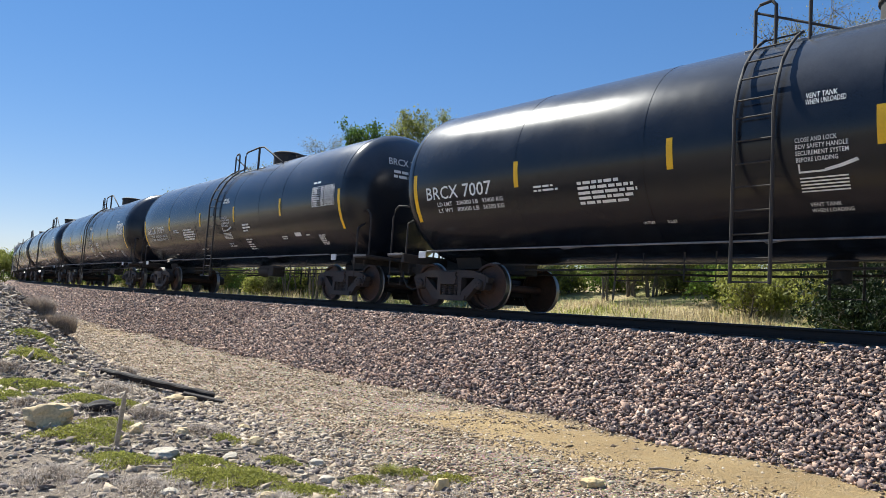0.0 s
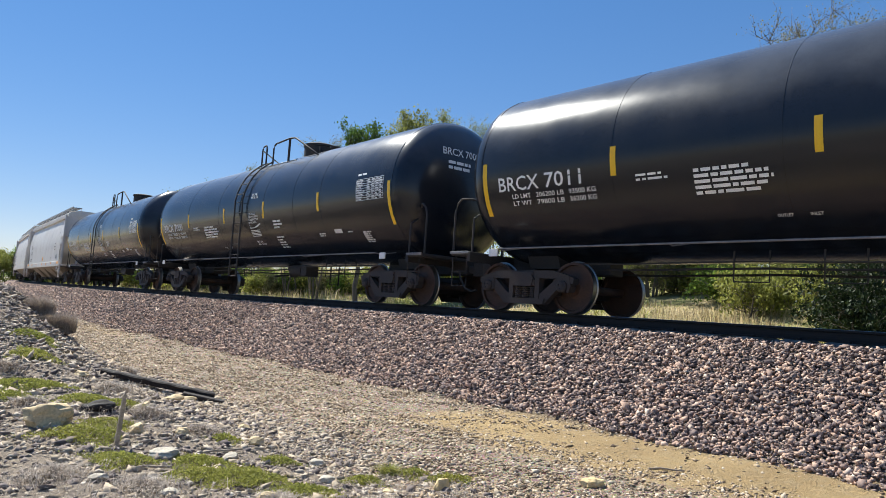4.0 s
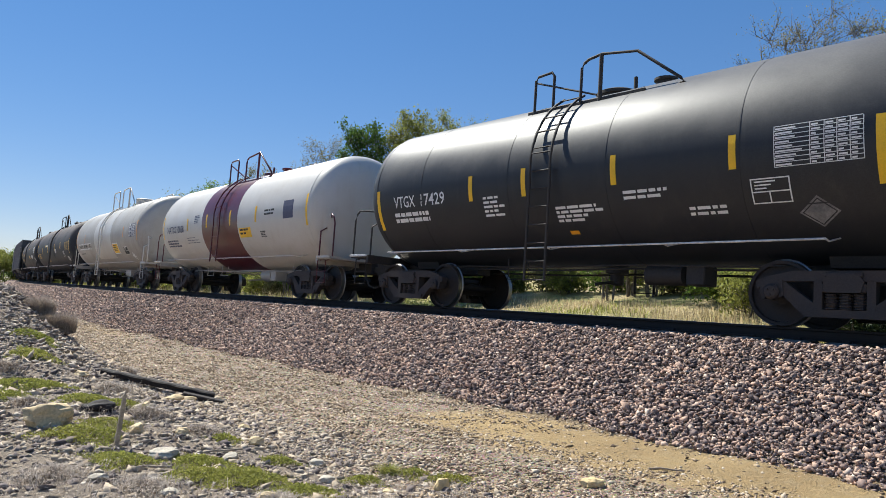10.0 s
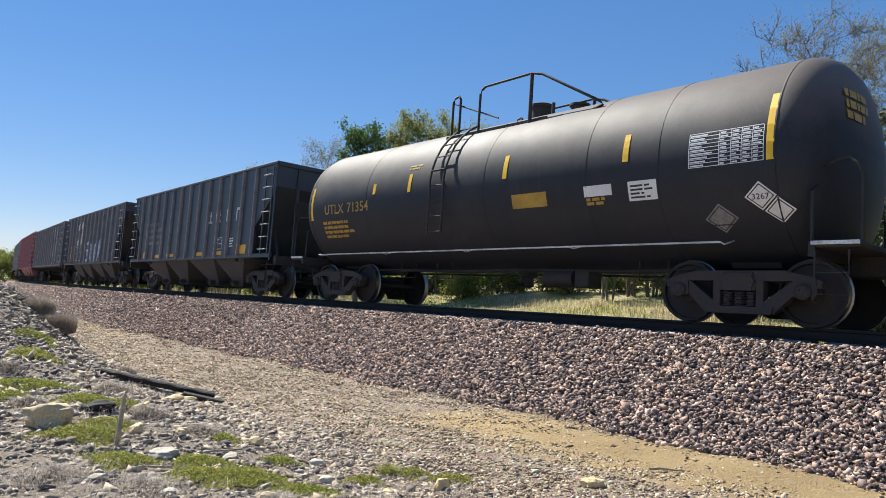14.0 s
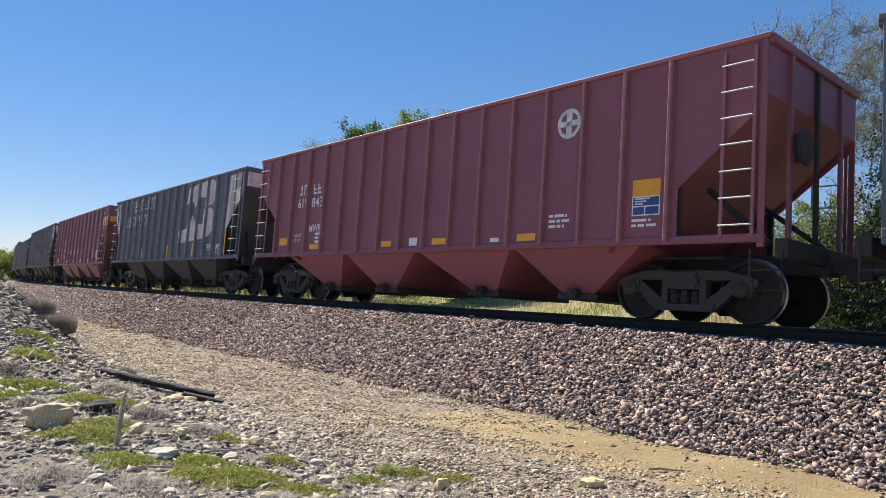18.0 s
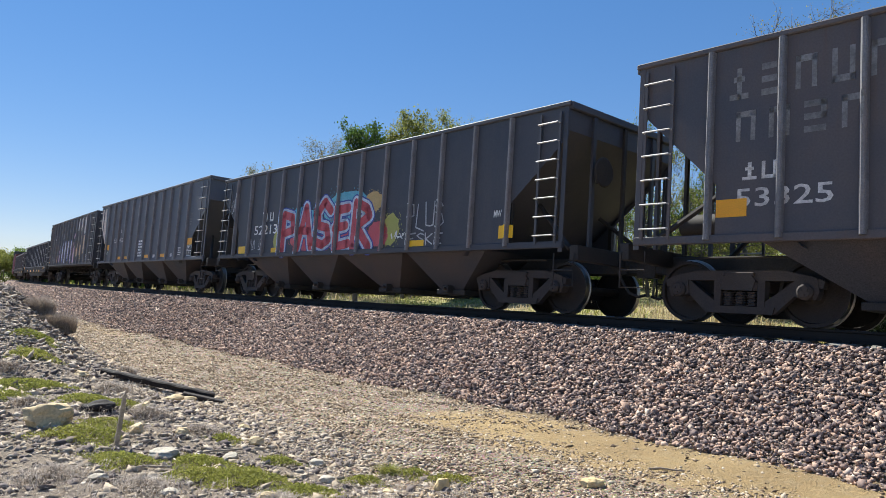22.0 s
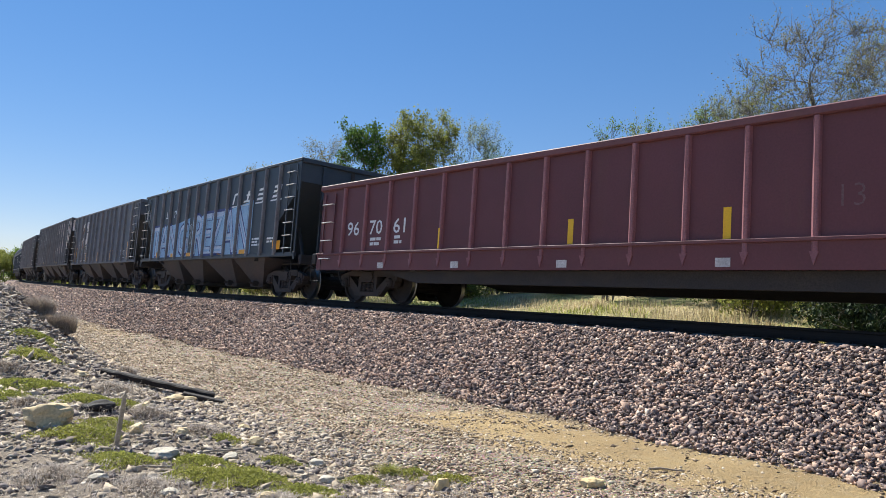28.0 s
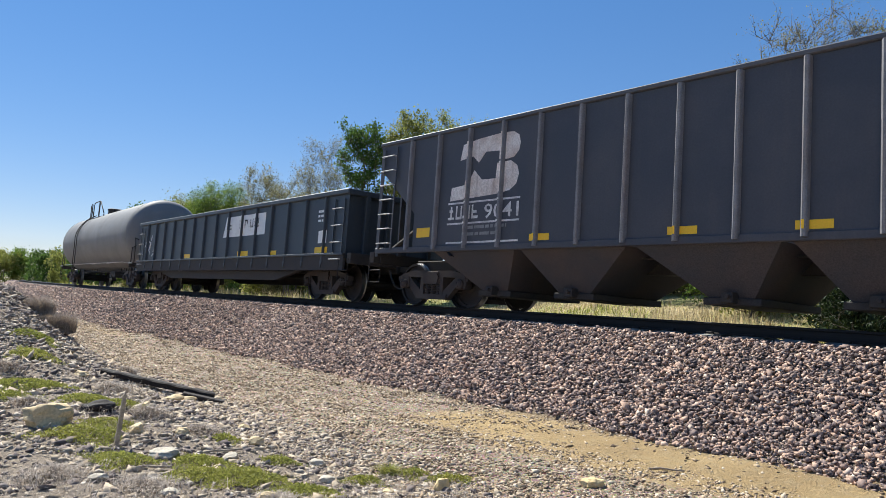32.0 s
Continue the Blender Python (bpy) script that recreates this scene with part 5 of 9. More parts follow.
GLYPH = {
    "N": [[(0, 0), (0.08, 1), (0.85, 0.03), (0.95, 1)]],
    "W": [[(0, 1), (0.22, 0), (0.5, 0.8), (0.75, 0), (1, 1)]],
    "O": [[(0.5, 1), (0.12, 0.82), (0, 0.45), (0.15, 0.12), (0.5, 0), (0.85, 0.12), (1, 0.5), (0.88, 0.85), (0.5, 1)]],
    "A": [[(0, 0), (0.45, 1), (0.95, 0)], [(0.2, 0.38), (0.75, 0.38)]],
    "S": [[(0.95, 0.85), (0.5, 1), (0.1, 0.8), (0.25, 0.56), (0.8, 0.45), (0.92, 0.2), (0.5, 0), (0, 0.12)]],
    "E": [[(0.92, 1), (0.1, 0.95), (0.05, 0), (0.95, 0.05)], [(0.08, 0.5), (0.75, 0.53)]],
    "R": [[(0.05, 0), (0.1, 1), (0.75, 0.95), (0.85, 0.66), (0.15, 0.5), (0.95, 0)]],
    "P": [[(0.05, 0), (0.1, 1), (0.8, 0.92), (0.85, 0.6), (0.12, 0.45)]],
    "K": [[(0.05, 0), (0.1, 1)], [(0.9, 1), (0.12, 0.5), (0.95, 0)]],
    "U": [[(0, 1), (0.08, 0.15), (0.5, 0), (0.9, 0.15), (0.97, 1)]],
    "Z": [[(0, 0.95), (0.95, 1), (0.05, 0.03), (1, 0)]],
    "C": [[(0.95, 0.85), (0.5, 1), (0.1, 0.75), (0.05, 0.3), (0.4, 0), (0.95, 0.12)]],
    "I": [[(0.4, 0), (0.45, 1)]],
    "L": [[(0.1, 1), (0.05, 0.05), (0.95, 0)]],
}


def thick(path, t):
    """Outlines of a stroke of width t along a path: a quadrangle for each bit and a round knee between bits."""
    out = []
    for (ax, az), (bx, bz) in zip(path, path[1:]):
        d = Vector((bx - ax, bz - az))
        if d.length < 1e-4:
            continue
        q = Vector((-d.y, d.x)).normalized() * t * 0.5
        out.append([(ax - q.x, az - q.y), (bx - q.x, bz - q.y), (bx + q.x, bz + q.y), (ax + q.x, az + q.y)])
    for x, z in path:
        out.append([(x + t * 0.5 * math.cos(a), z + t * 0.5 * math.sin(a)) for a in (math.pi * k / 5 for k in range(10))])
    return out


def sprayed(car, sd, text, x, z, w, h, t, layers, seed=1, wild=0.05, label="spray-painted graffiti letter"):
    """Fat sprayed letters; layers: (material, how much wider than the stroke), from the wall outwards."""
    rng = random.Random(seed)
    k = w / len(text)
    for i, ch in enumerate(text):
        lift, lean, tall = rng.uniform(-0.04, 0.04) * h, rng.uniform(-0.1, 0.1) * k, rng.uniform(0.9, 1.05)
        paths = []
        for stroke in GLYPH[ch]:
            paths.append([(x + i * k + t * 0.4 + (k - t * 0.75) * (a + rng.gauss(0, wild)) + lean * (b - 0.5), z + t * 0.5 + lift + (h * tall - t) * max(-0.02, b + rng.gauss(0, wild * 0.6))) for a, b in stroke])
        for n, (m, wide) in enumerate(layers):
            last = n == len(layers) - 1
            mark(car, "graffiti_letter" if last else "graffiti_outline", sd, [q for p in paths for q in thick(p, t + wide)], M[m], 0.004 + 0.0012 * n + 0.00012 * (i % 2), label if last else "")


def mist(car, sd, spots, mat, seed=1):
    """Soft-edged patches of sprayed colour: a ragged patch with a fringe of specks."""
    rng = random.Random(seed)
    for cx, cz, w, h in spots:
        mark(car, "spray_cloud", sd, [blob(rng, cx, cz, w, h, 22, 0.14, 0.1)], M[mat], 0.0034)
        dots = []
        for _ in range(int(60 * (w + h))):
            a, r = rng.uniform(0, 2 * math.pi), 0.5 + abs(rng.gauss(0, 0.09))
            q = rng.uniform(0.01, 0.028)
            dots.append(blob(rng, cx + math.cos(a) * r * w, cz + math.sin(a) * r * h, q, q, 5, 0.1, 0))
        tagged(mark(car, "spray_specks", sd, dots, M[mat], 0.0032), kind="stuff")


def scrawl(car, sd, x, z, w, h, mat, seed=1, n=5, t=0.03):
    """A quick handwritten tag of bent strokes."""
    rng = random.Random(seed)
    out = []
    for i in range(n):
        cx = x + w * (i + 0.5) / n
        px, pz = cx, z + h * rng.uniform(0.0, 0.25)
        for _ in range(5):
            qx, qz = cx + rng.uniform(-0.7, 0.7) * w / n, z + h * rng.uniform(0, 1)
            d = Vector((qx - px, qz - pz))
            if d.length > 0.02:
                nrm = Vector((-d.y, d.x)).normalized() * t * 0.5
                out.append([(px - nrm.x, pz - nrm.y), (qx - nrm.x, qz - nrm.y), (qx + nrm.x, qz + nrm.y), (px + nrm.x, pz + nrm.y)])
            px, pz = qx, qz
    mark(car, "spray_tag", sd, out, M[mat], 0.005)


# ---------------------------------------------------------------- the train, front to back
def black_tank(ul, number, gross, tare, kg):
    label = "glossy black tank car with yellow reflective stripes, white lettering"
    u = ul + 7.06
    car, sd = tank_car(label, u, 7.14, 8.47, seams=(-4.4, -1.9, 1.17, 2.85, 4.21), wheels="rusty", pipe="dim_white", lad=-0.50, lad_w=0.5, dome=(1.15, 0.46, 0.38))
    stripes(car, sd, [(-7.10, 1.70, 0.10, 1.0), (7.0, 1.70, 0.10, 1.0), (-4.42, 2.21, 0.10, 0.47), (-1.52, 2.21, 0.10, 0.47), (1.12, 2.22, 0.10, 0.48), (4.06, 2.22, 0.10, 0.48)], M["yellow"])
    w = M["white_paint"]
    lettering(car, sd, "BRCX", -6.75, 2.15, 0.26, w, 0.92)
    lettering(car, sd, number, -5.72, 2.15, 0.26, w, 0.75)
    for i, (a, b, c) in enumerate((("LD LMT", gross, kg[0]), ("LT WT", tare, kg[1]))):
        z = 2.0 - i * 0.13
        lettering(car, sd, a, -6.45, z, 0.085, w, 0.42)
        lettering(car, sd, b + " LB", -5.92, z, 0.085, w, 0.58)
        lettering(car, sd, c + " KG", -5.24, z, 0.085, w, 0.52)
    bars(car, sd, -4.0, 2.16, 0.6, 2, 0.07, 0.035, w, 3)
    bars(car, sd, -3.1, 2.13, 1.1, 5, 0.085, 0.05, w, 4)
    lettering(car, sd, "VENT TANK", 0.34, 2.93, 0.075, w, 0.36)
    lettering(car, sd, "WHEN UNLOADED", 0.34, 2.84, 0.075, w, 0.46)
    for i, t in enumerate(("CLOSE AND LOCK", "BOV SAFETY HANDLE", "SECUREMENT SYSTEM", "BEFORE LOADING")):
        lettering(car, sd, t, 0.22, 2.36 - i * 0.085, 0.06, w, 0.60 if i in (1, 2) else 0.48)
    mark(car, "diagram", sd, rect(0.24, 1.98, 0.02, 0.10) + rect(0.24, 1.96, 0.30, 0.025) + [[(0.54, 1.96), (0.74, 2.0), (0.92, 2.06), (0.90, 2.10), (0.72, 2.04), (0.54, 2.0)]] + sum((rect(0.24, 1.88 - i * 0.045, 0.55, 0.02) for i in range(5)), []), w)
    lettering(car, sd, "VENT TANK", 0.30, 1.49, 0.06, w, 0.36)
    lettering(car, sd, "WHEN LOADING", 0.30, 1.40, 0.06, w, 0.48)
    bars(car, sd, 1.68, 2.07, 0.5, 3, 0.09, 0.05, w, 5)
    bars(car, sd, 1.60, 1.60, 0.45, 5, 0.085, 0.04, w, 6)
    bars(car, sd, 3.86, 1.60, 0.40, 2, 0.06, 0.03, w, 7)
    mark(car, "stencil_box", sd, rect(4.60, 1.60, 0.32, 0.11), w)
    bars(car, sd, 5.16, 1.60, 0.28, 1, 0.06, 0.03, w, 8)
    bars(car, sd, 5.75, 1.56, 0.40, 6, 0.055, 0.035, w, 9)
    table_panel(car, sd, 5.80, 2.33, 1.04, 0.50)
    bars(car, sd, 5.82, 2.93, 0.40, 1, 0.06, 0.05, w, 10)
    lettering(car, sd, "OUTLET", -2.1, 1.36, 0.05, w, 0.2)
    lettering(car, sd, "INLET", -1.7, 1.36, 0.05, w, 0.16)
    hd = Head(7.14, 1.55, 2.82, HEAD)
    lettering(car, hd, "BRCX " + number, -0.75, 3.42, 0.17, w, 1.05, 0.012)
    bars(car, hd, -0.6, 3.22, 0.8, 2, 0.12, 0.07, w, 12, 0.012)
    for x in (-6.9, 6.75):
        part("sill_plate", Geo().box(x - 0.10, x + 0.10, -1.50, -1.47, 0.98, 1.12, 0.004), M["white_paint"], car)


for _u, _n, _g, _t, _k in ((2.19, "7007", "206000", "80000", ("93400", "36300")), (-14.68, "7009", "206100", "79900", ("93500", "36200")), (-31.81, "7010", "206200", "79800", ("93500", "36200")), (-48.64, "7011", "206200", "79800", ("93500", "36200")), (-65.55, "7000", "206200", "79800", ("93500", "36200")), (-82.54, "7004", "206100", "79900", ("93500", "36200"))):
    black_tank(_u, _n, _g, _t, _k)


def covered_pair():
    w, k = M["white_paint"], M["black_ink"]
    car, sd = covered_hopper("pale grey covered hopper car with smooth bulged sides and roof grating", -102.1, -84.3)
    sill = Side(y=-1.655)
    stripes(car, sill, [(7.42, 1.20, 0.87, 0.14), (4.85, 1.21, 0.42, 0.11), (2.48, 1.20, 0.40, 0.11), (0.40, 1.20, 0.43, 0.11), (-2.74, 1.21, 0.39, 0.11), (-5.21, 1.21, 0.41, 0.11), (-7.99, 1.20, 0.86, 0.14)], M["orange"])
    mark(car, "stencil_panel", sd, rect(0.12, 1.51, 0.62, 0.24), M["orange"])
    bars(car, sd, 0.16, 1.68, 0.5, 2, 0.09, 0.05, k, 3, 0.006)
    frame_panel(car, sd, 6.55, 1.53, 0.40, 0.30, "white_paint", "panel_black")
    bars(car, sd, 5.55, 2.5, 0.66, 3, 0.2, 0.05, k, 4)
    bars(car, sd, 4.43, 1.66, 0.33, 3, 0.06, 0.035, k, 5)
    lettering(car, sd, "MLLX", -6.66, 2.51, 0.30, k, 0.68)
    lettering(car, sd, "10595", -6.68, 2.05, 0.25, k, 0.71)
    bars(car, sd, -6.62, 1.66, 0.70, 2, 0.11, 0.075, k, 6)
    part("hand_brake", Geo().box(8.45, 8.75, -1.0, -0.6, 2.3, 2.8, 0.02).lathe([(8.80, 0.26), (8.82, 0.29), (8.84, 0.26)], 18, "x", (0, -0.8, 2.6)), M["covered_white"], car)
    part("number_plate_box", Geo().box(7.05, 7.40, -1.60, -1.57, 0.86, 1.02, 0.01), M["covered_white"], car)
    car, sd = covered_hopper("pale grey covered hopper car with tall yellow reflective stripes", -121.5, -103.6)
    stripes(car, sd, [(7.83, 1.38, 0.10, 0.95), (5.57, 1.38, 0.11, 0.42), (2.53, 1.38, 0.10, 0.40), (0.31, 1.38, 0.10, 0.42), (-2.02, 1.38, 0.10, 0.40), (-4.94, 1.38, 0.10, 0.36), (-7.60, 1.38, 0.12, 0.85)], M["yellow"])
    frame_panel(car, sd, 7.07, 1.47, 0.40, 0.34, "white_paint", "panel_black")
    bars(car, sd, 4.3, 1.56, 0.31, 3, 0.055, 0.03, k, 7)
    bars(car, sd, 5.92, 1.56, 0.28, 2, 0.06, 0.03, k, 8)
    lettering(car, sd, "MLLX", -7.12, 2.35, 0.27, k, 0.76)
    lettering(car, sd, "98363", -7.07, 1.89, 0.23, k, 0.78)
    bars(car, sd, -6.93, 1.58, 0.9, 2, 0.12, 0.07, k, 9)
    frame_panel(car, sd, -5.53, 2.33, 0.24, 0.24, "black_ink")


covered_pair()


def old_tanks():
    w, k, gd, y = M["white_paint"], M["black_ink"], M["gold"], M["yellow"]
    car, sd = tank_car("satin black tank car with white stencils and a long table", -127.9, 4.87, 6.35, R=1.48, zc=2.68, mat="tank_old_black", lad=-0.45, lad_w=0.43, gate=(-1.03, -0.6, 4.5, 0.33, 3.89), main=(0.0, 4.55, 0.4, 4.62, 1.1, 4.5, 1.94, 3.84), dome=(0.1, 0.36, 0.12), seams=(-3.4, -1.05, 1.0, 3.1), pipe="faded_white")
    stripes(car, sd, [(-2.02, 2.06, 0.10, 0.49), (-0.72, 2.05, 0.10, 0.51), (1.10, 2.08, 0.10, 0.48), (2.96, 2.12, 0.10, 0.48), (4.70, 1.75, 0.10, 0.85), (-4.86, 1.6, 0.10, 0.9)], y)
    lettering(car, sd, "VTGX", -4.28, 2.08, 0.25, w, 0.68)
    lettering(car, sd, "17429", -3.48, 2.08, 0.25, w, 0.78)
    bars(car, sd, -4.3, 1.88, 1.55, 2, 0.13, 0.085, w, 3)
    bars(car, sd, -1.66, 2.07, 0.55, 5, 0.085, 0.045, w, 4)
    bars(car, sd, -0.04, 1.76, 0.95, 4, 0.08, 0.05, w, 5)
    bars(car, sd, 1.29, 1.92, 0.80, 2, 0.09, 0.05, w, 6)
    bars(car, sd, 2.31, 1.58, 0.74, 2, 0.09, 0.05, w, 7)
    frame_panel(car, sd, 3.22, 1.60, 0.50, 0.36)
    table_panel(car, sd, 3.55, 2.08, 1.02, 0.54)
    diamond(car, sd, 4.0, 1.43, 0.24, "dim_white")
    mark(car, "stencil_box", sd, rect(0.1, 1.26, 0.18, 0.08), M["orange"])
    car, sd = tank_car("off-white tank car with a wide maroon band round its middle", -141.0, 5.3, 6.75, R=1.47, zc=2.59, mat="tank_white", trim="tank_cream", railmat="maroon", band=(-1.62, 1.12), lad=-0.47, lad_low=1.0, gate=(-1.12, -0.52, 4.5, 0.07, 3.84), main=(0.08, 4.46, 0.95, 4.56, 1.0, 4.55, 1.93, 3.80), pipe="tank_white", dome=(0.1, 0.30, 0.12))
    stripes(car, sd, [(-2.96, 2.14, 0.10, 0.41), (-1.28, 2.16, 0.10, 0.45), (0.54, 2.14, 0.10, 0.48), (2.30, 2.15, 0.10, 0.48), (-5.32, 1.9, 0.10, 0.85), (5.2, 1.9, 0.10, 0.85)], y)
    lettering(car, sd, "NATX210028", -4.88, 2.10, 0.25, M["blue_ink"], 1.62)
    bars(car, sd, -4.98, 1.78, 1.5, 3, 0.10, 0.06, M["blue_ink"], 3)
    bars(car, sd, -3.05, 1.86, 1.1, 3, 0.09, 0.02, M["blue_ink"], 4)
    bars(car, sd, -2.30, 2.60, 0.45, 5, 0.06, 0.03, M["blue_ink"], 5)
    mark(car, "warning_panel", sd, rect(1.2, 1.72, 0.78, 0.30, 4), y, 0.004, "yellow warning panel")
    bars(car, sd, 1.26, 1.93, 0.65, 2, 0.11, 0.06, k, 6, 0.006)
    bars(car, sd, 2.57, 1.84, 0.42, 4, 0.05, 0.03, k, 7)
    bars(car, sd, 2.9, 2.42, 0.85, 2, 0.10, 0.055, k, 8)
    mark(car, "stencil_panel", sd, rect(4.0, 2.15, 0.55, 0.5, 3), M["blue_ink"], 0.004)
    car, sd = tank_car("cream tank car with white railings and yellow placard", -155.3, 5.75, 7.2, R=1.5, zc=2.68, mat="tank_cream", trim="tank_cream", railmat="tank_white", lad=-0.40, gate=(-1.3, -0.2, 4.75, -0.2, 4.2), main=(0.4, 4.74, 1.52, 4.8, 1.6, 4.76, 2.51, 4.02), pipe="tank_white", dome=(0.76, 0.46, 0.30), seams=(-4.2, -1.7, 1.47, 4.0))
    stripes(car, sd, [(-3.82, 2.22, 0.10, 0.43), (-1.66, 2.21, 0.10, 0.47), (1.12, 2.22, 0.10, 0.46), (3.60, 2.22, 0.10, 0.48), (-5.78, 2.0, 0.10, 0.87), (5.68, 2.0, 0.10, 0.87)], M["orange"])
    mark(car, "number_board", sd, rect(-5.18, 1.86, 2.75, 0.32), w, 0.003)
    lettering(car, sd, "DOWX", -5.1, 1.92, 0.22, k, 0.8, 0.006)
    lettering(car, sd, "49095", -4.15, 1.92, 0.22, k, 0.88, 0.006)
    frame_panel(car, sd, -2.95, 1.88, 0.48, 0.27, "black_ink")
    bars(car, sd, -5.1, 1.62, 1.3, 1, 0.1, 0.05, k, 3)
    mark(car, "warning_panel", sd, rect(1.60, 1.48, 0.95, 0.54, 6), w, 0.003)
    mark(car, "warning_panel", sd, rect(1.66, 1.53, 0.83, 0.44, 6), y, 0.006, "yellow warning panel")
    bars(car, sd, 1.72, 1.88, 0.7, 4, 0.085, 0.04, k, 4, 0.007)
    bars(car, sd, 0.87, 1.88, 0.6, 1, 0.1, 0.06, k, 5)
    bars(car, sd, 1.09, 1.52, 0.44, 2, 0.08, 0.05, k, 6)
    frame_panel(car, sd, 3.30, 1.42, 0.62, 0.38, "white_paint", "panel_black")
    diamond(car, sd, 4.32, 1.30, 0.24)
    mark(car, "stencil_panel", sd, rect(4.56, 2.2, 0.9, 0.58, 3), M["blue_ink"], 0.004)
    table_panel(car, sd, 4.58, 2.22, 0.86, 0.54)
    mark(car, "white_coating", sd, rect(-1.75, 1.25, 3.25, 2.9, 48), M["tank_white"], 0.006, "fresher white coating round the manway")
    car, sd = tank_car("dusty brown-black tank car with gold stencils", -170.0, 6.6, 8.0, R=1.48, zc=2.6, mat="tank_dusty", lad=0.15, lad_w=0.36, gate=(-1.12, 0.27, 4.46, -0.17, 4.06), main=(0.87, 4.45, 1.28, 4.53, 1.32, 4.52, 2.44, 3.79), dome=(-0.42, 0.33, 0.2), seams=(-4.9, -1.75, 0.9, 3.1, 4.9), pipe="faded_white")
    stripes(car, sd, [(-4.12, 2.01, 0.10, 0.44), (-1.80, 2.04, 0.10, 0.43), (1.22, 2.06, 0.10, 0.48), (3.43, 2.10, 0.10, 0.48), (-6.58, 1.8, 0.10, 0.9), (6.5, 1.8, 0.10, 0.9)], y)
    mark(car, "name_plate", sd, rect(-2.35, 2.44, 0.55, 0.12), w)
    mark(car, "name_plate", sd, rect(-2.80, 2.44, 0.42, 0.13), y)
    bars(car, sd, -5.85, 1.95, 1.3, 3, 0.13, 0.08, gd, 3)
    bars(car, sd, -2.3, 1.48, 0.85, 2, 0.08, 0.04, gd, 4)
    mark(car, "stencil_panel", sd, rect(1.32, 1.92, 0.56, 0.27, 4), M["faded_white"])
    bars(car, sd, 1.36, 2.12, 0.46, 3, 0.07, 0.03, k, 5, 0.006)
    frame_panel(car, sd, 4.33, 1.64, 0.47, 0.34)
    table_panel(car, sd, 5.15, 2.0, 1.05, 0.5, "gold")
    diamond(car, sd, 5.72, 1.45, 0.26, "white_paint", "3267")
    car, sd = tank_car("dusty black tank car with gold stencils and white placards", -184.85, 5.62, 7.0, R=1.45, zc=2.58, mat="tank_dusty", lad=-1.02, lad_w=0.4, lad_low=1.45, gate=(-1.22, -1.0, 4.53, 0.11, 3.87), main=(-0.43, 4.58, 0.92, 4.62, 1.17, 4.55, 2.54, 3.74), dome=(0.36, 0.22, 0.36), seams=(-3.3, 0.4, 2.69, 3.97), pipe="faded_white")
    stripes(car, sd, [(-3.05, 2.47, 0.10, 0.24), (-1.82, 2.41, 0.10, 0.41), (0.88, 2.42, 0.10, 0.46), (3.37, 2.43, 0.10, 0.46), (5.52, 2.2, 0.10, 0.98), (-5.62, 2.0, 0.10, 0.85)], y)
    lettering(car, sd, "UTLX", -5.0, 2.12, 0.24, gd, 0.82)
    lettering(car, sd, "71354", -4.05, 2.12, 0.24, gd, 0.85)
    bars(car, sd, -5.1, 1.87, 1.5, 4, 0.12, 0.07, gd, 3)
    mark(car, "stencil_panel", sd, rect(1.1, 1.84, 0.78, 0.26, 4), gd)
    mark(car, "stencil_panel", sd, rect(2.65, 1.93, 0.52, 0.18, 3), w)
    bars(car, sd, 2.68, 1.86, 0.5, 2, 0.07, 0.05, gd, 4)
    mark(car, "stencil_panel", sd, rect(3.46, 1.80, 0.48, 0.31, 4), w)
    bars(car, sd, 3.50, 2.02, 0.38, 4, 0.06, 0.03, k, 5, 0.006)
    table_panel(car, sd, 4.45, 2.2, 1.03, 0.5)
    diamond(car, sd, 4.82, 1.42, 0.24, "dim_white")
    diamond(car, sd, 5.40, 1.72, 0.21, "white_paint", "3267")
    diamond(car, sd, 5.62, 1.50, 0.2)
    bars(car, sd, -1.9, 3.0, 0.5, 2, 0.07, 0.04, gd, 6)
    hd = Head(5.62, 1.45, 2.58, HEAD)
    bars(car, hd, -0.7, 3.2, 0.9, 3, 0.16, 0.11, gd, 7, 0.012)


old_tanks()


def end_band(car, hl, z0, z1, mat="rusty_white", name="white_end_band", label="rust-streaked white end paint"):
    """Paint over the upper part of the car's end, between its posts."""
    for a, b in ((-1.5, -0.95), (-0.85, -0.05), (0.05, 0.85), (0.95, 1.5)):
        part(name, Geo().box(hl + 0.002, hl + 0.008, a, b, z0, z1), M[mat], car, label)


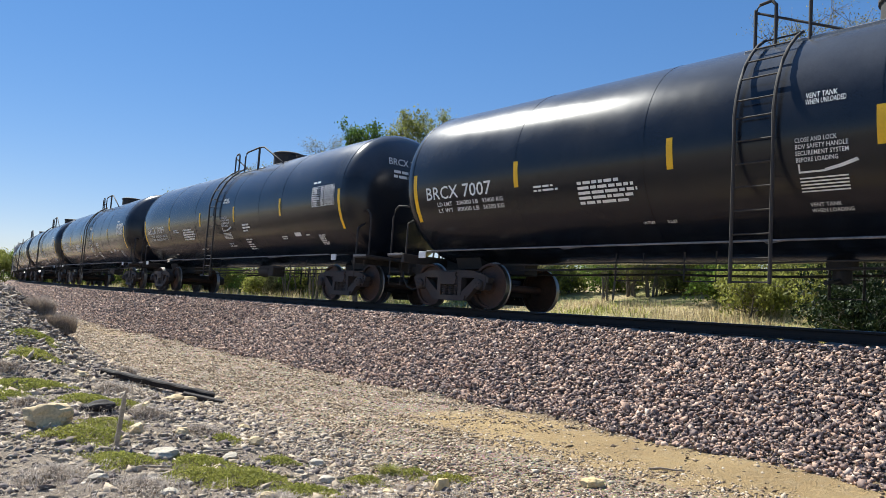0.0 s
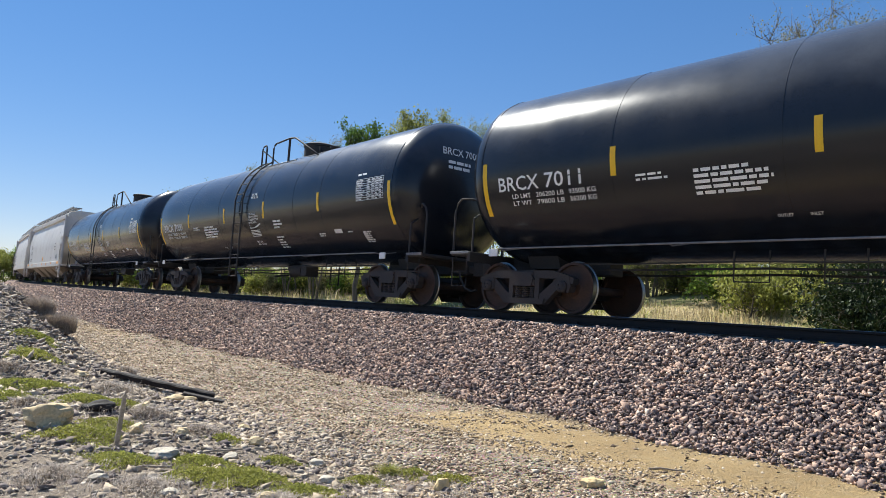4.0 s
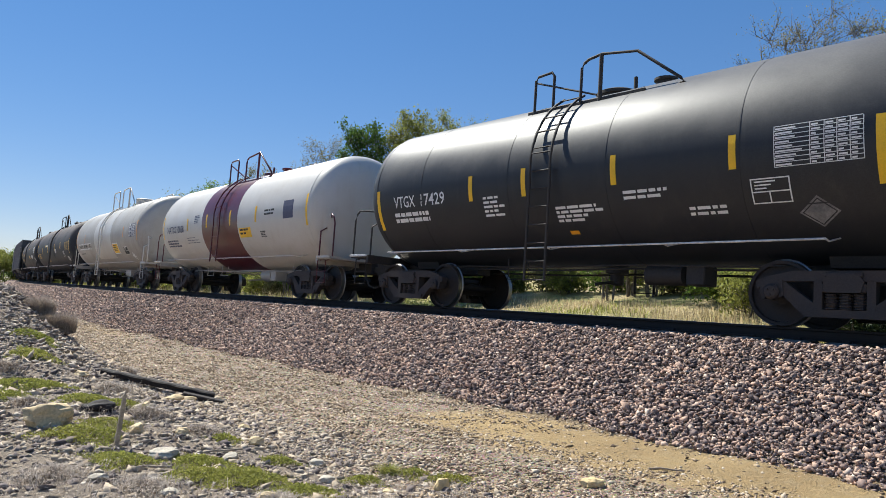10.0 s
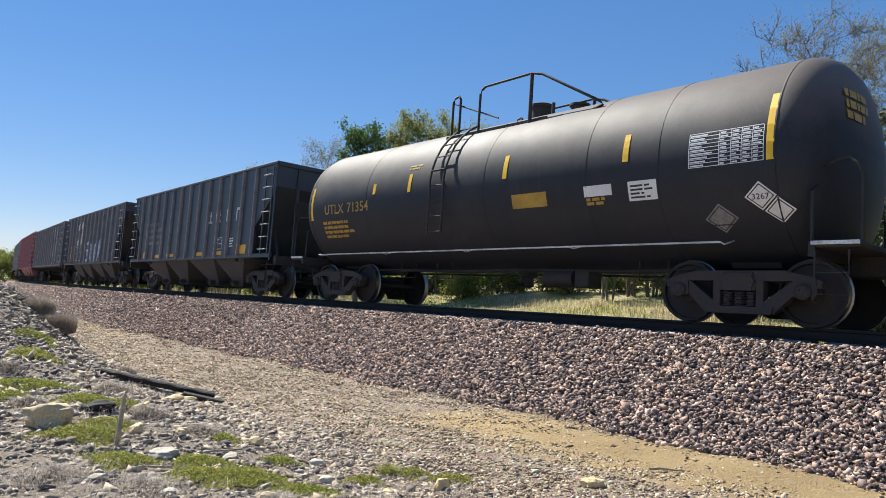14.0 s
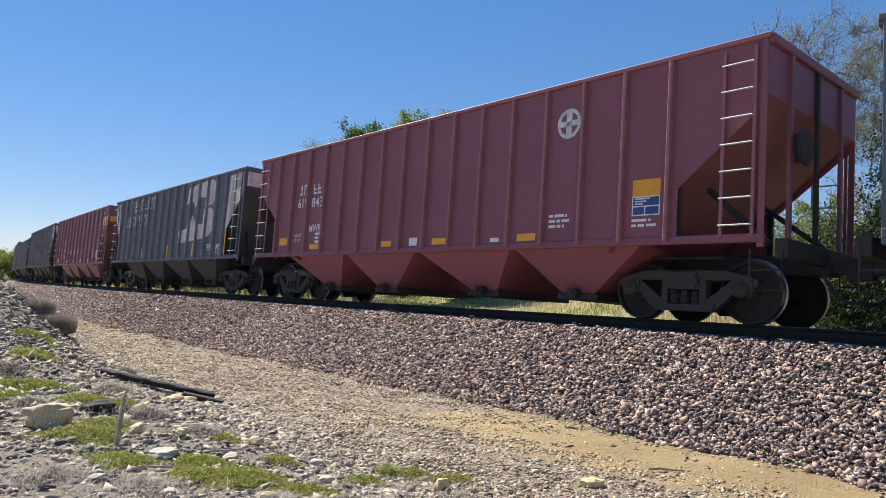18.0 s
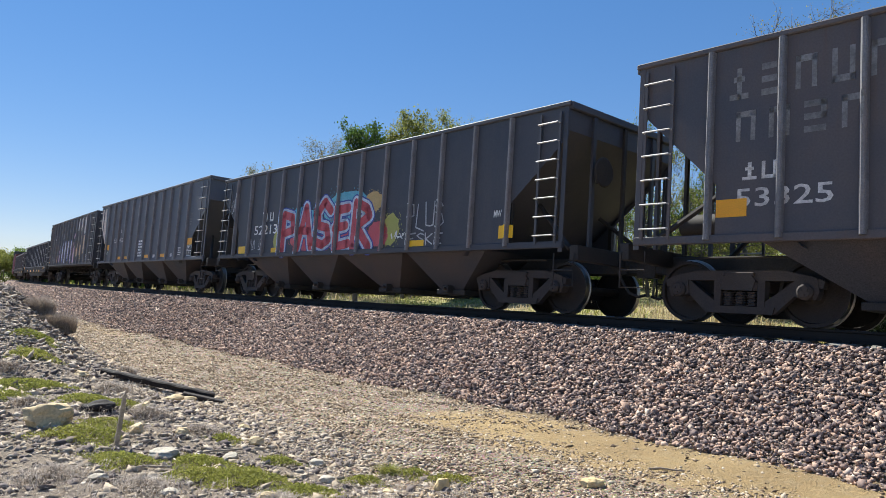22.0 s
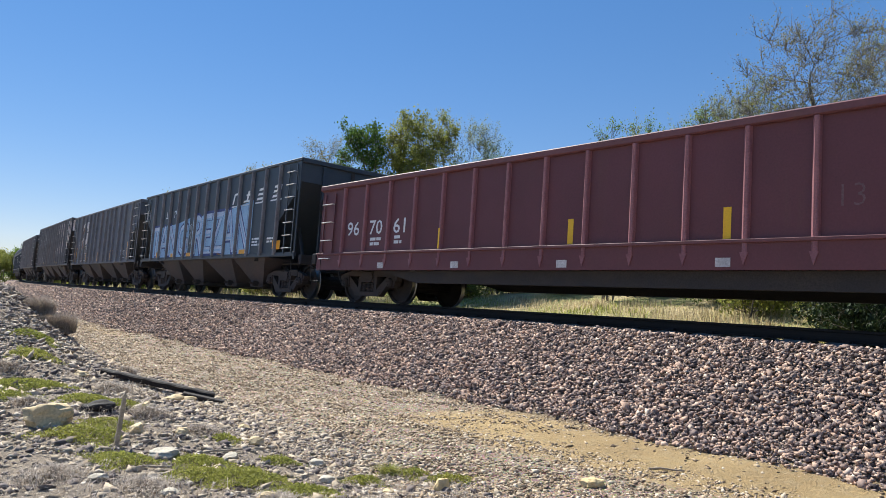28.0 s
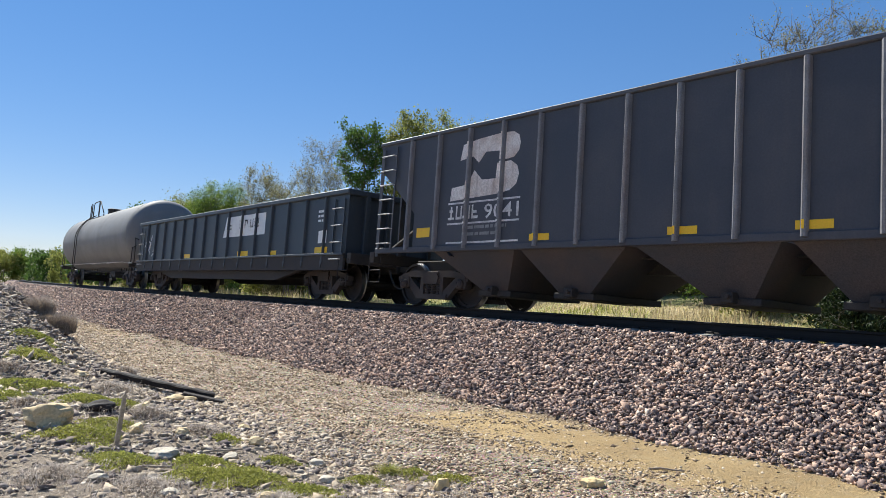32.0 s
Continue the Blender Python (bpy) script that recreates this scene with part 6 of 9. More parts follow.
def hoppers():
    w, k, y, o = M["white_paint"], M["black_ink"], M["yellow"], M["orange"]
    fw = M["faded_white"]
    car, sd = hopper_car("black open hopper car with grey stencils", -205.0, -192.4, 3.80, "hopper_green")
    stripes(car, sd, [(4.23, 1.22, 0.48, 0.28), (0.92, 1.22, 0.47, 0.12), (2.47, 1.22, 0.5, 0.12), (-1.78, 1.22, 0.5, 0.12), (-3.3, 1.22, 0.5, 0.12), (-4.73, 1.22, 0.42, 0.23)], o)
    word_bars(car, sd, 1.7, 2.28, 2.84, 0.40, 4, "faded_white", 0.45)
    frame_panel(car, sd, 2.44, 1.40, 0.50, 0.38)
    bars(car, sd, 3.49, 1.70, 0.40, 4, 0.08, 0.04, w, 3)
    bars(car, sd, -4.38, 2.5, 1.66, 4, 0.25, 0.12, M["dim_white"], 4)
    car, sd = hopper_car("black open hopper car with a large cream emblem and blue-white graffiti", -219.1, -206.6, 3.80, "hopper_black", cut=3.3)
    emblem(car, sd, -3.58, 2.11, 1.68, 1.32, "rusty_white")
    mark(car, "painted_line", sd, rect(-3.79, 2.05, 2.05, 0.04) + rect(-3.79, 1.72, 2.05, 0.035) + rect(-3.79, 1.30, 2.05, 0.035), M["rusty_white"])
    word_bars(car, sd, -3.75, 1.79, 0.45, 0.22, 2, "rusty_white")
    lettering(car, sd, "5420", -3.12, 1.79, 0.22, M["rusty_white"], 0.72)
    lettering(car, sd, "46", -2.2, 1.79, 0.22, M["rusty_white"], 0.36)
    bars(car, sd, -3.7, 1.62, 1.9, 3, 0.11, 0.06, M["dim_white"], 5)
    stripes(car, sd, [(-4.3, 1.24, 0.11, 0.9), (-1.27, 1.31, 0.10, 0.46), (1.4, 1.3, 0.10, 0.46), (3.9, 1.3, 0.10, 0.46)], o)
    mist(car, sd, [(0.0, 1.7, 1.6, 0.8), (1.5, 1.75, 1.6, 0.9)], "spray_white", 81)
    sprayed(car, sd, "ERASK", -1.1, 1.2, 3.6, 1.15, 0.17, (("spray_black", 0.10), ("spray_pale", 0.0)), 21, 0.08, "blue-white sprayed letter")
    frame_panel(car, sd, 4.6, 1.4, 0.42, 0.34)
    car, sd = hopper_car("black high-sided gondola car with a worn white emblem", -233.8, -220.5, 3.80, "hopper_grey", gon=True, rib_x=[-5.7, -4.7, -3.68, -2.63, -1.74, -0.83, 0.05, 0.95, 1.83, 2.72, 3.75, 4.75, 5.65])
    emblem(car, sd, 1.65, 1.56, 2.71, 2.15, "ghost_white")
    word_bars(car, sd, -5.72, 3.12, 4.68, 0.48, 10, "dim_white", 0.35)
    word_bars(car, sd, -5.6, 2.55, 3.76, 0.46, 8, "dim_white", 0.35)
    bars(car, sd, -5.6, 2.1, 2.2, 3, 0.3, 0.16, M["dim_white"], 6)
    stripes(car, sd, [(-6.32, 1.22, 0.46, 0.18), (-5.5, 1.22, 0.40, 0.13), (-2.37, 1.22, 0.45, 0.13), (-0.7, 1.22, 0.45, 0.13), (1.12, 1.22, 0.42, 0.13), (2.94, 1.22, 0.46, 0.13), (5.13, 1.22, 0.46, 0.13), (5.82, 1.22, 0.44, 0.24)], y)
    frame_panel(car, sd, 3.95, 1.24, 0.44, 0.32)
    car, sd = hopper_car("oxide red open hopper car with a round white emblem", -249.04, -235.05, 3.92, "oxide_red", ribs=16, first=1.13, last=1.36, chute_mat="oxide_red")
    ring_emblem(car, sd, 3.55, 2.97, 0.48, 0.53, "faded_white")
    mark(car, "stencil_panel", sd, rect(5.05, 1.85, 0.46, 0.26), o)
    mark(car, "stencil_panel", sd, rect(5.05, 1.55, 0.46, 0.29), M["spray_navy"])
    frame_panel(car, sd, 5.05, 1.55, 0.46, 0.30)
    bars(car, sd, 3.47, 1.62, 0.52, 3, 0.09, 0.05, w, 7)
    bars(car, sd, 5.05, 1.46, 0.46, 2, 0.08, 0.04, w, 8)
    word_bars(car, sd, -4.79, 2.72, 0.40, 0.27, 2, "white_paint")
    word_bars(car, sd, -4.13, 2.70, 0.40, 0.27, 2, "white_paint")
    lettering(car, sd, "619", -4.85, 2.38, 0.26, w, 0.48)
    lettering(car, sd, "843", -4.18, 2.36, 0.26, w, 0.52)
    lettering(car, sd, "MWR", -4.21, 1.70, 0.21, w, 0.56)
    lettering(car, sd, "LD LMT", -4.9, 1.60, 0.09, w, 0.36)
    lettering(car, sd, "LT WT", -4.9, 1.46, 0.09, w, 0.30)
    bars(car, sd, -3.9, 1.62, 0.5, 3, 0.1, 0.06, w, 9)
    stripes(car, sd, [(-5.66, 1.40, 0.44, 0.20), (-4.12, 1.26, 0.43, 0.13), (-1.15, 1.24, 0.35, 0.13), (0.53, 1.24, 0.45, 0.13), (2.78, 1.24, 0.42, 0.13)], o)
    mark(car, "small_plate", sd, rect(-0.19, 1.24, 0.26, 0.17), w)
    mark(car, "small_plate", sd, rect(2.13, 1.24, 0.22, 0.08), w)
    car, sd = hopper_car("black open hopper car with rust-stained white ends and large emblem", -263.8, -250.1, 3.88, "hopper_grey", cut=3.2, ribs=16, first=1.1, last=1.27)
    end_band(car, 6.85, 3.33, 3.78)
    emblem(car, sd, 1.70, 1.71, 3.01, 2.10, "rusty_white")
    word_bars(car, sd, -5.17, 3.24, 3.91, 0.50, 10, "faded_white", 0.35)
    word_bars(car, sd, -5.02, 2.61, 3.03, 0.46, 8, "faded_white", 0.35)
    mark(car, "white_end_panel", sd, [[(5.66, 1.95), (5.72, 3.75), (6.82, 3.78), (6.82, 3.15)]], M["rusty_white"], 0.003, "rust-streaked white end panel")
    mark(car, "white_end_panel", sd, [[(-6.82, 3.78), (-6.2, 3.78), (-6.0, 2.2), (-6.82, 3.15)]], M["rusty_white"], 0.003, "rust-streaked white end panel")
    stripes(car, sd, [(-2.59, 1.22, 0.12, 0.42), (0.43, 1.22, 0.12, 0.45), (2.99, 1.22, 0.11, 0.45), (5.68, 1.22, 0.10, 0.85)], o)
    frame_panel(car, sd, 5.06, 1.27, 0.42, 0.30)
    bars(car, sd, 4.29, 1.55, 0.48, 3, 0.08, 0.05, fw, 10)
    car, sd = hopper_car("brown open hopper car with a gold band and round emblem", -278.6, -265.2, 3.88, "oxide_brown", ribs=13, first=1.04, last=1.09, chute_mat="oxide_brown")
    end_band(car, 6.7, 3.14, 3.40, "orange", "gold_band", "gold band across the end")
    mark(car, "gold_band", sd, rect(5.72, 2.96, 0.92, 0.43), y)
    ring_emblem(car, sd, 3.93, 2.62, 0.66, 0.70, "dim_white")
    for _x, _z, _w, _n in ((4.81, 1.70, 0.69, 4), (0.21, 1.82, 0.6, 2), (-1.76, 1.85, 0.65, 2), (-0.67, 1.88, 0.45, 3)):
        bars(car, sd, _x, _z, _w, _n, 0.10, 0.06, w, _n + 10)
    frame_panel(car, sd, 4.0, 1.42, 0.47, 0.45)
    stripes(car, sd, [(5.08, 1.24, 0.4, 0.24), (3.0, 1.24, 0.6, 0.14), (1.08, 1.24, 0.6, 0.14), (-0.77, 1.24, 0.6, 0.14), (-2.73, 1.24, 0.41, 0.14), (-5.6, 1.3, 0.5, 0.22)], y)
    word_bars(car, sd, -3.9, 2.2, 0.5, 0.28, 2, "white_paint")
    lettering(car, sd, "64", -3.95, 1.85, 0.28, w, 0.4)
    bars(car, sd, -3.9, 1.66, 0.6, 2, 0.13, 0.08, w, 14)
    scrawl(car, sd, -5.4, 1.9, 0.45, 0.4, "faded_white", 4, 3, 0.025)
    car, sd = hopper_car("rusty black open hopper car with peeling white ends and emblem", -293.54, -280.0, 3.90, "hopper_rusty", cut=3.2, ribs=13)
    end_band(car, 6.77, 3.33, 3.80)
    emblem(car, sd, 2.52, 1.70, 2.06, 2.05, "ghost_white")
    mark(car, "white_end_panel", sd, [[(5.60, 2.0), (5.66, 3.78), (6.74, 3.80), (6.74, 3.1)]], M["rusty_white"], 0.003, "peeling rust-streaked white end panel")
    word_bars(car, sd, -5.4, 3.1, 4.2, 0.45, 10, "dim_white", 0.4)
    word_bars(car, sd, -5.3, 2.5, 3.4, 0.42, 8, "dim_white", 0.4)
    word_bars(car, sd, -5.2, 1.95, 0.5, 0.24, 2, "faded_white")
    lettering(car, sd, "53325", -5.3, 1.58, 0.26, fw, 1.2)
    mark(car, "stencil_panel", sd, rect(5.01, 1.69, 0.43, 0.25), o)
    frame_panel(car, sd, 4.99, 1.22, 0.44, 0.42)
    bars(car, sd, -0.15, 2.0, 0.46, 6, 0.11, 0.07, w, 15)
    bars(car, sd, 4.31, 1.65, 0.42, 2, 0.1, 0.06, w, 16)
    stripes(car, sd, [(2.0, 1.24, 0.5, 0.12), (-0.24, 1.24, 0.5, 0.12), (-2.55, 1.24, 0.46, 0.12), (-5.54, 1.45, 0.41, 0.25)], o)
    car, sd = hopper_car("black open hopper car with red and blue graffiti", -308.1, -294.8, 3.58, "hopper_black", ribs=13, first=1.02, last=1.25)
    mist(car, sd, [(-2.95, 1.62, 0.55, 0.75)], "spray_lime", 61)
    mist(car, sd, [(2.0, 1.62, 0.6, 0.75)], "spray_lime", 62)
    mist(car, sd, [(-1.9, 2.05, 1.5, 0.75), (0.2, 2.2, 1.9, 0.9)], "spray_teal", 63)
    mist(car, sd, [(-0.8, 2.3, 0.5, 0.35), (1.3, 2.3, 0.7, 0.5)], "spray_ochre", 64)
    mist(car, sd, [(-1.6, 1.6, 1.5, 0.75), (0.0, 1.65, 1.7, 0.8), (1.55, 1.55, 0.8, 0.6)], "spray_red", 65)
    sprayed(car, sd, "PASER", -2.85, 1.20, 4.2, 1.25, 0.22, (("spray_ultra", 0.20), ("spray_pale", 0.13), ("spray_red", 0.0)), 31, 0.05, "red, pink and pale blue sprayed letter")
    word_bars(car, sd, -3.88, 2.12, 0.70, 0.26, 2, "white_paint", 0.4)
    lettering(car, sd, "522136", -4.42, 1.76, 0.27, w, 1.65)
    sprayed(car, sd, "PLUS", 2.55, 1.55, 1.15, 0.6, 0.03, (("spray_white", 0.0),), 5, 0.06, "quick white tag")
    sprayed(car, sd, "ESKE", 2.6, 1.24, 1.1, 0.28, 0.03, (("spray_white", 0.0),), 6, 0.06, "quick white tag")
    scrawl(car, sd, -6.3, 2.3, 0.65, 0.9, "spray_white", 6, 3, 0.03)
    scrawl(car, sd, 2.04, 1.40, 0.46, 0.2, "white_paint", 7, 4, 0.02)
    scrawl(car, sd, -4.6, 1.3, 0.8, 0.35, "spray_white", 8, 4, 0.025)
    stripes(car, sd, [(2.68, 1.22, 0.46, 0.13), (-5.33, 1.22, 0.43, 0.22), (-3.32, 1.22, 0.44, 0.13), (5.2, 1.3, 0.35, 0.24)], y)
    lettering(car, sd, "MW", 5.05, 1.7, 0.14, w, 0.2)
    car, sd = hopper_car("plain dark grey open hopper car with amber reflectors", -323.0, -309.3, 3.90, "hopper_grey", ribs=12, first=1.49, last=1.75)
    mark(car, "stencil_panel", sd, rect(5.21, 1.63, 0.44, 0.24), o)
    frame_panel(car, sd, 5.21, 1.24, 0.46, 0.38)
    bars(car, sd, -0.46, 1.92, 0.58, 6, 0.12, 0.075, w, 17)
    bars(car, sd, 4.34, 1.52, 0.39, 4, 0.08, 0.04, w, 18)
    bars(car, sd, 5.3, 2.7, 0.24, 5, 0.09, 0.05, M["dim_white"], 19)
    mark(car, "small_plate", sd, rect(1.54, 1.24, 0.26, 0.12), fw)
    mark(car, "small_plate", sd, rect(3.54, 1.24, 0.20, 0.12), fw)
    mark(car, "white_end_panel", sd, [[(-6.8, 3.75), (-6.05, 3.75), (-5.85, 2.0), (-6.8, 2.95)]], M["rusty_white"], 0.003, "rusty white end panel")
    word_bars(car, sd, -3.72, 2.44, 1.0, 0.18, 2, "faded_white", 0.55)
    lettering(car, sd, "532", -4.26, 2.02, 0.21, fw, 0.62)
    lettering(car, sd, "420", -3.36, 2.02, 0.21, fw, 0.58)
    lettering(car, sd, "LD LMT", -5.5, 1.55, 0.09, w, 0.36)
    lettering(car, sd, "LT WT", -5.5, 1.42, 0.09, w, 0.30)
    stripes(car, sd, [(0.47, 1.24, 0.5, 0.13), (2.42, 1.24, 0.5, 0.13), (-2.33, 1.24, 0.4, 0.12), (-3.37, 1.24, 0.45, 0.12), (-5.40, 1.70, 0.42, 0.26)], o)
    car, sd = hopper_car("black high-sided gondola car with lilac graffiti and worn emblem", -337.57, -324.1, 3.80, "hopper_black", gon=True, first=1.0, last=1.15, ribs=14)
    emblem(car, sd, 1.80, 1.54, 2.81, 2.16, "faded_white", "tan_paint")
    word_bars(car, sd, -5.20, 3.20, 5.1, 0.32, 10, "dim_white", 0.40)
    word_bars(car, sd, -5.18, 2.70, 4.1, 0.32, 8, "faded_white", 0.36)
    word_bars(car, sd, -4.77, 2.19, 1.1, 0.21, 2, "dim_white", 0.6)
    lettering(car, sd, "575", -5.30, 1.87, 0.16, M["dim_white"], 0.68)
    lettering(car, sd, "747", -4.22, 1.87, 0.16, M["dim_white"], 0.66)
    mark(car, "white_end_panel", sd, rect(-6.72, 1.22, 0.95, 2.5), M["rust_brown"], 0.003, "rusted brown end panel")
    for _b in ((-3.1, 1.2, 0.6, 0.5), (1.3, 1.25, 1.0, 1.0), (1.25, 1.95, 0.35, 0.3)):
        _r = random.Random(int(_b[0] * 10))
        mark(car, "graffiti_cloud", sd, [blob(_r, _b[0], _b[1] + 0.35, _b[2], _b[3], 18, 0.1, 0.0)] + [blob(_r, _b[0] - 0.3 + 0.2 * q, _b[1] + 0.75 + 0.1 * (q % 2), 0.2, 0.2, 12, 0.08, 0.0) for q in range(4)], M["spray_pink"], 0.004)
    mist(car, sd, [(-1.9, 1.65, 1.1, 0.8), (-0.7, 1.75, 1.2, 1.0), (0.45, 1.8, 1.35, 1.15)], "spray_ultra", 71)
    sprayed(car, sd, "NWO", -2.62, 1.19, 3.55, 1.36, 0.44, (("spray_ultra", 0.10), ("spray_lilac", 0.0)), 41, 0.02, "lilac-white sprayed letter with a blue edge")
    scrawl(car, sd, -5.3, 1.28, 0.7, 0.45, "spray_white", 9, 5, 0.03)
    stripes(car, sd, [(-3.75, 1.29, 0.12, 0.47), (2.73, 1.34, 0.11, 0.48), (3.76, 1.36, 0.10, 0.5), (-5.82, 1.25, 0.12, 0.5)], o)
    frame_panel(car, sd, 4.9, 1.3, 0.42, 0.34)
    car, sd = low_gondola("black low gondola car covered in silver graffiti", -353.5, -338.8, 2.82, "hopper_black", ribs=14)
    sprayed(car, sd, "CUNIOK", -3.92, 1.14, 4.2, 1.1, 0.13, (("dim_white", 0.12), ("spray_white", 0.0)), 51, 0.10, "silver sprayed letter")
    sprayed(car, sd, "SZEAOS", -3.7, 1.16, 4.2, 1.0, 0.06, (("spray_white", 0.0),), 53, 0.16, "silver sprayed letter")
    sprayed(car, sd, "OKEZS", 0.3, 1.14, 4.4, 1.3, 0.19, (("dim_white", 0.14), ("spray_white", 0.0)), 52, 0.09, "silver sprayed letter")
    sprayed(car, sd, "RNEUS", 0.4, 1.2, 4.2, 1.2, 0.06, (("white_paint", 0.0),), 54, 0.16, "silver sprayed letter")
    _r = random.Random(8)
    mark(car, "paint_specks", sd, [blob(_r, _r.uniform(-3.9, 4.9), _r.uniform(1.2, 2.55), 0.05, 0.05, 6, 0.1, 0) for _ in range(90)], M["spray_white"], 0.004)
    stripes(car, Side(y=-1.555), [(-7.17, 1.0, 0.42, 0.2), (-4.56, 0.79, 0.41, 0.12), (-2.25, 0.76, 0.6, 0.12), (-0.18, 0.76, 0.54, 0.12), (1.76, 0.76, 0.46, 0.12), (3.49, 0.76, 0.45, 0.12), (5.9, 0.9, 0.5, 0.2)], o)
    frame_panel(car, sd, 5.23, 1.2, 0.40, 0.5)
    sprayed(car, sd, "IN", 5.1, 1.85, 0.5, 0.25, 0.035, (("spray_white", 0.0),), 10, 0.05, "quick white tag")
    sprayed(car, sd, "OKS", 6.4, 1.65, 0.75, 0.4, 0.05, (("spray_white", 0.0),), 11, 0.06, "quick white tag")
    sprayed(car, sd, "SCR", 6.4, 1.2, 0.8, 0.38, 0.05, (("spray_white", 0.0),), 12, 0.06, "quick white tag")
    scrawl(car, sd, -7.0, 1.4, 2.1, 0.7, "spray_white", 11, 6, 0.03)
    car, sd = low_gondola("dark brown low gondola car with faint silver tags", -370.1, -355.1, 2.48, "hopper_rusty", ribs=15)
    stripes(car, Side(y=-1.555), [(6.5, 0.72, 0.7, 0.14), (3.26, 0.72, 0.5, 0.12), (-1.05, 0.72, 0.5, 0.12), (-3.81, 0.72, 0.5, 0.12)], o)
    for _x, _w, _s in ((-5.7, 1.8, 12), (-3.0, 1.0, 13), (1.0, 1.5, 14), (5.2, 1.6, 15)):
        scrawl(car, sd, _x, 1.25, _w, 0.7, "faded_white", _s, 4, 0.05)
    car, sd = low_gondola("dark red low gondola car with white number and ribbed sides", -388.7, -371.4, 2.82, "gon_red", ribs=19)
    lettering(car, sd, "96", -7.52, 1.55, 0.33, w, 0.48)
    lettering(car, sd, "70", -6.67, 1.55, 0.33, w, 0.48)
    lettering(car, sd, "61", -5.82, 1.55, 0.33, w, 0.42)
    bars(car, sd, -6.60, 1.40, 0.40, 2, 0.11, 0.07, w, 20)
    bars(car, sd, -5.75, 1.42, 0.30, 2, 0.11, 0.07, w, 21)
    stripes(car, sd, [(-4.36, 1.16, 0.12, 0.42), (-1.2, 1.16, 0.11, 0.43), (1.39, 1.16, 0.11, 0.45), (4.56, 1.16, 0.12, 0.42), (7.7, 1.16, 0.11, 0.9)], y)
    for _x in (-6.2, -3.89, -1.36, 1.32, 3.7, 6.04, 8.37):
        mark(car, "white_plate", Side(y=-1.555), rect(_x, 0.76, 0.21, 0.13), M["faded_white"])
    frame_panel(car, sd, 6.06, 1.26, 0.45, 0.37)
    lettering(car, sd, "13", 2.75, 1.52, 0.30, M["chalk"], 0.34, 0.004, 0.0, -0.02)
    car, sd = hopper_car("black open hopper car with large light blue graffiti letters", -402.3, -389.8, 3.72, "hopper_green", first=1.23, last=1.1)
    for _t, _x, _w, _h in (("TANG", -5.0, 3.55, 1.15), ("REZAN", -0.9, 4.35, 1.38)):
        mark(car, "graffiti_ground", sd, [[(_x - 0.1, 1.22), (_x + _w + 0.12, 1.22), (_x + _w + 0.10, 1.34 + _h + 0.10), (_x + _w * 0.7, 1.30 + _h), (_x + _w * 0.4, 1.26 + _h), (_x - 0.06, 1.18 + _h)]], M["spray_blue"], 0.003, "light blue graffiti ground")
        lettering(car, sd, _t, _x - 0.03, 1.27, _h + 0.06, M["spray_navy"], _w + 0.05, 0.005, 0.0, 0.055)
        lettering(car, sd, _t, _x, 1.31, _h - 0.02, M["spray_pale"], _w - 0.02, 0.007, 0.0, 0.02)
        lettering(car, sd, _t, _x + 0.05, 1.31, _h * 0.92, M["spray_blue"], _w - 0.1, 0.009, 0.0, -0.035)
    scrawl(car, sd, -1.5, 1.5, 0.55, 0.9, "spray_white", 16, 3, 0.03)
    word_bars(car, sd, -3.82, 2.70, 0.50, 0.26, 2, "white_paint")
    word_bars(car, sd, -2.95, 2.70, 0.50, 0.26, 2, "white_paint")
    for _x in (2.05, 2.85, 3.75, 4.7):
        _sl = lambda x, z, w, h: [(x + (z - 2.78) * 0.35, z), (x + w + (z - 2.78) * 0.35, z), (x + w + (z + h - 2.78) * 0.35, z + h), (x + (z + h - 2.78) * 0.35, z + h)]
        mark(car, "painted_letter", sd, [_sl(_x + a * 0.44, 2.80 + b * 0.34, c * 0.44, d * 0.34) for a, b, c, d in STROKES[int(_x * 10) % 5]], M["white_paint"], 0.003)
        mark(car, "painted_line", sd, rect(_x - 0.08, 2.70, 0.66, 0.04), M["white_paint"], 0.003)
    bars(car, sd, 3.66, 1.62, 0.55, 3, 0.09, 0.055, w, 22)
    bars(car, sd, 4.6, 1.6, 0.5, 2, 0.09, 0.055, w, 23)
    scrawl(car, sd, -6.1, 2.6, 0.5, 0.6, "spray_white", 17, 3, 0.03)
    stripes(car, sd, [(-4.52, 1.22, 0.37, 0.2), (-2.96, 1.22, 0.36, 0.13), (-1.43, 1.22, 0.5, 0.13), (1.21, 1.22, 0.45, 0.13), (2.84, 1.22, 0.41, 0.13), (5.0, 1.3, 0.4, 0.25)], o)
    car, sd = hopper_car("dark grey open hopper car with a white emblem and amber stripes", -415.8, -403.1, 3.73, "hopper_grey", rib_x=[-5.31, -4.25, -3.4, -2.5, -1.70, -0.96, 0.01, 0.93, 1.70, 2.44, 3.40, 4.25, 5.3])
    emblem(car, sd, -4.42, 2.09, 1.72, 1.27, "faded_white")
    mark(car, "painted_line", sd, rect(-4.57, 2.03, 2.1, 0.035) + rect(-4.57, 1.64, 2.1, 0.035) + rect(-4.57, 1.26, 2.1, 0.035), fw)
    word_bars(car, sd, -4.5, 1.74, 0.45, 0.25, 2, "faded_white")
    lettering(car, sd, "541", -3.87, 1.72, 0.27, fw, 0.62)
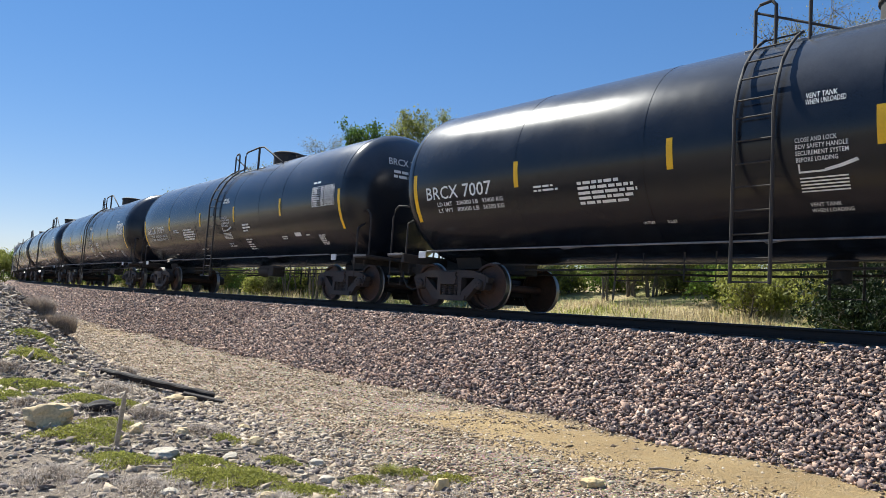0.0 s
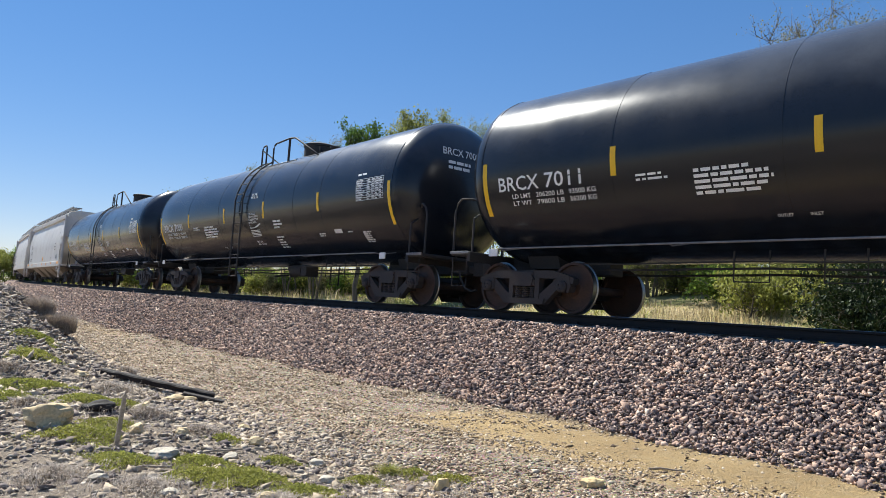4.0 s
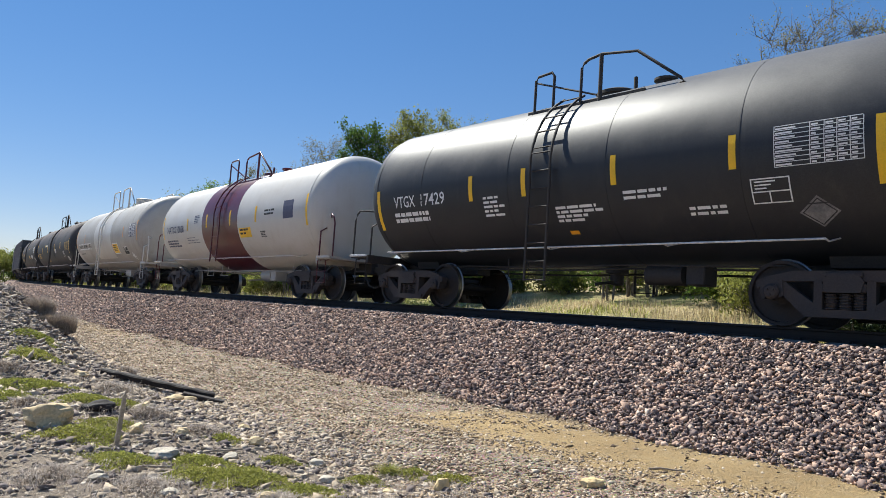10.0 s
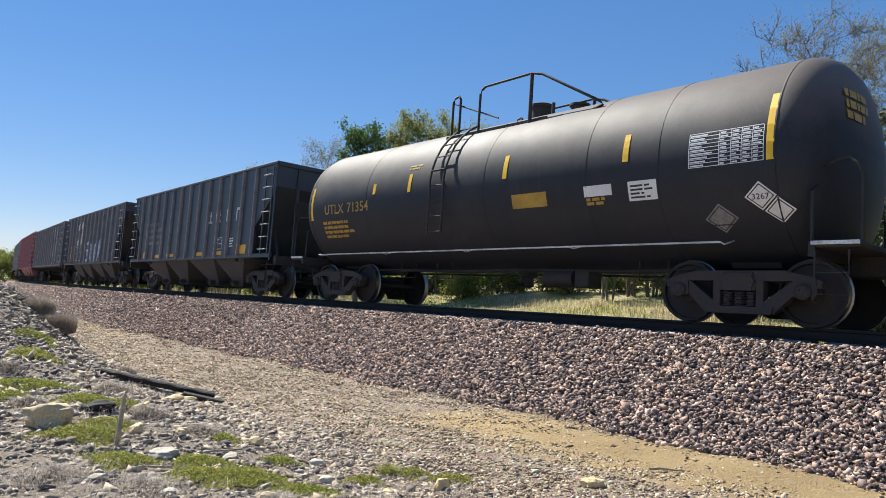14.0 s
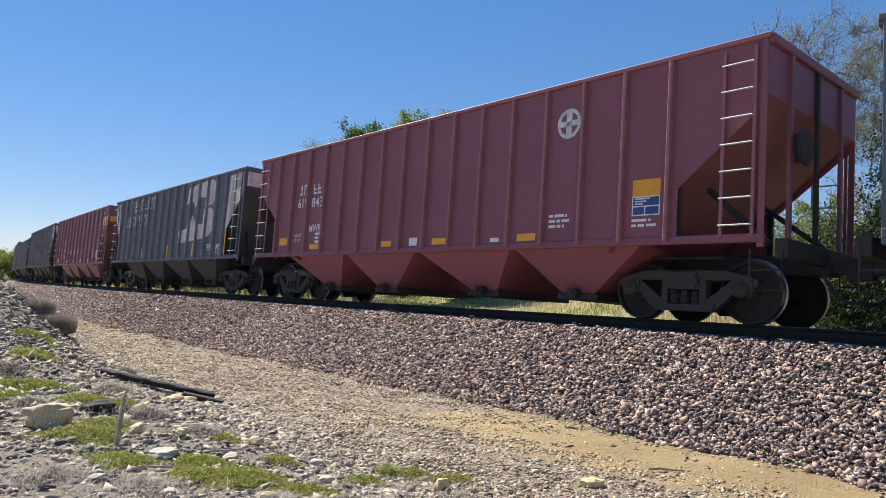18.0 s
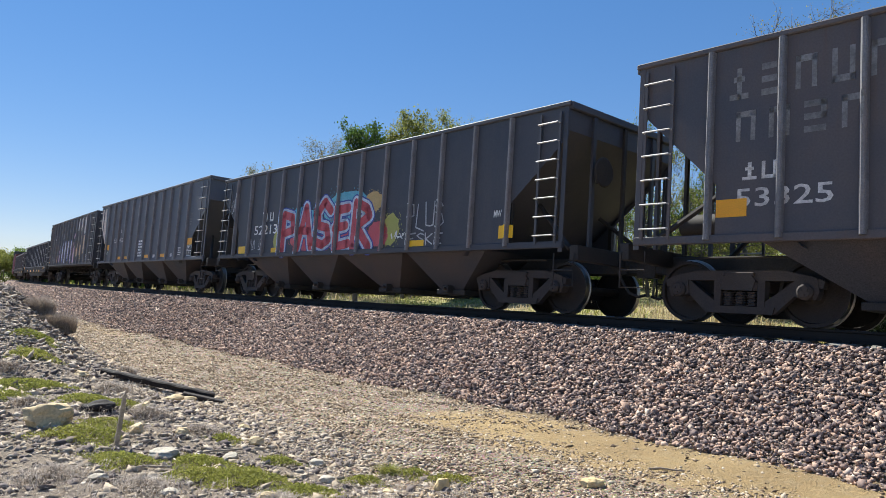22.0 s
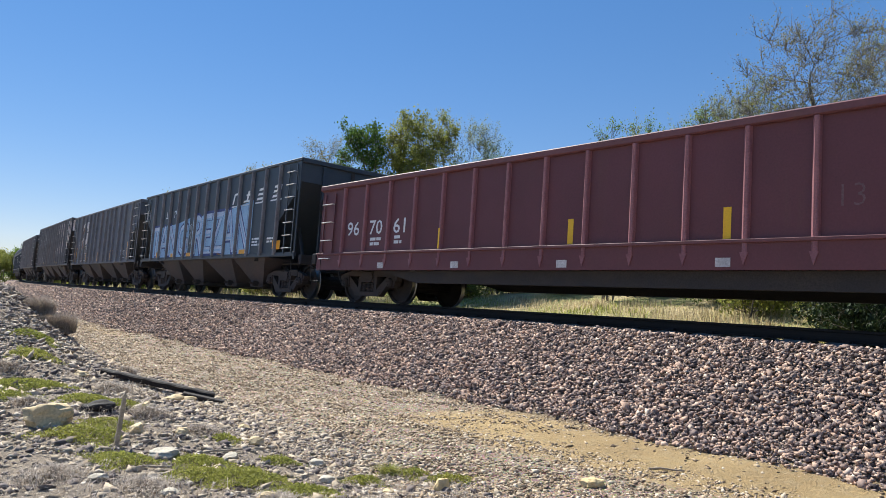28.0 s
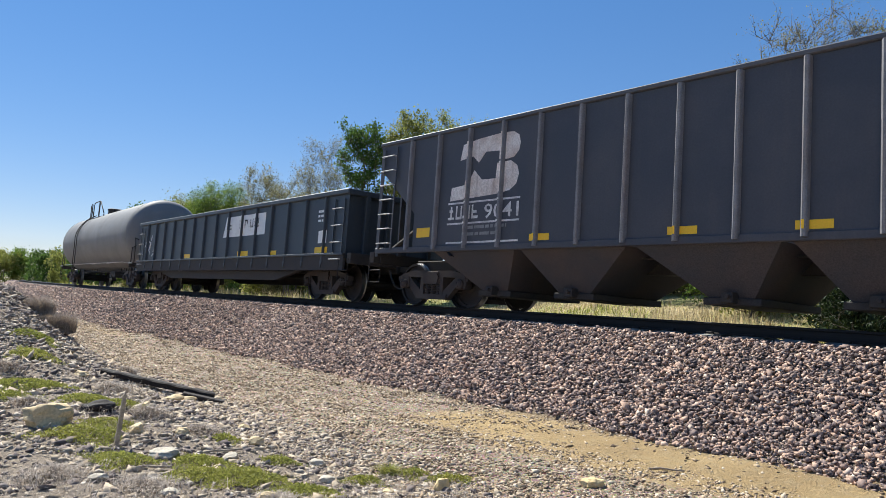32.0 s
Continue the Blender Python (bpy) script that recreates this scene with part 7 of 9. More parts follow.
    mark(car, "rust_patch", sd, [[(-4.07, 2.75), (-3.87, 2.72), (-3.85, 3.05), (-4.0, 3.08)], [(-4.06, 1.95), (-3.86, 1.95), (-3.87, 2.4), (-4.05, 2.38)]], M["rust"], 0.0045, "bare rusty patch")
    mark(car, "pale_end_panel", sd, [[(-6.2, 3.3), (-5.45, 2.78), (-5.45, 2.12), (-6.2, 2.98)]], M["dim_white"], 0.003, "ghosted pale end paint")
    mark(car, "bare_patch", sd, [[(0.6, 2.05), (0.85, 2.02), (0.95, 1.78), (0.75, 1.85)], [(1.25, 1.5), (1.5, 1.62), (1.55, 1.28)], [(-0.05, 1.25), (0.12, 1.24), (0.08, 1.36)]], M["dim_white"], 0.003, "scraped pale patches")
    lettering(car, sd, "733", -3.09, 1.72, 0.27, fw, 0.62)
    bars(car, sd, -4.5, 1.52, 1.8, 2, 0.13, 0.06, M["dim_white"], 24)
    stripes(car, sd, [(-5.31, 1.22, 0.12, 0.82), (-2.56, 1.22, 0.12, 0.45), (-0.1, 1.22, 0.12, 0.44), (2.39, 1.22, 0.11, 0.46), (4.9, 1.22, 0.11, 0.8)], o)
    bars(car, sd, -1.52, 1.5, 0.44, 3, 0.1, 0.06, M["dim_white"], 25)
    frame_panel(car, sd, 4.2, 1.3, 0.42, 0.34)
    car, sd = hopper_car("rusty black open hopper car with large white emblem and letters", -430.3, -416.9, 3.86, "hopper_black", ribs=15, first=1.1, last=1.2)
    end_band(car, 6.7, 3.14, 3.76)
    emblem(car, sd, 1.75, 1.76, 2.9, 1.95, "rusty_white")
    word_bars(car, sd, -4.93, 3.16, 3.76, 0.50, 10, "faded_white", 0.3)
    word_bars(car, sd, -4.86, 2.62, 2.92, 0.48, 8, "faded_white", 0.3)
    word_bars(car, sd, -4.0, 2.32, 0.45, 0.22, 2, "dim_white")
    lettering(car, sd, "531925", -4.82, 2.0, 0.27, M["dim_white"], 2.0)
    bars(car, sd, -4.8, 1.75, 2.05, 4, 0.13, 0.07, fw, 26)
    mark(car, "white_end_panel", sd, [[(5.5, 1.95), (5.6, 3.75), (6.65, 3.76), (6.65, 3.0)]], M["rusty_white"], 0.003, "rusty white end panel")
    stripes(car, sd, [(-4.88, 1.24, 0.45, 0.18), (-2.51, 1.24, 0.43, 0.12), (2.15, 1.24, 0.44, 0.12), (3.55, 1.24, 0.35, 0.22)], y)
    car, sd = hopper_car("rusty black open hopper car with a small weathered emblem", -445.0, -432.5, 3.57, "hopper_black", first=1.05, last=1.2)
    emblem(car, sd, -3.98, 2.10, 1.74, 1.22, "rusty_white")
    mark(car, "painted_line", sd, rect(-4.02, 2.03, 1.84, 0.035) + rect(-4.02, 1.62, 1.84, 0.035) + rect(-4.02, 1.24, 1.84, 0.035), fw)
    word_bars(car, sd, -4.0, 1.72, 0.85, 0.27, 4, "faded_white")
    lettering(car, sd, "9041", -3.05, 1.71, 0.28, fw, 0.85)
    bars(car, sd, -3.5, 1.52, 1.2, 2, 0.13, 0.06, M["dim_white"], 27)
    stripes(car, sd, [(-4.91, 1.40, 0.4, 0.2), (-1.93, 1.24, 0.43, 0.12), (0.64, 1.24, 0.45, 0.12), (2.37, 1.24, 0.44, 0.12), (5.0, 1.35, 0.35, 0.22)], y)
    frame_panel(car, sd, 3.9, 1.35, 0.42, 0.34)
    car, sd = low_gondola("black low gondola car with a white panel on its side", -461.5, -446.2, 2.68, "hopper_green", ribs=15)
    mark(car, "painted_panel", sd, [[(0.55, 1.78), (3.4, 1.78), (3.4, 2.42), (0.75, 2.42)]], w, 0.003, "white slanted panel")
    word_bars(car, sd, 0.95, 2.02, 2.2, 0.26, 6, "black_ink", 0.3)
    stripes(car, sd, [(6.24, 1.16, 0.6, 0.15), (1.82, 1.16, 0.62, 0.15), (3.88, 1.16, 0.33, 0.12), (-2.63, 1.16, 0.62, 0.15)], y)
    mark(car, "small_plate", sd, rect(6.37, 1.41, 0.39, 0.32), w)
    bars(car, sd, 6.3, 2.2, 0.5, 3, 0.12, 0.06, w, 28)
    scrawl(car, sd, -7.0, 1.3, 1.2, 0.9, "faded_white", 18, 3, 0.05)
    car, sd = tank_car("matt grey tank car at the end of the train", -470.4, 7.0, 8.3, mat="tank_grey", lad=-3.2, gate=(-3.6, -3.3, 4.6, -2.8, 3.9), main=(-2.9, 4.6, -1.6, 4.65, -1.4, 4.6, -0.4, 3.9), R=1.5, zc=2.62, dome=(-2.2, 0.4, 0.3), seams=(-2.2, 2.0))


hoppers()

# ---------------------------------------------------------------- loose stone
def mass_mesh(name, V, F, mats, index=None):
    """A mesh from arrays of points and triangles."""
    me = bpy.data.meshes.new(name)
    V, F = np.ascontiguousarray(V, np.float32), np.ascontiguousarray(F, np.int32)
    me.vertices.add(len(V))
    me.vertices.foreach_set("co", V.ravel())
    me.loops.add(F.size)
    me.loops.foreach_set("vertex_index", F.ravel())
    me.polygons.add(len(F))
    me.polygons.foreach_set("loop_start", np.arange(0, F.size, F.shape[1], dtype=np.int32))
    for m in mats:
        me.materials.append(m)
    if index is not None:
        me.polygons.foreach_set("material_index", index.astype(np.int32))
    me.update(calc_edges=True)
    return me


CUBE = np.array([(x, y, z) for x in (-1, 1) for y in (-1, 1) for z in (-1, 1)], float)
CUBE_F = np.array([(0, 1, 3), (0, 3, 2), (4, 6, 7), (4, 7, 5), (0, 4, 5), (0, 5, 1), (2, 3, 7), (2, 7, 6), (0, 2, 6), (0, 6, 4), (1, 5, 7), (1, 7, 3)])


def turns(rng, n, flat=0.5):
    """Random rotation matrices; flat: how far the stones tip, in radians."""
    a, b, c = rng.uniform(0, 2 * np.pi, n), rng.normal(0, flat, n), rng.normal(0, flat, n)
    ca, sa, cb, sb, cc, sc = np.cos(a), np.sin(a), np.cos(b), np.sin(b), np.cos(c), np.sin(c)
    z, o = np.zeros(n), np.ones(n)
    Rz = np.stack([ca, -sa, z, sa, ca, z, z, z, o], -1).reshape(n, 3, 3)
    Ry = np.stack([cb, z, sb, z, o, z, -sb, z, cb], -1).reshape(n, 3, 3)
    Rx = np.stack([o, z, z, z, cc, -sc, z, sc, cc], -1).reshape(n, 3, 3)
    return Rz @ Ry @ Rx


def pebbles(rng, P, size, flat=0.5, aspect=(1.0, 0.72, 0.5)):
    """Angular stones at the points P; size: half length of each."""
    n = len(P)
    base = CUBE[None] * (0.55 + 0.42 * rng.uniform(0, 1, (n, 8, 1))) + rng.normal(0, 0.23, (n, 8, 3))
    ax = np.array(aspect)[None] * rng.uniform(0.75, 1.2, (n, 3))
    V = np.einsum("nij,nkj->nki", turns(rng, n, flat), base * (ax * size[:, None])[:, None]) + P[:, None]
    F = (CUBE_F[None] + (np.arange(n) * 8)[:, None, None])
    return V.reshape(-1, 3), F.reshape(-1, 3)


OCT = np.array([(1, 0, 0), (-1, 0, 0), (0, 1, 0), (0, -1, 0), (0, 0, 1), (0, 0, -1)], float)
OCT_F = np.array([(0, 2, 4), (2, 1, 4), (1, 3, 4), (3, 0, 4), (2, 0, 5), (1, 2, 5), (3, 1, 5), (0, 3, 5)])


def chips(rng, P, size, flat=0.4, aspect=(1.2, 0.85, 0.48)):
    """Small sharp chips of stone."""
    n = len(P)
    base = OCT[None] * rng.uniform(0.8, 1.2, (n, 6, 1)) + rng.normal(0, 0.20, (n, 6, 3))
    ax = np.array(aspect)[None] * rng.uniform(0.7, 1.25, (n, 3))
    V = np.einsum("nij,nkj->nki", turns(rng, n, flat), base * (ax * size[:, None])[:, None]) + P[:, None]
    return V.reshape(-1, 3), (OCT_F[None] + (np.arange(n) * 6)[:, None, None]).reshape(-1, 3)


def stone_material(name, tones, bump=0.004, bump_scale=45.0):
    """Each stone takes a tone of its own."""
    ma = material(name, (0.5, 0.5, 0.5), 0.85, fine=70, fine_amount=0.22, amount=0.0, bump=bump, bump_scale=bump_scale, spec=0.3)
    nt = ma.node_tree
    bs = nt.nodes["Principled BSDF"]
    geo = nt.nodes.new("ShaderNodeNewGeometry")
    rp = nt.nodes.new("ShaderNodeValToRGB")
    rp.color_ramp.interpolation = "LINEAR"
    while len(rp.color_ramp.elements) < len(tones):
        rp.color_ramp.elements.new(0.5)
    for e, (p, c) in zip(rp.color_ramp.elements, tones):
        e.position, e.color = p, (*c, 1)
    mx = nt.nodes.new("ShaderNodeMix")
    mx.data_type, mx.blend_type = "RGBA", "MULTIPLY"
    mx.inputs[0].default_value = 1.0
    sc = nt.nodes.new("ShaderNodeVectorMath")
    sc.operation = "SCALE"
    sc.inputs[3].default_value = 2.0
    src = bs.inputs["Base Color"].links[0].from_socket
    nt.links.new(src, sc.inputs[0])
    nt.links.new(geo.outputs["Random Per Island"], rp.inputs[0])
    nt.links.new(rp.outputs[0], mx.inputs[6])
    nt.links.new(sc.outputs[0], mx.inputs[7])
    nt.links.new(mx.outputs[2], bs.inputs["Base Color"])
    return ma


M["ballast"] = stone_material("crushed_rock_ballast", [(0.0, (0.07, 0.056, 0.058)), (0.2, (0.15, 0.115, 0.11)), (0.42, (0.25, 0.185, 0.165)), (0.62, (0.38, 0.26, 0.205)), (0.8, (0.50, 0.34, 0.255)), (0.93, (0.56, 0.40, 0.31)), (1.0, (0.66, 0.54, 0.44))], 0.0015)
M["gravel"] = stone_material("mixed_limestone_gravel", [(0.0, (0.13, 0.092, 0.066)), (0.25, (0.28, 0.20, 0.13)), (0.55, (0.44, 0.325, 0.205)), (0.82, (0.54, 0.43, 0.31)), (1.0, (0.64, 0.54, 0.42))], 0.001)
M["bank_stone"] = stone_material("broken_bank_stone", [(0.0, (0.12, 0.095, 0.088)), (0.3, (0.23, 0.185, 0.16)), (0.55, (0.37, 0.295, 0.21)), (0.8, (0.46, 0.37, 0.27)), (1.0, (0.56, 0.48, 0.39))], 0.0015)


def scatter(rng, n, s0, s1, d0, d1, lift):
    s, d = rng.uniform(s0, s1, n), rng.uniform(d0, d1, n)
    x, y = lay(s, d)
    return s, d, np.stack([x, y, land(s, d) + lift], -1)


def fewer_unseen(P):
    """Share of stones kept at each point: few outside the camera's view."""
    return np.interp(P[:, 1], [3.6, 4.6], [0.03, 1.0]) * np.interp(np.abs(P[:, 0]) - 0.66 * P[:, 1], [0.6, 1.6], [1.0, 0.03])


def loose_stone():
    rng = np.random.default_rng(11)
    chunks = []
    for s0, s1, dens, size in ((-3, 14, 1500, 0.0265), (-9, -3, 1000, 0.029), (-24, -9, 560, 0.035), (-50, -24, 170, 0.052), (-110, -50, 50, 0.09)):
        n = int((s1 - s0) * 2.75 * dens)
        s, d, P = scatter(rng, n, s0, s1, 1.32, 4.05, 0.004)
        edge = 3.78 + 0.16 * lumps(P[:, 0] * 2.1, P[:, 1] * 2.1, 3.0)
        keep = (d < edge) & ((d > 1.45) | (rng.uniform(0, 1, n) < 0.75)) & (rng.uniform(0, 1, n) < fewer_unseen(P))
        P, d = P[keep], d[keep]
        P[:, 2] += rng.uniform(-0.02, 0.036, len(P)) - 0.02 * (d < 1.5)
        chunks.append((pebbles if s0 > -9 else chips)(rng, P, size * (1.0 if s0 > -9 else 1.1) * rng.lognormal(-0.12, 0.3, len(P)), 0.55))
    n = 5200
    s, d, P = scatter(rng, n, -60, 16, -2.6, 1.32, 0.0)
    P[:, 2] += -0.03 * (np.abs(d) < 1.3)
    chunks.append(pebbles(rng, P, 0.05 * rng.lognormal(-0.1, 0.25, n), 0.5))
    V, F, o = [], [], 0
    for v, f in chunks:
        V.append(v)
        F.append(f + o)
        o += len(v)
    tagged(new("ballast", mass_mesh("ballast", np.concatenate(V), np.concatenate(F), [M["ballast"]])), "shoulder of crushed grey and pinkish rock below the rails", "ballast", kind="stuff")
    # the track beside the line: worn fine gravel, with bare sandy lanes
    n = 520000
    s, d, P = scatter(rng, n, -34, 19, 3.55, 7.6, 0.0)
    lane = np.exp(-((d - 4.35 - 0.2 * np.sin(s * 0.35)) / 0.55) ** 2) * np.interp(s, [-34, -14, -4, 3, 5.5, 14], [0.85, 0.95, 0.5, 0.25, 1.05, 1.1])
    dens = np.clip(0.95 + 0.4 * lumps(P[:, 0] * 0.9, P[:, 1] * 0.9, 9.0) - lane, 0.035, 1) * np.interp(s, [-34, -15, 0, 5, 12, 15, 19], [0.22, 0.3, 0.6, 0.85, 0.85, 0.2, 0.02]) * np.interp(d, [7.0, 7.6], [1.0, 0.1])
    keep = rng.uniform(0, 1, n) < dens * fewer_unseen(P)
    P, s = P[keep], s[keep]
    v, f = chips(rng, P, np.interp(s, [-34, 0, 14], [0.032, 0.0165, 0.0125]) * np.minimum(rng.lognormal(-0.1, 0.5, len(P)), 2.4), 0.35)
    tagged(new("gravel", mass_mesh("gravel", v, f, [M["gravel"]])), "worn tan limestone gravel on the access track", "gravel", kind="stuff")
    # the bank in front
    n = 300000
    s, d, P = scatter(rng, n, -24, 15, 6.4, 13.5, 0.0)
    dens = np.clip(0.75 + 0.45 * lumps(P[:, 0] * 1.6, P[:, 1] * 1.6, 5.0), 0.15, 1) * np.interp(s, [-24, -5, 2, 10, 15], [0.5, 0.6, 1, 1, 0.03]) * np.interp(d, [10.6, 13.5], [1.0, 0.03])
    keep = rng.uniform(0, 1, n) < dens * fewer_unseen(P)
    P, s = P[keep], s[keep]
    v, f = chips(rng, P, np.interp(s, [-24, 0, 10], [0.050, 0.029, 0.019]) * np.minimum(rng.lognormal(-0.2, 0.66, len(P)), 2.6), 0.4)
    tagged(new("bank_rubble", mass_mesh("bank_rubble", v, f, [M["bank_stone"]])), "broken grey and tan stones over the bank", "rubble", kind="stuff")


loose_stone()


def boulder(name, label, s, d, size, mat, seed, rz=0.0, sink=0.25):
    """A weathered rock with flattened faces."""
    bm = bmesh.new()
    bmesh.ops.create_icosphere(bm, subdivisions=4, radius=1.0)
    r = random.Random(seed)
    planes = [(Vector((r.gauss(0, 1), r.gauss(0, 1), r.gauss(0, 0.8))).normalized(), r.uniform(0.66, 0.9)) for _ in range(18)]
    for v in bm.verts:
        for nrm, h in planes:
            t = v.co.dot(nrm)
            if t > h:
                v.co -= nrm * (t - h) * 0.92
        v.co += v.co.normalized() * (noise.noise(v.co * 2.2 + Vector((seed, 0, 0))) * 0.16 + noise.noise(v.co * 6 + Vector((0, seed, 0))) * 0.06)
        v.co = Vector((v.co.x * size[0], v.co.y * size[1], v.co.z * size[2]))
    me = bpy.data.meshes.new(name)
    bm.to_mesh(me)
    bm.free()
    me.materials.append(M[mat])
    me.shade_smooth()
    me.set_sharp_from_angle(angle=radians(28))
    x, y = lay(s, d)
    ob = new(name, me)
    ob.matrix_world = pose(float(x), float(y), float(land(s, d)) + size[2] * (1 - sink) * 0.6, 0, 0, rz)
    return tagged(ob, label, "rock")


boulder("rock", "large tan limestone rock half buried in the bank", 5.72, 8.95, (0.24, 0.17, 0.15), "limestone", 3, 20)
# dark stone added in place of the shadow beside the large rock
boulder("rock", "flat dark stone added as shade beside the large tan rock", 5.45, 8.45, (0.17, 0.10, 0.07), "wood_old", 4, 10)
boulder("rock", "flat pale grey stone among green ground plants", 6.86, 8.36, (0.15, 0.11, 0.055), "pale_rock", 5, 40)
boulder("rock", "small rounded tan stone near the wooden stake", 6.22, 8.36, (0.085, 0.07, 0.06), "limestone", 6)
boulder("rock", "small rounded tan stone in dry grass", 6.35, 8.0, (0.075, 0.06, 0.045), "limestone", 7, 60)
boulder("rock", "yellow limestone lump on the sandy track", 9.14, 5.72, (0.125, 0.08, 0.055), "yellow_stone", 8, 30)
boulder("rock", "orange-tan stone at the edge of the gravel", 8.50, 6.83, (0.075, 0.06, 0.075), "yellow_stone", 9, 15)
boulder("rock", "pale tan stone slab on the bank", 4.55, 7.35, (0.16, 0.10, 0.05), "limestone", 10, 75)
boulder("rock", "pale tan stone slab under the dark timber", 4.15, 7.0, (0.14, 0.10, 0.05), "limestone", 11, 20)
boulder("rock", "tan stone at the bank's edge", 6.7, 7.45, (0.10, 0.08, 0.05), "limestone", 12, 45)
boulder("rock", "pale grey stone at the bank's edge", 7.4, 7.25, (0.09, 0.07, 0.04), "pale_rock", 13, 5)
boulder("rock", "broken white limestone slab beyond the rails", -0.8, -6.2, (0.75, 0.5, 0.30), "pale_rock", 14, 10, 0.4)
boulder("rock", "pale limestone ledge in dry grass beyond the rails", 4.2, -6.4, (1.1, 0.6, 0.28), "limestone", 15, 10, 0.4)
boulder("rock", "pale limestone ledge in dry grass beyond the rails", 2.6, -6.6, (0.8, 0.5, 0.22), "pale_rock", 16, 40, 0.4)
boulder("rock", "white chip of limestone lying on the ballast", 6.3, 3.05, (0.06, 0.04, 0.03), "pale_rock", 17, 40, 0.0)
for _k, (_s, _d) in enumerate([(6.9, 9.25), (7.3, 9.0), (6.1, 9.5), (4.9, 9.3), (7.8, 8.7), (8.2, 8.2), (5.2, 7.9), (7.9, 7.5), (3.6, 8.1), (2.9, 8.6), (2.2, 8.0), (8.3, 7.2), (6.0, 7.2), (7.1, 7.9), (8.8, 7.4), (4.2, 9.4)]):
    _z = 0.045 + 0.04 * ((_k * 37) % 11) / 11
    boulder("rock", "small weathered tan and grey stone on the bank", _s, _d, (_z * 1.2, _z * 0.9, _z * 0.55), ("limestone", "pale_rock", "limestone")[_k % 3], 30 + _k, _k * 47)


# ---------------------------------------------------------------- timber and stake
def timber():
    p0, p1 = (3.30, 7.78), (3.95, 6.5)
    x0, y0 = (float(v) for v in lay(*p0))
    x1, y1 = (float(v) for v in lay(*p1))
    z0, z1 = float(land(*p0)) + 0.045, float(land(*p1)) + 0.065
    L = math.dist((x0, y0), (x1, y1))
    tm = thing("timber", "charred dark wooden beam lying on the stony bank", "timber", Matrix.Translation((x0, y0, z0)) @ Euler((0, -math.atan2(z1 - z0, L), math.atan2(y1 - y0, x1 - x0))).to_matrix().to_4x4())
    g = Geo()
    n = 15
    ring = []
    for i in range(n):
        a, j, k = L * i / (n - 1), 0.008 * math.sin(i * 2.3), 0.006 * math.sin(i * 4.1)
        ring += [(a, -0.075 + j, -0.05), (a, -0.082 + j, 0.010 + k), (a, -0.06 + j, 0.025 + k), (a, 0.06 + j, 0.027 - k), (a, 0.072 + j, 0.010), (a, 0.07 + j, -0.05)]
    g.add(ring, [(i * 6 + q, i * 6 + (q + 1) % 6, i * 6 + 6 + (q + 1) % 6, i * 6 + 6 + q) for i in range(n - 1) for q in range(6)] + [tuple(range(6)), tuple(range(6 * n - 6, 6 * n))])
    part("beam", g, M["wood_old"], tm)
    part("broken_plank", Geo().box(L - 0.40, L + 0.14, -0.26, -0.10, -0.075, -0.02, 0.01), M["wood_old"], tm)


timber()


def stake():
    x, y = (float(v) for v in lay(6.5, 8.62))
    z = float(land(6.5, 8.62))
    g = Geo().prism([(-0.019, -0.12), (0.021, -0.12), (0.017, 0.40), (0.004, 0.455), (-0.012, 0.41)], -0.012, 0.012)
    ob = new("stake", g.mesh("stake", M["stake_wood"]))
    ob.matrix_world = pose(x, y, z, 2, 5, 40)
    tagged(ob, "short grey wooden stake standing in the bank", "stake")


stake()
for _s, _d, _l, _r in ((9.28, 4.73, 0.32, -12), (6.9, 7.9, 0.42, 35), (5.4, 8.2, 0.35, 70), (7.2, 8.6, 0.3, 10)):
    _x, _y = (float(v) for v in lay(_s, _d))
    _g = Geo().tube([(-_l / 2, 0, 0), (-_l / 6, 0.02, 0.012), (_l / 6, -0.01, 0.01), (_l / 2, 0.02, 0.004)], 0.009, 6)
    _o = new("stick", _g.mesh("stick", M["stake_wood"], 60))
    _o.matrix_world = pose(_x, _y, float(land(_s, _d)) + 0.012, 0, 0, _r)
    tagged(_o, "short dry brown stick lying on the ground", "stick")


# ---------------------------------------------------------------- plants
def blades(rng, P, h, w, lean, seg=2):
    """Bent grass blades at the points P: arrays of points and triangles."""
    n = len(P)
    a = rng.uniform(0, 2 * np.pi, n)
    d = np.stack([np.cos(a), np.sin(a), np.zeros(n)], -1)
    side = np.stack([-np.sin(a), np.cos(a), np.zeros(n)], -1)
    ln = (lean * rng.uniform(0.2, 1.0, n))[:, None]
    up = np.array([0, 0, 1.0])
    hh, ww = h[:, None], w[:, None]
    mid = P + up * hh * 0.55 + d * hh * ln * 0.3
    tip = P + up * hh * (1 - 0.3 * ln) + d * hh * ln
    V = np.stack([P - side * ww, P + side * ww, mid - side * ww * 0.7, mid + side * ww * 0.7, tip], 1)
    F = np.array([(0, 1, 3), (0, 3, 2), (2, 3, 4)])[None] + (np.arange(n) * 5)[:, None, None]
    return V.reshape(-1, 3), F.reshape(-1, 3)


def leaves(rng, P, size, droop=0.4):
    """Small pointed leaves, turned at random."""
    n = len(P)
    R = turns(rng, n, 1.0)
    base = np.array([(0, 0, 0), (0.5, 0.28, 0.05), (1.0, 0, -0.1), (0.5, -0.28, 0.05)])
    V = np.einsum("nij,kj->nki", R, base) * size[:, None, None] + P[:, None]
    F = np.array([(0, 1, 2), (0, 2, 3)])[None] + (np.arange(n) * 4)[:, None, None]
    return V.reshape(-1, 3), F.reshape(-1, 3)


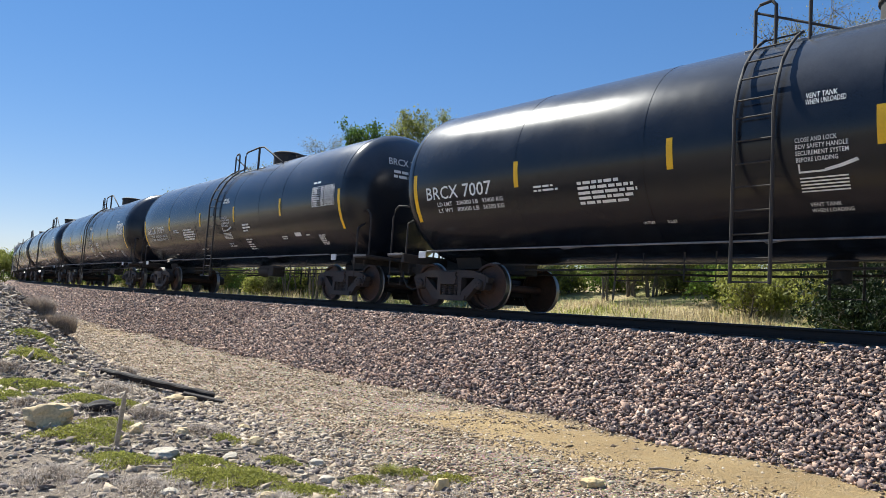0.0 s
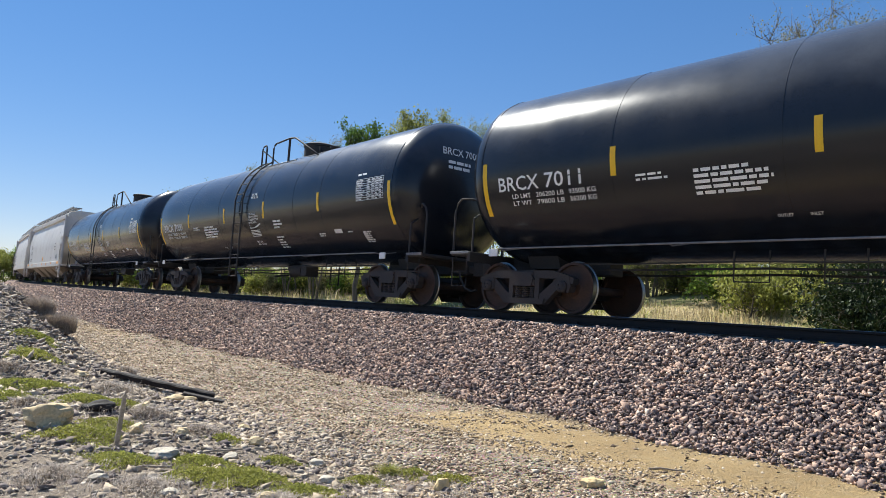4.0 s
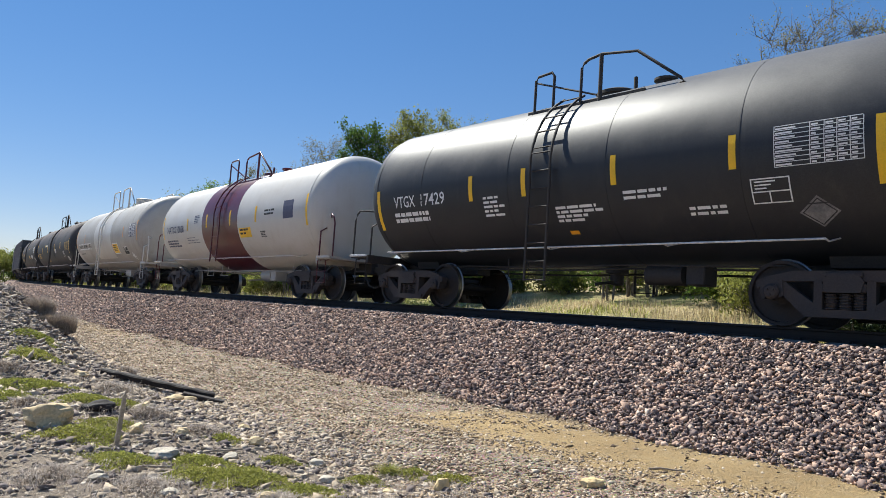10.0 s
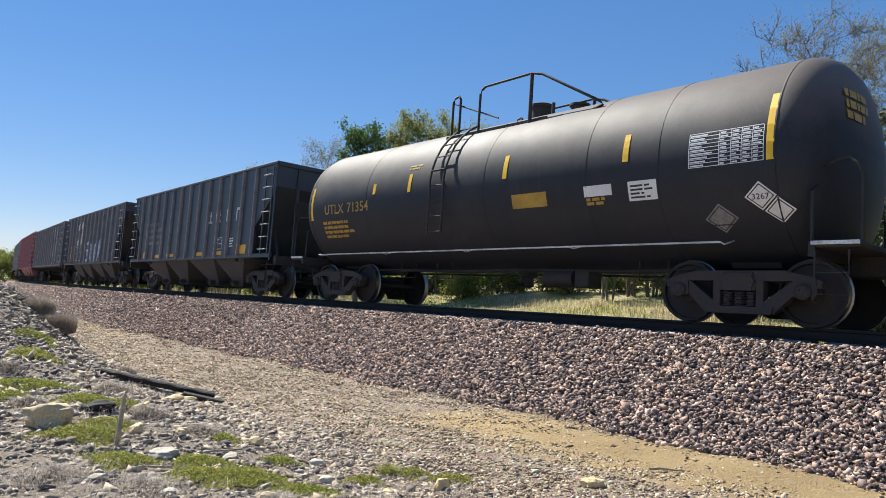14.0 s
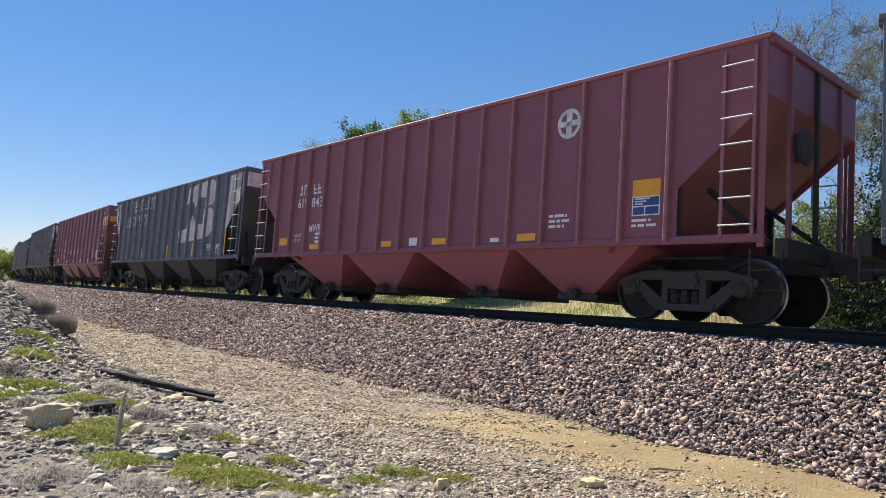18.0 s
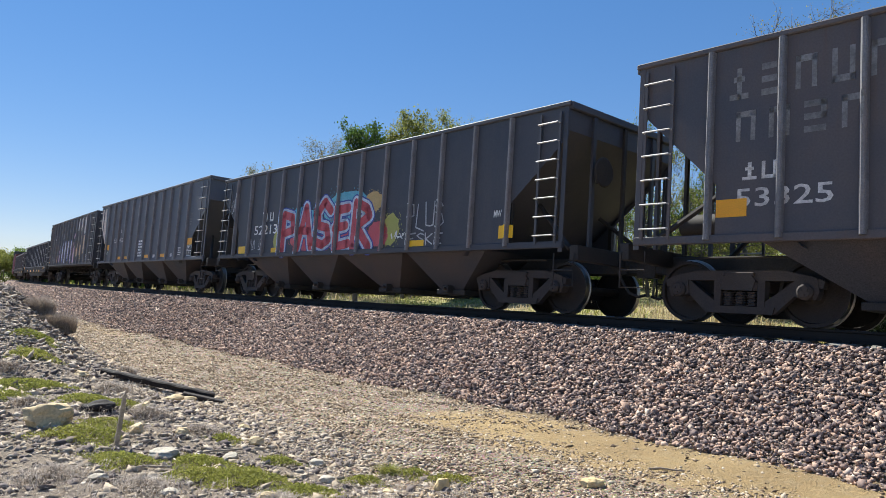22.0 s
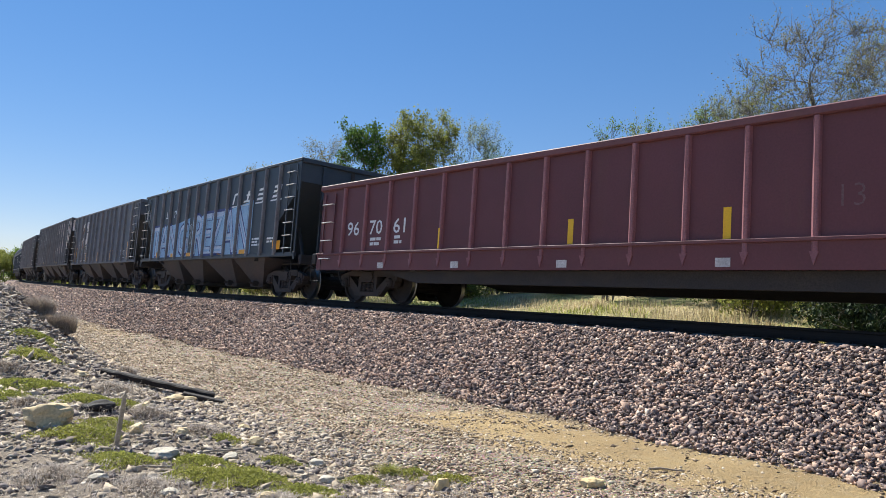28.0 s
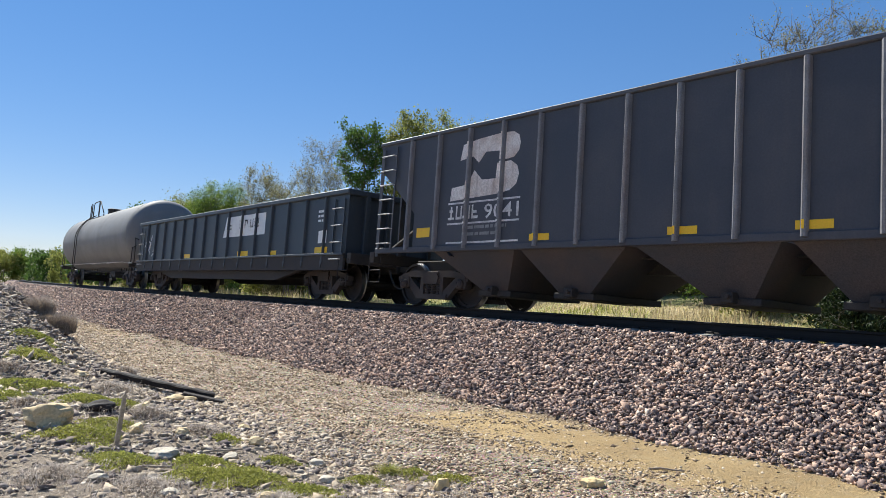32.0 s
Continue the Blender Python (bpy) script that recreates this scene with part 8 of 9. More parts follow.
def joined(pairs):
    V, F, I, o = [], [], [], 0
    for k, (v, f) in enumerate(pairs):
        V.append(v)
        F.append(f + o)
        I.append(np.full(len(f), k))
        o += len(v)
    return np.concatenate(V), np.concatenate(F), np.concatenate(I)


def far_grass():
    rng = np.random.default_rng(21)
    gold, green = [], []
    n = 26000
    s, d, P = scatter(rng, n, -16, 14, -11, -3.4, -0.03)
    tone = 1.3 * lumps(P[:, 0] * 0.6, P[:, 1] * 0.6, 7.0) + rng.normal(0, 0.3, n) + np.interp(s, [-16, -4, 2, 8], [-0.25, 0.1, 0.1, -0.1])
    tall = np.interp(s, [-16, -3, 4, 14], [0.25, 0.30, 0.38, 0.42]) * (0.75 + 0.5 * lumps(P[:, 0] * 1.1, P[:, 1] * 1.1, 3.0)) * rng.uniform(0.45, 1.2, n) * np.interp(d, [-11, -6, -3.4], [1.1, 1.0, 0.5])
    g = tone > 0
    gold.append(blades(rng, P[g], tall[g], 0.009 + 0.006 * rng.uniform(0, 1, g.sum()), 0.55))
    green.append(blades(rng, P[~g], tall[~g] * 0.7, 0.012 + 0.006 * rng.uniform(0, 1, (~g).sum()), 0.7))
    n = 22000
    s, d, P = scatter(rng, n, -80, -16, -30, -3.6, -0.03)
    h = rng.uniform(0.3, 0.85, n)
    g = rng.uniform(0, 1, n) < 0.6
    gold.append(blades(rng, P[g], h[g], np.full(g.sum(), 0.022), 0.6))
    green.append(blades(rng, P[~g], h[~g] * 0.8, np.full((~g).sum(), 0.026), 0.7))
    n = 9000
    s, d, P = scatter(rng, n, -260, -70, -40, -4, -0.05)
    h = rng.uniform(0.5, 1.3, n)
    green.append(blades(rng, P, h, np.full(n, 0.09), 0.6))
    n = 5000
    s, d, P = scatter(rng, n, -260, -60, 9, 60, -0.05)
    green.append(blades(rng, P, rng.uniform(0.2, 0.6, n), np.full(n, 0.06), 0.6))
    for name, lst, mat, lab in (("dry_grass", gold, "grass_gold", "tall dry golden grass beyond the rails"), ("green_grass", green, "grass_green", "fresh green grass beyond the rails")):
        v, f, _ = joined(lst)
        tagged(new(name, mass_mesh(name, v, f, [M[mat]])), lab, "grass", kind="stuff")


far_grass()


def bank_plants():
    rng = np.random.default_rng(31)
    spots = [(4.17, 8.79, 0.42, 0.20), (4.6, 9.1, 0.30, 0.18), (5.05, 8.42, 0.30, 0.20), (5.3, 8.15, 0.24, 0.14), (6.17, 8.78, 0.34, 0.22), (5.95, 8.5, 0.22, 0.15), (6.9, 8.72, 0.26, 0.17), (7.14, 8.2, 0.22, 0.18),
             (7.68, 8.08, 0.30, 0.22), (7.5, 8.35, 0.22, 0.16), (8.17, 7.86, 0.26, 0.15), (8.38, 6.62, 0.20, 0.08), (8.08, 6.75, 0.12, 0.09), (7.3, 7.55, 0.16, 0.10), (3.0, 8.5, 0.3, 0.2), (2.2, 8.3, 0.3, 0.18), (8.0, 7.2, 0.16, 0.1), (6.6, 7.7, 0.14, 0.1)]
    for k, (s, d, a, b) in enumerate(spots):
        n = int(6500 * a * b * 12)
        r, t = np.sqrt(rng.uniform(0, 1, n)), rng.uniform(0, 2 * np.pi, n)
        r *= 1 + 0.3 * np.sin(3 * t + k) + 0.2 * np.sin(7 * t + 2 * k)
        r *= np.where(rng.uniform(0, 1, n) < 0.15, rng.uniform(1, 1.5, n), 1)
        cx, cy = lay(s, d)
        # long side along the picture's width
        x, y = cx + r * a * np.cos(t), cy + r * b * 1.2 * np.sin(t)
        rel = np.array([(x - cx), (y - cy)])
        an = heading(s)
        ss = s + rel[0] * math.cos(an) + rel[1] * math.sin(an)
        dd = d + rel[0] * math.sin(an) - rel[1] * math.cos(an)
        z = land(ss, dd) + 0.055 * (1 - np.clip(r, 0, 1) ** 2) * rng.uniform(0.2, 1, n) + 0.012
        v, f = leaves(rng, np.stack([x, y, z], -1), 0.016 * rng.uniform(0.6, 1.4, n))
        tagged(new("ground_plant", mass_mesh("ground_plant", v, f, [M["moss_green"]])), "low mat of small bright green leaves on stony ground", "plant", "green mats on the bank")
    n = 60000
    s, d, P = scatter(rng, n, -14, 10.5, 6.7, 11.5, 0.0)
    keep = (lumps(P[:, 0] * 2.3, P[:, 1] * 2.3, 8.0) + rng.normal(0, 0.3, n)) > 0.25
    P = P[keep]
    v, f = blades(rng, P, rng.uniform(0.03, 0.13, len(P)), np.full(len(P), 0.002), 2.2)
    tagged(new("dry_grass_mat", mass_mesh("dry_grass_mat", v, f, [M["dry_twig"]])), "matted grey dry grass between the bank's stones", "dry grass", kind="stuff")
    # small dry tufts and the two shaggy clumps on the bank's shoulder
    for s, d, r, h, lab in ((1.0, 7.75, 0.23, 0.46, "shaggy brown-grey dry grass clump on the bank"), (0.55, 7.95, 0.22, 0.42, "shaggy brown-grey dry grass clump on the bank"), (2.3, 7.15, 0.13, 0.17, "small dark dry grass clump on the bank"),
                            (5.6, 8.05, 0.16, 0.16, "grey dry grass tuft beside stones"), (6.3, 7.8, 0.15, 0.13, "grey dry grass tuft beside stones"), (7.6, 8.8, 0.2, 0.13, "grey dry grass tuft beside stones"), (8.3, 8.2, 0.18, 0.12, "grey dry grass tuft beside stones"), (5.0, 8.95, 0.16, 0.13, "grey dry grass tuft beside stones"),
                            (7.0, 9.2, 0.22, 0.13, "grey dry grass tuft beside stones"), (4.3, 8.0, 0.18, 0.16, "grey dry grass tuft beside stones"), (3.4, 8.9, 0.2, 0.16, "grey dry grass tuft beside stones"), (7.9, 6.85, 0.07, 0.14, "small green grass tuft at the gravel's edge"), (8.6, 7.9, 0.15, 0.1, "grey dry grass tuft beside stones")):
        n = int((9000 if h < 0.25 else 16000) * r)
        rr, t = (r * 0.75 * np.abs(rng.normal(0, 1, n)) if h < 0.25 else r * np.sqrt(rng.uniform(0, 1, n))), rng.uniform(0, 2 * np.pi, n)
        cx, cy = lay(s, d)
        x, y = cx + rr * np.cos(t), cy + rr * np.sin(t)
        P = np.stack([x, y, np.full(n, float(land(s, d)) - 0.02)], -1)
        v, f = blades(rng, P, h * rng.uniform(0.35, 1.1, n) * (1 - 0.3 * np.clip(rr / r, 0, 2)), np.full(n, 0.0024), 1.7 if h < 0.25 else 0.9)
        tagged(new("grass_tuft", mass_mesh("grass_tuft", v, f, [M["grass_green" if "green" in lab else "dry_twig"]])), lab, "grass tuft")


bank_plants()


# ---------------------------------------------------------------- trees
def shoots(rng, P, D, length, r):
    """Fine tapering twigs from the points P in the directions D."""
    n = len(P)
    D = D / np.linalg.norm(D, axis=1)[:, None]
    a = np.cross(D, rng.normal(0, 1, (n, 3)))
    a /= np.linalg.norm(a, axis=1)[:, None] + 1e-9
    b = np.cross(D, a)
    ring = [P + r[:, None] * (a * math.cos(t) + b * math.sin(t)) for t in (0, 2.094, 4.189)]
    mid = P + D * length[:, None] * 0.55
    bend = mid + rng.normal(0, 0.06, (n, 3)) * length[:, None]
    ring2 = [bend + 0.6 * r[:, None] * (a * math.cos(t) + b * math.sin(t)) for t in (0, 2.094, 4.189)]
    tip = bend + (D + rng.normal(0, 0.25, (n, 3))) * length[:, None] * 0.45
    V = np.stack(ring + ring2 + [tip], 1)
    F = np.array([(0, 1, 4), (0, 4, 3), (1, 2, 5), (1, 5, 4), (2, 0, 3), (2, 3, 5), (3, 4, 6), (4, 5, 6), (5, 3, 6)])[None] + (np.arange(n) * 7)[:, None, None]
    return V.reshape(-1, 3), F.reshape(-1, 3), bend, tip


def tapered(g, pts, r0, r1, k=5):
    n = len(pts) - 1
    rings = []
    for i, q in enumerate(pts):
        dd = (pts[min(i + 1, n)] - pts[max(i - 1, 0)]).normalized()
        a = dd.cross(Vector((0.3, 0.2, 1)) if abs(dd.z) < 0.9 else Vector((1, 0.2, 0))).normalized()
        b = dd.cross(a)
        r = r0 + (r1 - r0) * i / n
        rings += [q + (a * math.cos(2 * math.pi * j / k) + b * math.sin(2 * math.pi * j / k)) * r for j in range(k)]
    g.add(rings, [(i * k + j, i * k + (j + 1) % k, (i + 1) * k + (j + 1) % k, (i + 1) * k + j) for i in range(n) for j in range(k)])


def ground_under(x, y):
    i = int(np.argmin((CX - x) ** 2 + (CY - y) ** 2))
    lat = (x - CX[i]) * math.sin(PSI[i]) - (y - CY[i]) * math.cos(PSI[i])
    dd = (lat + 0.109) / 1.028
    return float(land((SS[i] + 0.152 - 0.066 * dd) / 1.069, dd))


def tree(label, x, y, blobs, seed, leaf, tips=120, per=40, size=0.09, clump=0.10, trunks=1, twigs=6, twig=0.55, r=0.12, upright=0.6, name="tree"):
    """A plant whose limbs reach for points in its crown; blobs: (dx, dy, z middle, width radius, height radius), heights over the rails."""
    rng, nr = random.Random(seed), np.random.default_rng(seed)
    z0 = ground_under(x, y)
    tr = thing(name, label, name, Matrix.Translation((x, y, z0 - 0.1)))
    B = np.array(blobs, float)
    B[:, 2] -= z0 - 0.1
    w = B[:, 3] ** 2 * B[:, 4]
    pick = nr.choice(len(B), tips, p=w / w.sum())
    D = nr.normal(0, 1, (tips, 3))
    D /= np.linalg.norm(D, axis=1)[:, None]
    D *= (nr.uniform(0.12, 1, tips) ** 0.45)[:, None]
    T = B[pick, :3] + D * np.stack([B[pick, 3], B[pick, 3], B[pick, 4]], -1)
    T[:, 2] = np.maximum(T[:, 2], 0.35)
    low = float(np.min(B[:, 2] - B[:, 4]))
    mid = np.average(B[:, :3], axis=0, weights=w)
    nodes, rad = [], []
    for k in range(trunks):
        g = Geo()
        a = 2 * math.pi * k / trunks + rng.uniform(0, 1)
        off = 0.0 if trunks == 1 else rng.uniform(0.08, 0.3)
        base = Vector((off * math.cos(a), off * math.sin(a), 0))
        goal = Vector(mid) + Vector((math.cos(a), math.sin(a), 0)) * (0 if trunks == 1 else float(np.mean(B[:, 3])) * 0.55)
        goal.z = mid[2] + (0.15 if trunks == 1 else 0.3) * float(np.mean(B[:, 4]))
        pts = []
        for i in range(9):
            q = base.lerp(goal, i / 8)
            q += Vector((rng.gauss(0, 0.05), rng.gauss(0, 0.05), 0)) * (1 if 0 < i else 0) * goal.z * 0.25
            pts.append(q)
        tapered(g, pts, r, r * 0.3, 8)
        part("trunk", g, M["bark"], tr, smooth=60)
        for i, q in enumerate(pts):
            if q.z > min(low * 0.8, goal.z * 0.5):
                nodes.append(q[:])
                rad.append(r * (1 - 0.7 * i / 8))
    order = np.argsort(np.linalg.norm((T - mid) * np.array([1, 1, 0.6]), axis=1))
    g = Geo()
    P, U = [], []
    for i in order:
        tip = T[i]
        A = np.array(nodes)
        dv = tip - A
        dist = np.linalg.norm(dv, axis=1)
        cost = dist + upright * np.maximum(0, 0.35 * dist - dv[:, 2]) + 0.5 * (np.array(rad) < 0.012)
        q = int(np.argmin(cost))
        p0 = Vector(nodes[q])
        end = Vector(tip)
        ln = (end - p0).length
        pts = [p0]
        for f in (0.33, 0.66):
            pts.append(p0.lerp(end, f) + Vector((rng.gauss(0, 0.07), rng.gauss(0, 0.07), 0.06 * rng.random())) * ln)
        pts.append(end)
        r0 = max(0.008, min(rad[q] * 0.62, 0.02 * ln + 0.006))
        tapered(g, pts, r0, max(0.006, r0 * 0.45), 4)
        for f, c in ((0.8, pts[1]), (0.65, pts[2]), (0.45, pts[3])):
            nodes.append(c[:])
            rad.append(max(0.007, r0 * f))
        for c in pts[1:]:
            P.append(c[:])
            U.append(((end - p0) / max(ln, 0.01))[:])
    tagged(part("limb_mass", g, M["bark"], tr), kind="stuff")
    P, U = np.array(P), np.array(U)
    n = len(P) * twigs // 3
    k = nr.integers(0, len(P), n)
    up = nr.normal(0, 0.55, (n, 3)) + U[k] * 0.7 + np.array([0, 0, upright])
    tv, tf, b1, b2 = shoots(nr, P[k], up, twig * nr.uniform(0.4, 1.2, n), np.full(n, 0.0055 + 0.004 * (r > 0.1)))
    tagged(part("twig_mass", mass_mesh("twig_mass", tv, tf, [M["bark"]]), None, tr), kind="stuff")
    count = tips * per
    m = nr.integers(0, n, count)
    f = nr.uniform(0.1, 1.05, count)[:, None]
    L = b1[m] * (1 - f) + b2[m] * f + nr.normal(0, clump, (count, 3))
    L[:, 2] = np.maximum(L[:, 2], 0.12)
    v, fc = leaves(nr, L, size * nr.uniform(0.6, 1.3, count))
    tagged(part("crown", mass_mesh("crown", v, fc, [M[leaf]]), None, tr), kind="stuff")
    return tr


def trees():
    def put(label, slope, dist, blobs, seed, leaf, **k):
        return tree(label, slope * dist, 1.093 * dist, blobs, seed, leaf, **k)

    bare = "tall spreading tree with dark bare twigs and sparse budding leaves"
    put(bare, 0.585, 22.5, [(0, 0, 8.1, 3.2, 2.9), (-1.9, 0, 6.6, 2.0, 1.9), (0.6, 0.3, 9.0, 1.9, 1.9)], 101, "leaf_olive", tips=280, per=26, size=0.07, clump=0.10, twigs=8, twig=0.75, r=0.19, upright=0.5)
    put(bare, 0.735, 23.5, [(0, 0, 8.3, 2.8, 2.9), (-0.8, 0, 9.4, 1.6, 1.8)], 102, "leaf_spring", tips=240, per=22, size=0.075, clump=0.12, twigs=9, twig=0.75, r=0.16, upright=0.5)
    put("bushy budding tree with sparse yellow-green leaves", 0.475, 23.5, [(0, 0, 6.3, 1.9, 2.3), (-0.6, 0, 7.2, 1.3, 1.5), (-0.8, 0, 3.0, 1.9, 2.4)], 103, "leaf_spring", tips=240, per=42, size=0.075, clump=0.12, twigs=8, twig=0.6, r=0.11)
    for k, (sl, dist, top, rx) in enumerate(((0.255, 24.5, 7.3, 0.75), (0.295, 25.2, 7.5, 0.6), (0.325, 24.6, 7.5, 0.8), (0.365, 25.0, 7.7, 0.6), (0.395, 24.2, 7.6, 0.8))):
        put("slender upright shrub with fine green shoots", sl, dist, [(0, 0, top - 2.6, rx, 2.3), (0, 0, top - 1.2, rx * 0.8, 1.0), (0, 0, 2.4, 1.0, 2.0)], 110 + k, ("leaf_bright", "leaf_spring")[k % 2], tips=110, per=48, size=0.07, clump=0.05, trunks=4, twigs=8, twig=0.7, r=0.05, upright=1.6, name="shrub")
    put("bright yellow-green spring tree with a full low crown", 0.435, 26.5, [(0, 0, 4.2, 1.3, 2.0), (-0.4, 0, 2.4, 1.6, 1.9), (0.6, 0, 2.8, 1.3, 2.0)], 106, "leaf_spring", tips=170, per=60, size=0.13, clump=0.11, trunks=3, twigs=4, twig=0.5, r=0.06)
    put("leafy olive tree with a low dark crown beyond the rails", 0.67, 25.0, [(0, 0, 5.6, 1.7, 2.8), (0.3, 0, 2.6, 2.1, 2.4), (-0.9, 0.4, 3.2, 1.4, 2.2)], 104, "leaf_olive", tips=200, per=50, size=0.10, clump=0.10, twigs=5, twig=0.6, r=0.12)
    put("leafy dark green tree with a low crown beyond the rails", 0.725, 21.5, [(0, 0, 4.6, 1.3, 2.6), (0, 0, 2.0, 1.7, 2.0)], 105, "leaf_shaded", tips=160, per=55, size=0.11, clump=0.10, twigs=5, twig=0.5, r=0.11)
    put("dense dark green tree beyond the rails", -0.133, 31.0, [(0.1, 0, 6.6, 1.15, 1.8), (-0.45, 0, 7.7, 0.75, 1.0), (0.55, 0, 7.4, 0.7, 1.0), (0.2, 0, 5.0, 1.2, 1.5)], 120, "leaf_dark", tips=120, per=75, size=0.12, clump=0.08, twigs=7, twig=0.5, r=0.13, upright=0.9)
    put("yellow-green spring tree with upright shoots", -0.052, 31.0, [(0, 0, 6.9, 1.3, 2.0), (-0.5, 0, 8.0, 0.8, 1.0), (0.2, 0, 4.9, 1.5, 1.6), (-0.9, 0, 5.6, 0.8, 1.2)], 122, "leaf_spring", tips=190, per=90, size=0.12, clump=0.09, trunks=2, twigs=8, twig=0.55, r=0.09, upright=1.0)
    put("yellow-green spring tree with upright shoots", -0.008, 31.5, [(0, 0, 6.7, 1.1, 2.0), (0.1, 0, 7.9, 0.7, 1.1), (0.2, 0, 4.9, 1.3, 1.6)], 123, "leaf_spring", tips=150, per=60, size=0.10, clump=0.08, trunks=3, twigs=9, twig=0.65, r=0.06, upright=1.3)
    put("slender budding shrub with many upright shoots", 0.045, 30.5, [(0, 0, 6.6, 1.0, 1.8), (0.6, 0, 6.4, 0.9, 1.9), (0.2, 0, 4.6, 1.6, 1.5)], 124, "leaf_spring", tips=150, per=62, size=0.07, clump=0.06, trunks=5, twigs=9, twig=0.8, r=0.05, upright=1.7, name="shrub")
    put("slender budding shrub with many upright shoots", 0.085, 30.0, [(0, 0, 5.9, 0.9, 1.7), (0, 0, 4.2, 1.2, 1.4)], 125, "leaf_bright", tips=90, per=62, size=0.07, clump=0.06, trunks=4, twigs=9, twig=0.7, r=0.045, upright=1.7, name="shrub")
    put("grey-green shrub with fine fanning shoots", -0.198, 34.0, [(0, 0, 6.2, 1.2, 1.6), (0.9, 0, 6.4, 0.9, 1.6), (0, 0, 4.2, 1.6, 1.5)], 126, "leaf_olive", tips=150, per=62, size=0.075, clump=0.07, trunks=5, twigs=9, twig=0.8, r=0.05, upright=1.3, name="shrub")
    put("grey-green shrub with fine fanning shoots", -0.238, 38.0, [(0, 0, 5.7, 1.4, 1.5), (0, 0, 4.0, 1.7, 1.5)], 127, "leaf_olive", tips=130, per=60, size=0.085, clump=0.08, trunks=4, twigs=8, twig=0.8, r=0.05, upright=1.2, name="shrub")
    put("budding shrub with reddish twigs beyond the rails", -0.283, 42.0, [(0, 0, 6.2, 1.5, 1.9), (-0.4, 0, 7.0, 0.9, 1.1), (0, 0, 4.2, 1.7, 1.5)], 128, "leaf_olive", tips=140, per=60, size=0.11, clump=0.12, trunks=3, twigs=8, twig=0.7, r=0.07, upright=0.9, name="shrub")
    put("yellow-green spring shrub beyond the rails", -0.355, 47.0, [(0, 0, 5.9, 2.0, 1.8), (0.8, 0, 6.4, 1.3, 1.4), (-0.9, 0, 5.0, 1.5, 1.5)], 129, "leaf_bright", tips=170, per=75, size=0.13, clump=0.15, trunks=3, twigs=7, twig=0.7, r=0.08, name="shrub")
    put("yellow-green spring shrub beyond the rails", -0.408, 51.0, [(0, 0, 5.3, 1.9, 1.7), (0.5, 0, 5.9, 1.2, 1.2)], 130, "leaf_spring", tips=150, per=75, size=0.14, clump=0.16, trunks=3, twigs=7, twig=0.7, r=0.08, name="shrub")
    put("yellow-green spring shrub beyond the rails", -0.325, 49.0, [(0, 0, 5.0, 2.0, 1.6)], 131, "leaf_spring", tips=120, per=70, size=0.14, clump=0.16, trunks=3, twigs=7, twig=0.7, r=0.08, name="shrub")
    put("dark green rounded tree far along the line", -0.482, 62.0, [(0.3, 0, 5.9, 1.2, 1.8), (-0.6, 0, 5.2, 1.2, 1.5), (0, 0, 3.6, 1.9, 1.6)], 132, "leaf_dark", tips=150, per=65, size=0.2, clump=0.16, twigs=6, twig=0.6, r=0.12)
    put("bright green spring shrub beyond the rails", -0.452, 60.0, [(0, 0, 4.3, 1.8, 1.7), (0.6, 0, 4.9, 1.0, 1.1)], 133, "leaf_bright", tips=120, per=65, size=0.17, clump=0.18, trunks=3, twigs=6, twig=0.6, r=0.07, name="shrub")
    for k, (sl, dist, top, rx, lf) in enumerate(((-0.515, 74, 6.0, 2.4, "leaf_bright"), (-0.545, 88, 5.4, 2.6, "leaf_dark"), (-0.575, 100, 5.2, 3.0, "leaf_spring"), (-0.61, 112, 5.4, 3.0, "leaf_dark"), (-0.645, 120, 5.6, 3.2, "leaf_bright"), (-0.68, 118, 5.4, 3.2, "leaf_spring"), (-0.715, 120, 5.8, 3.4, "leaf_bright"), (-0.75, 124, 6.2, 3.4, "leaf_dark"), (-0.595, 150, 7.0, 4.0, "leaf_dark"), (-0.56, 140, 7.0, 4.0, "leaf_bright"), (-0.53, 118, 6.5, 3.4, "leaf_spring"), (-0.66, 165, 7.0, 4.5, "leaf_dark"))):
        zg = ground_under(sl * dist, 1.093 * dist)
        put("rounded green tree in the distance", sl, dist, [(0, 0, zg + 0.9, rx * 1.2, 1.1), (0, 0, top * 0.66, rx, top * 0.34), (rx * 0.4, 0, top * 0.45, rx * 0.9, top * 0.32), (-rx * 0.4, 0, top * 0.42, rx * 0.9, top * 0.32)], 140 + k, lf, tips=120, per=45, size=0.36, clump=0.28, twigs=2, twig=0.9, r=0.14)
    # trees added out of view on the right, to darken the car ends
    for k, (ss, dd, h, lf) in enumerate(((15, -9.5, 5.5, "leaf_shaded"), (20, -11, 7.0, "leaf_shaded"), (26, -10, 6.0, "leaf_olive"), (33, -11, 7.5, "leaf_dark"), (41, -10, 6.5, "leaf_spring"), (50, -12, 8.0, "leaf_dark"), (62, -10, 7.0, "leaf_dark"))):
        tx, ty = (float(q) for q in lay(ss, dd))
        tree("leafy dark tree added out of view to darken reflections", tx, ty, [(0, 0, h * 0.62, 2.2, h * 0.36), (0.8, 0, h * 0.34, 2.2, h * 0.34), (-0.8, 0, h * 0.3, 2.2, h * 0.32)], 190 + k, lf, tips=130, per=40, size=0.20, clump=0.16, twigs=3, twig=0.6, r=0.13)
    # low bushes in the grass beyond the rails
    rng = random.Random(77)
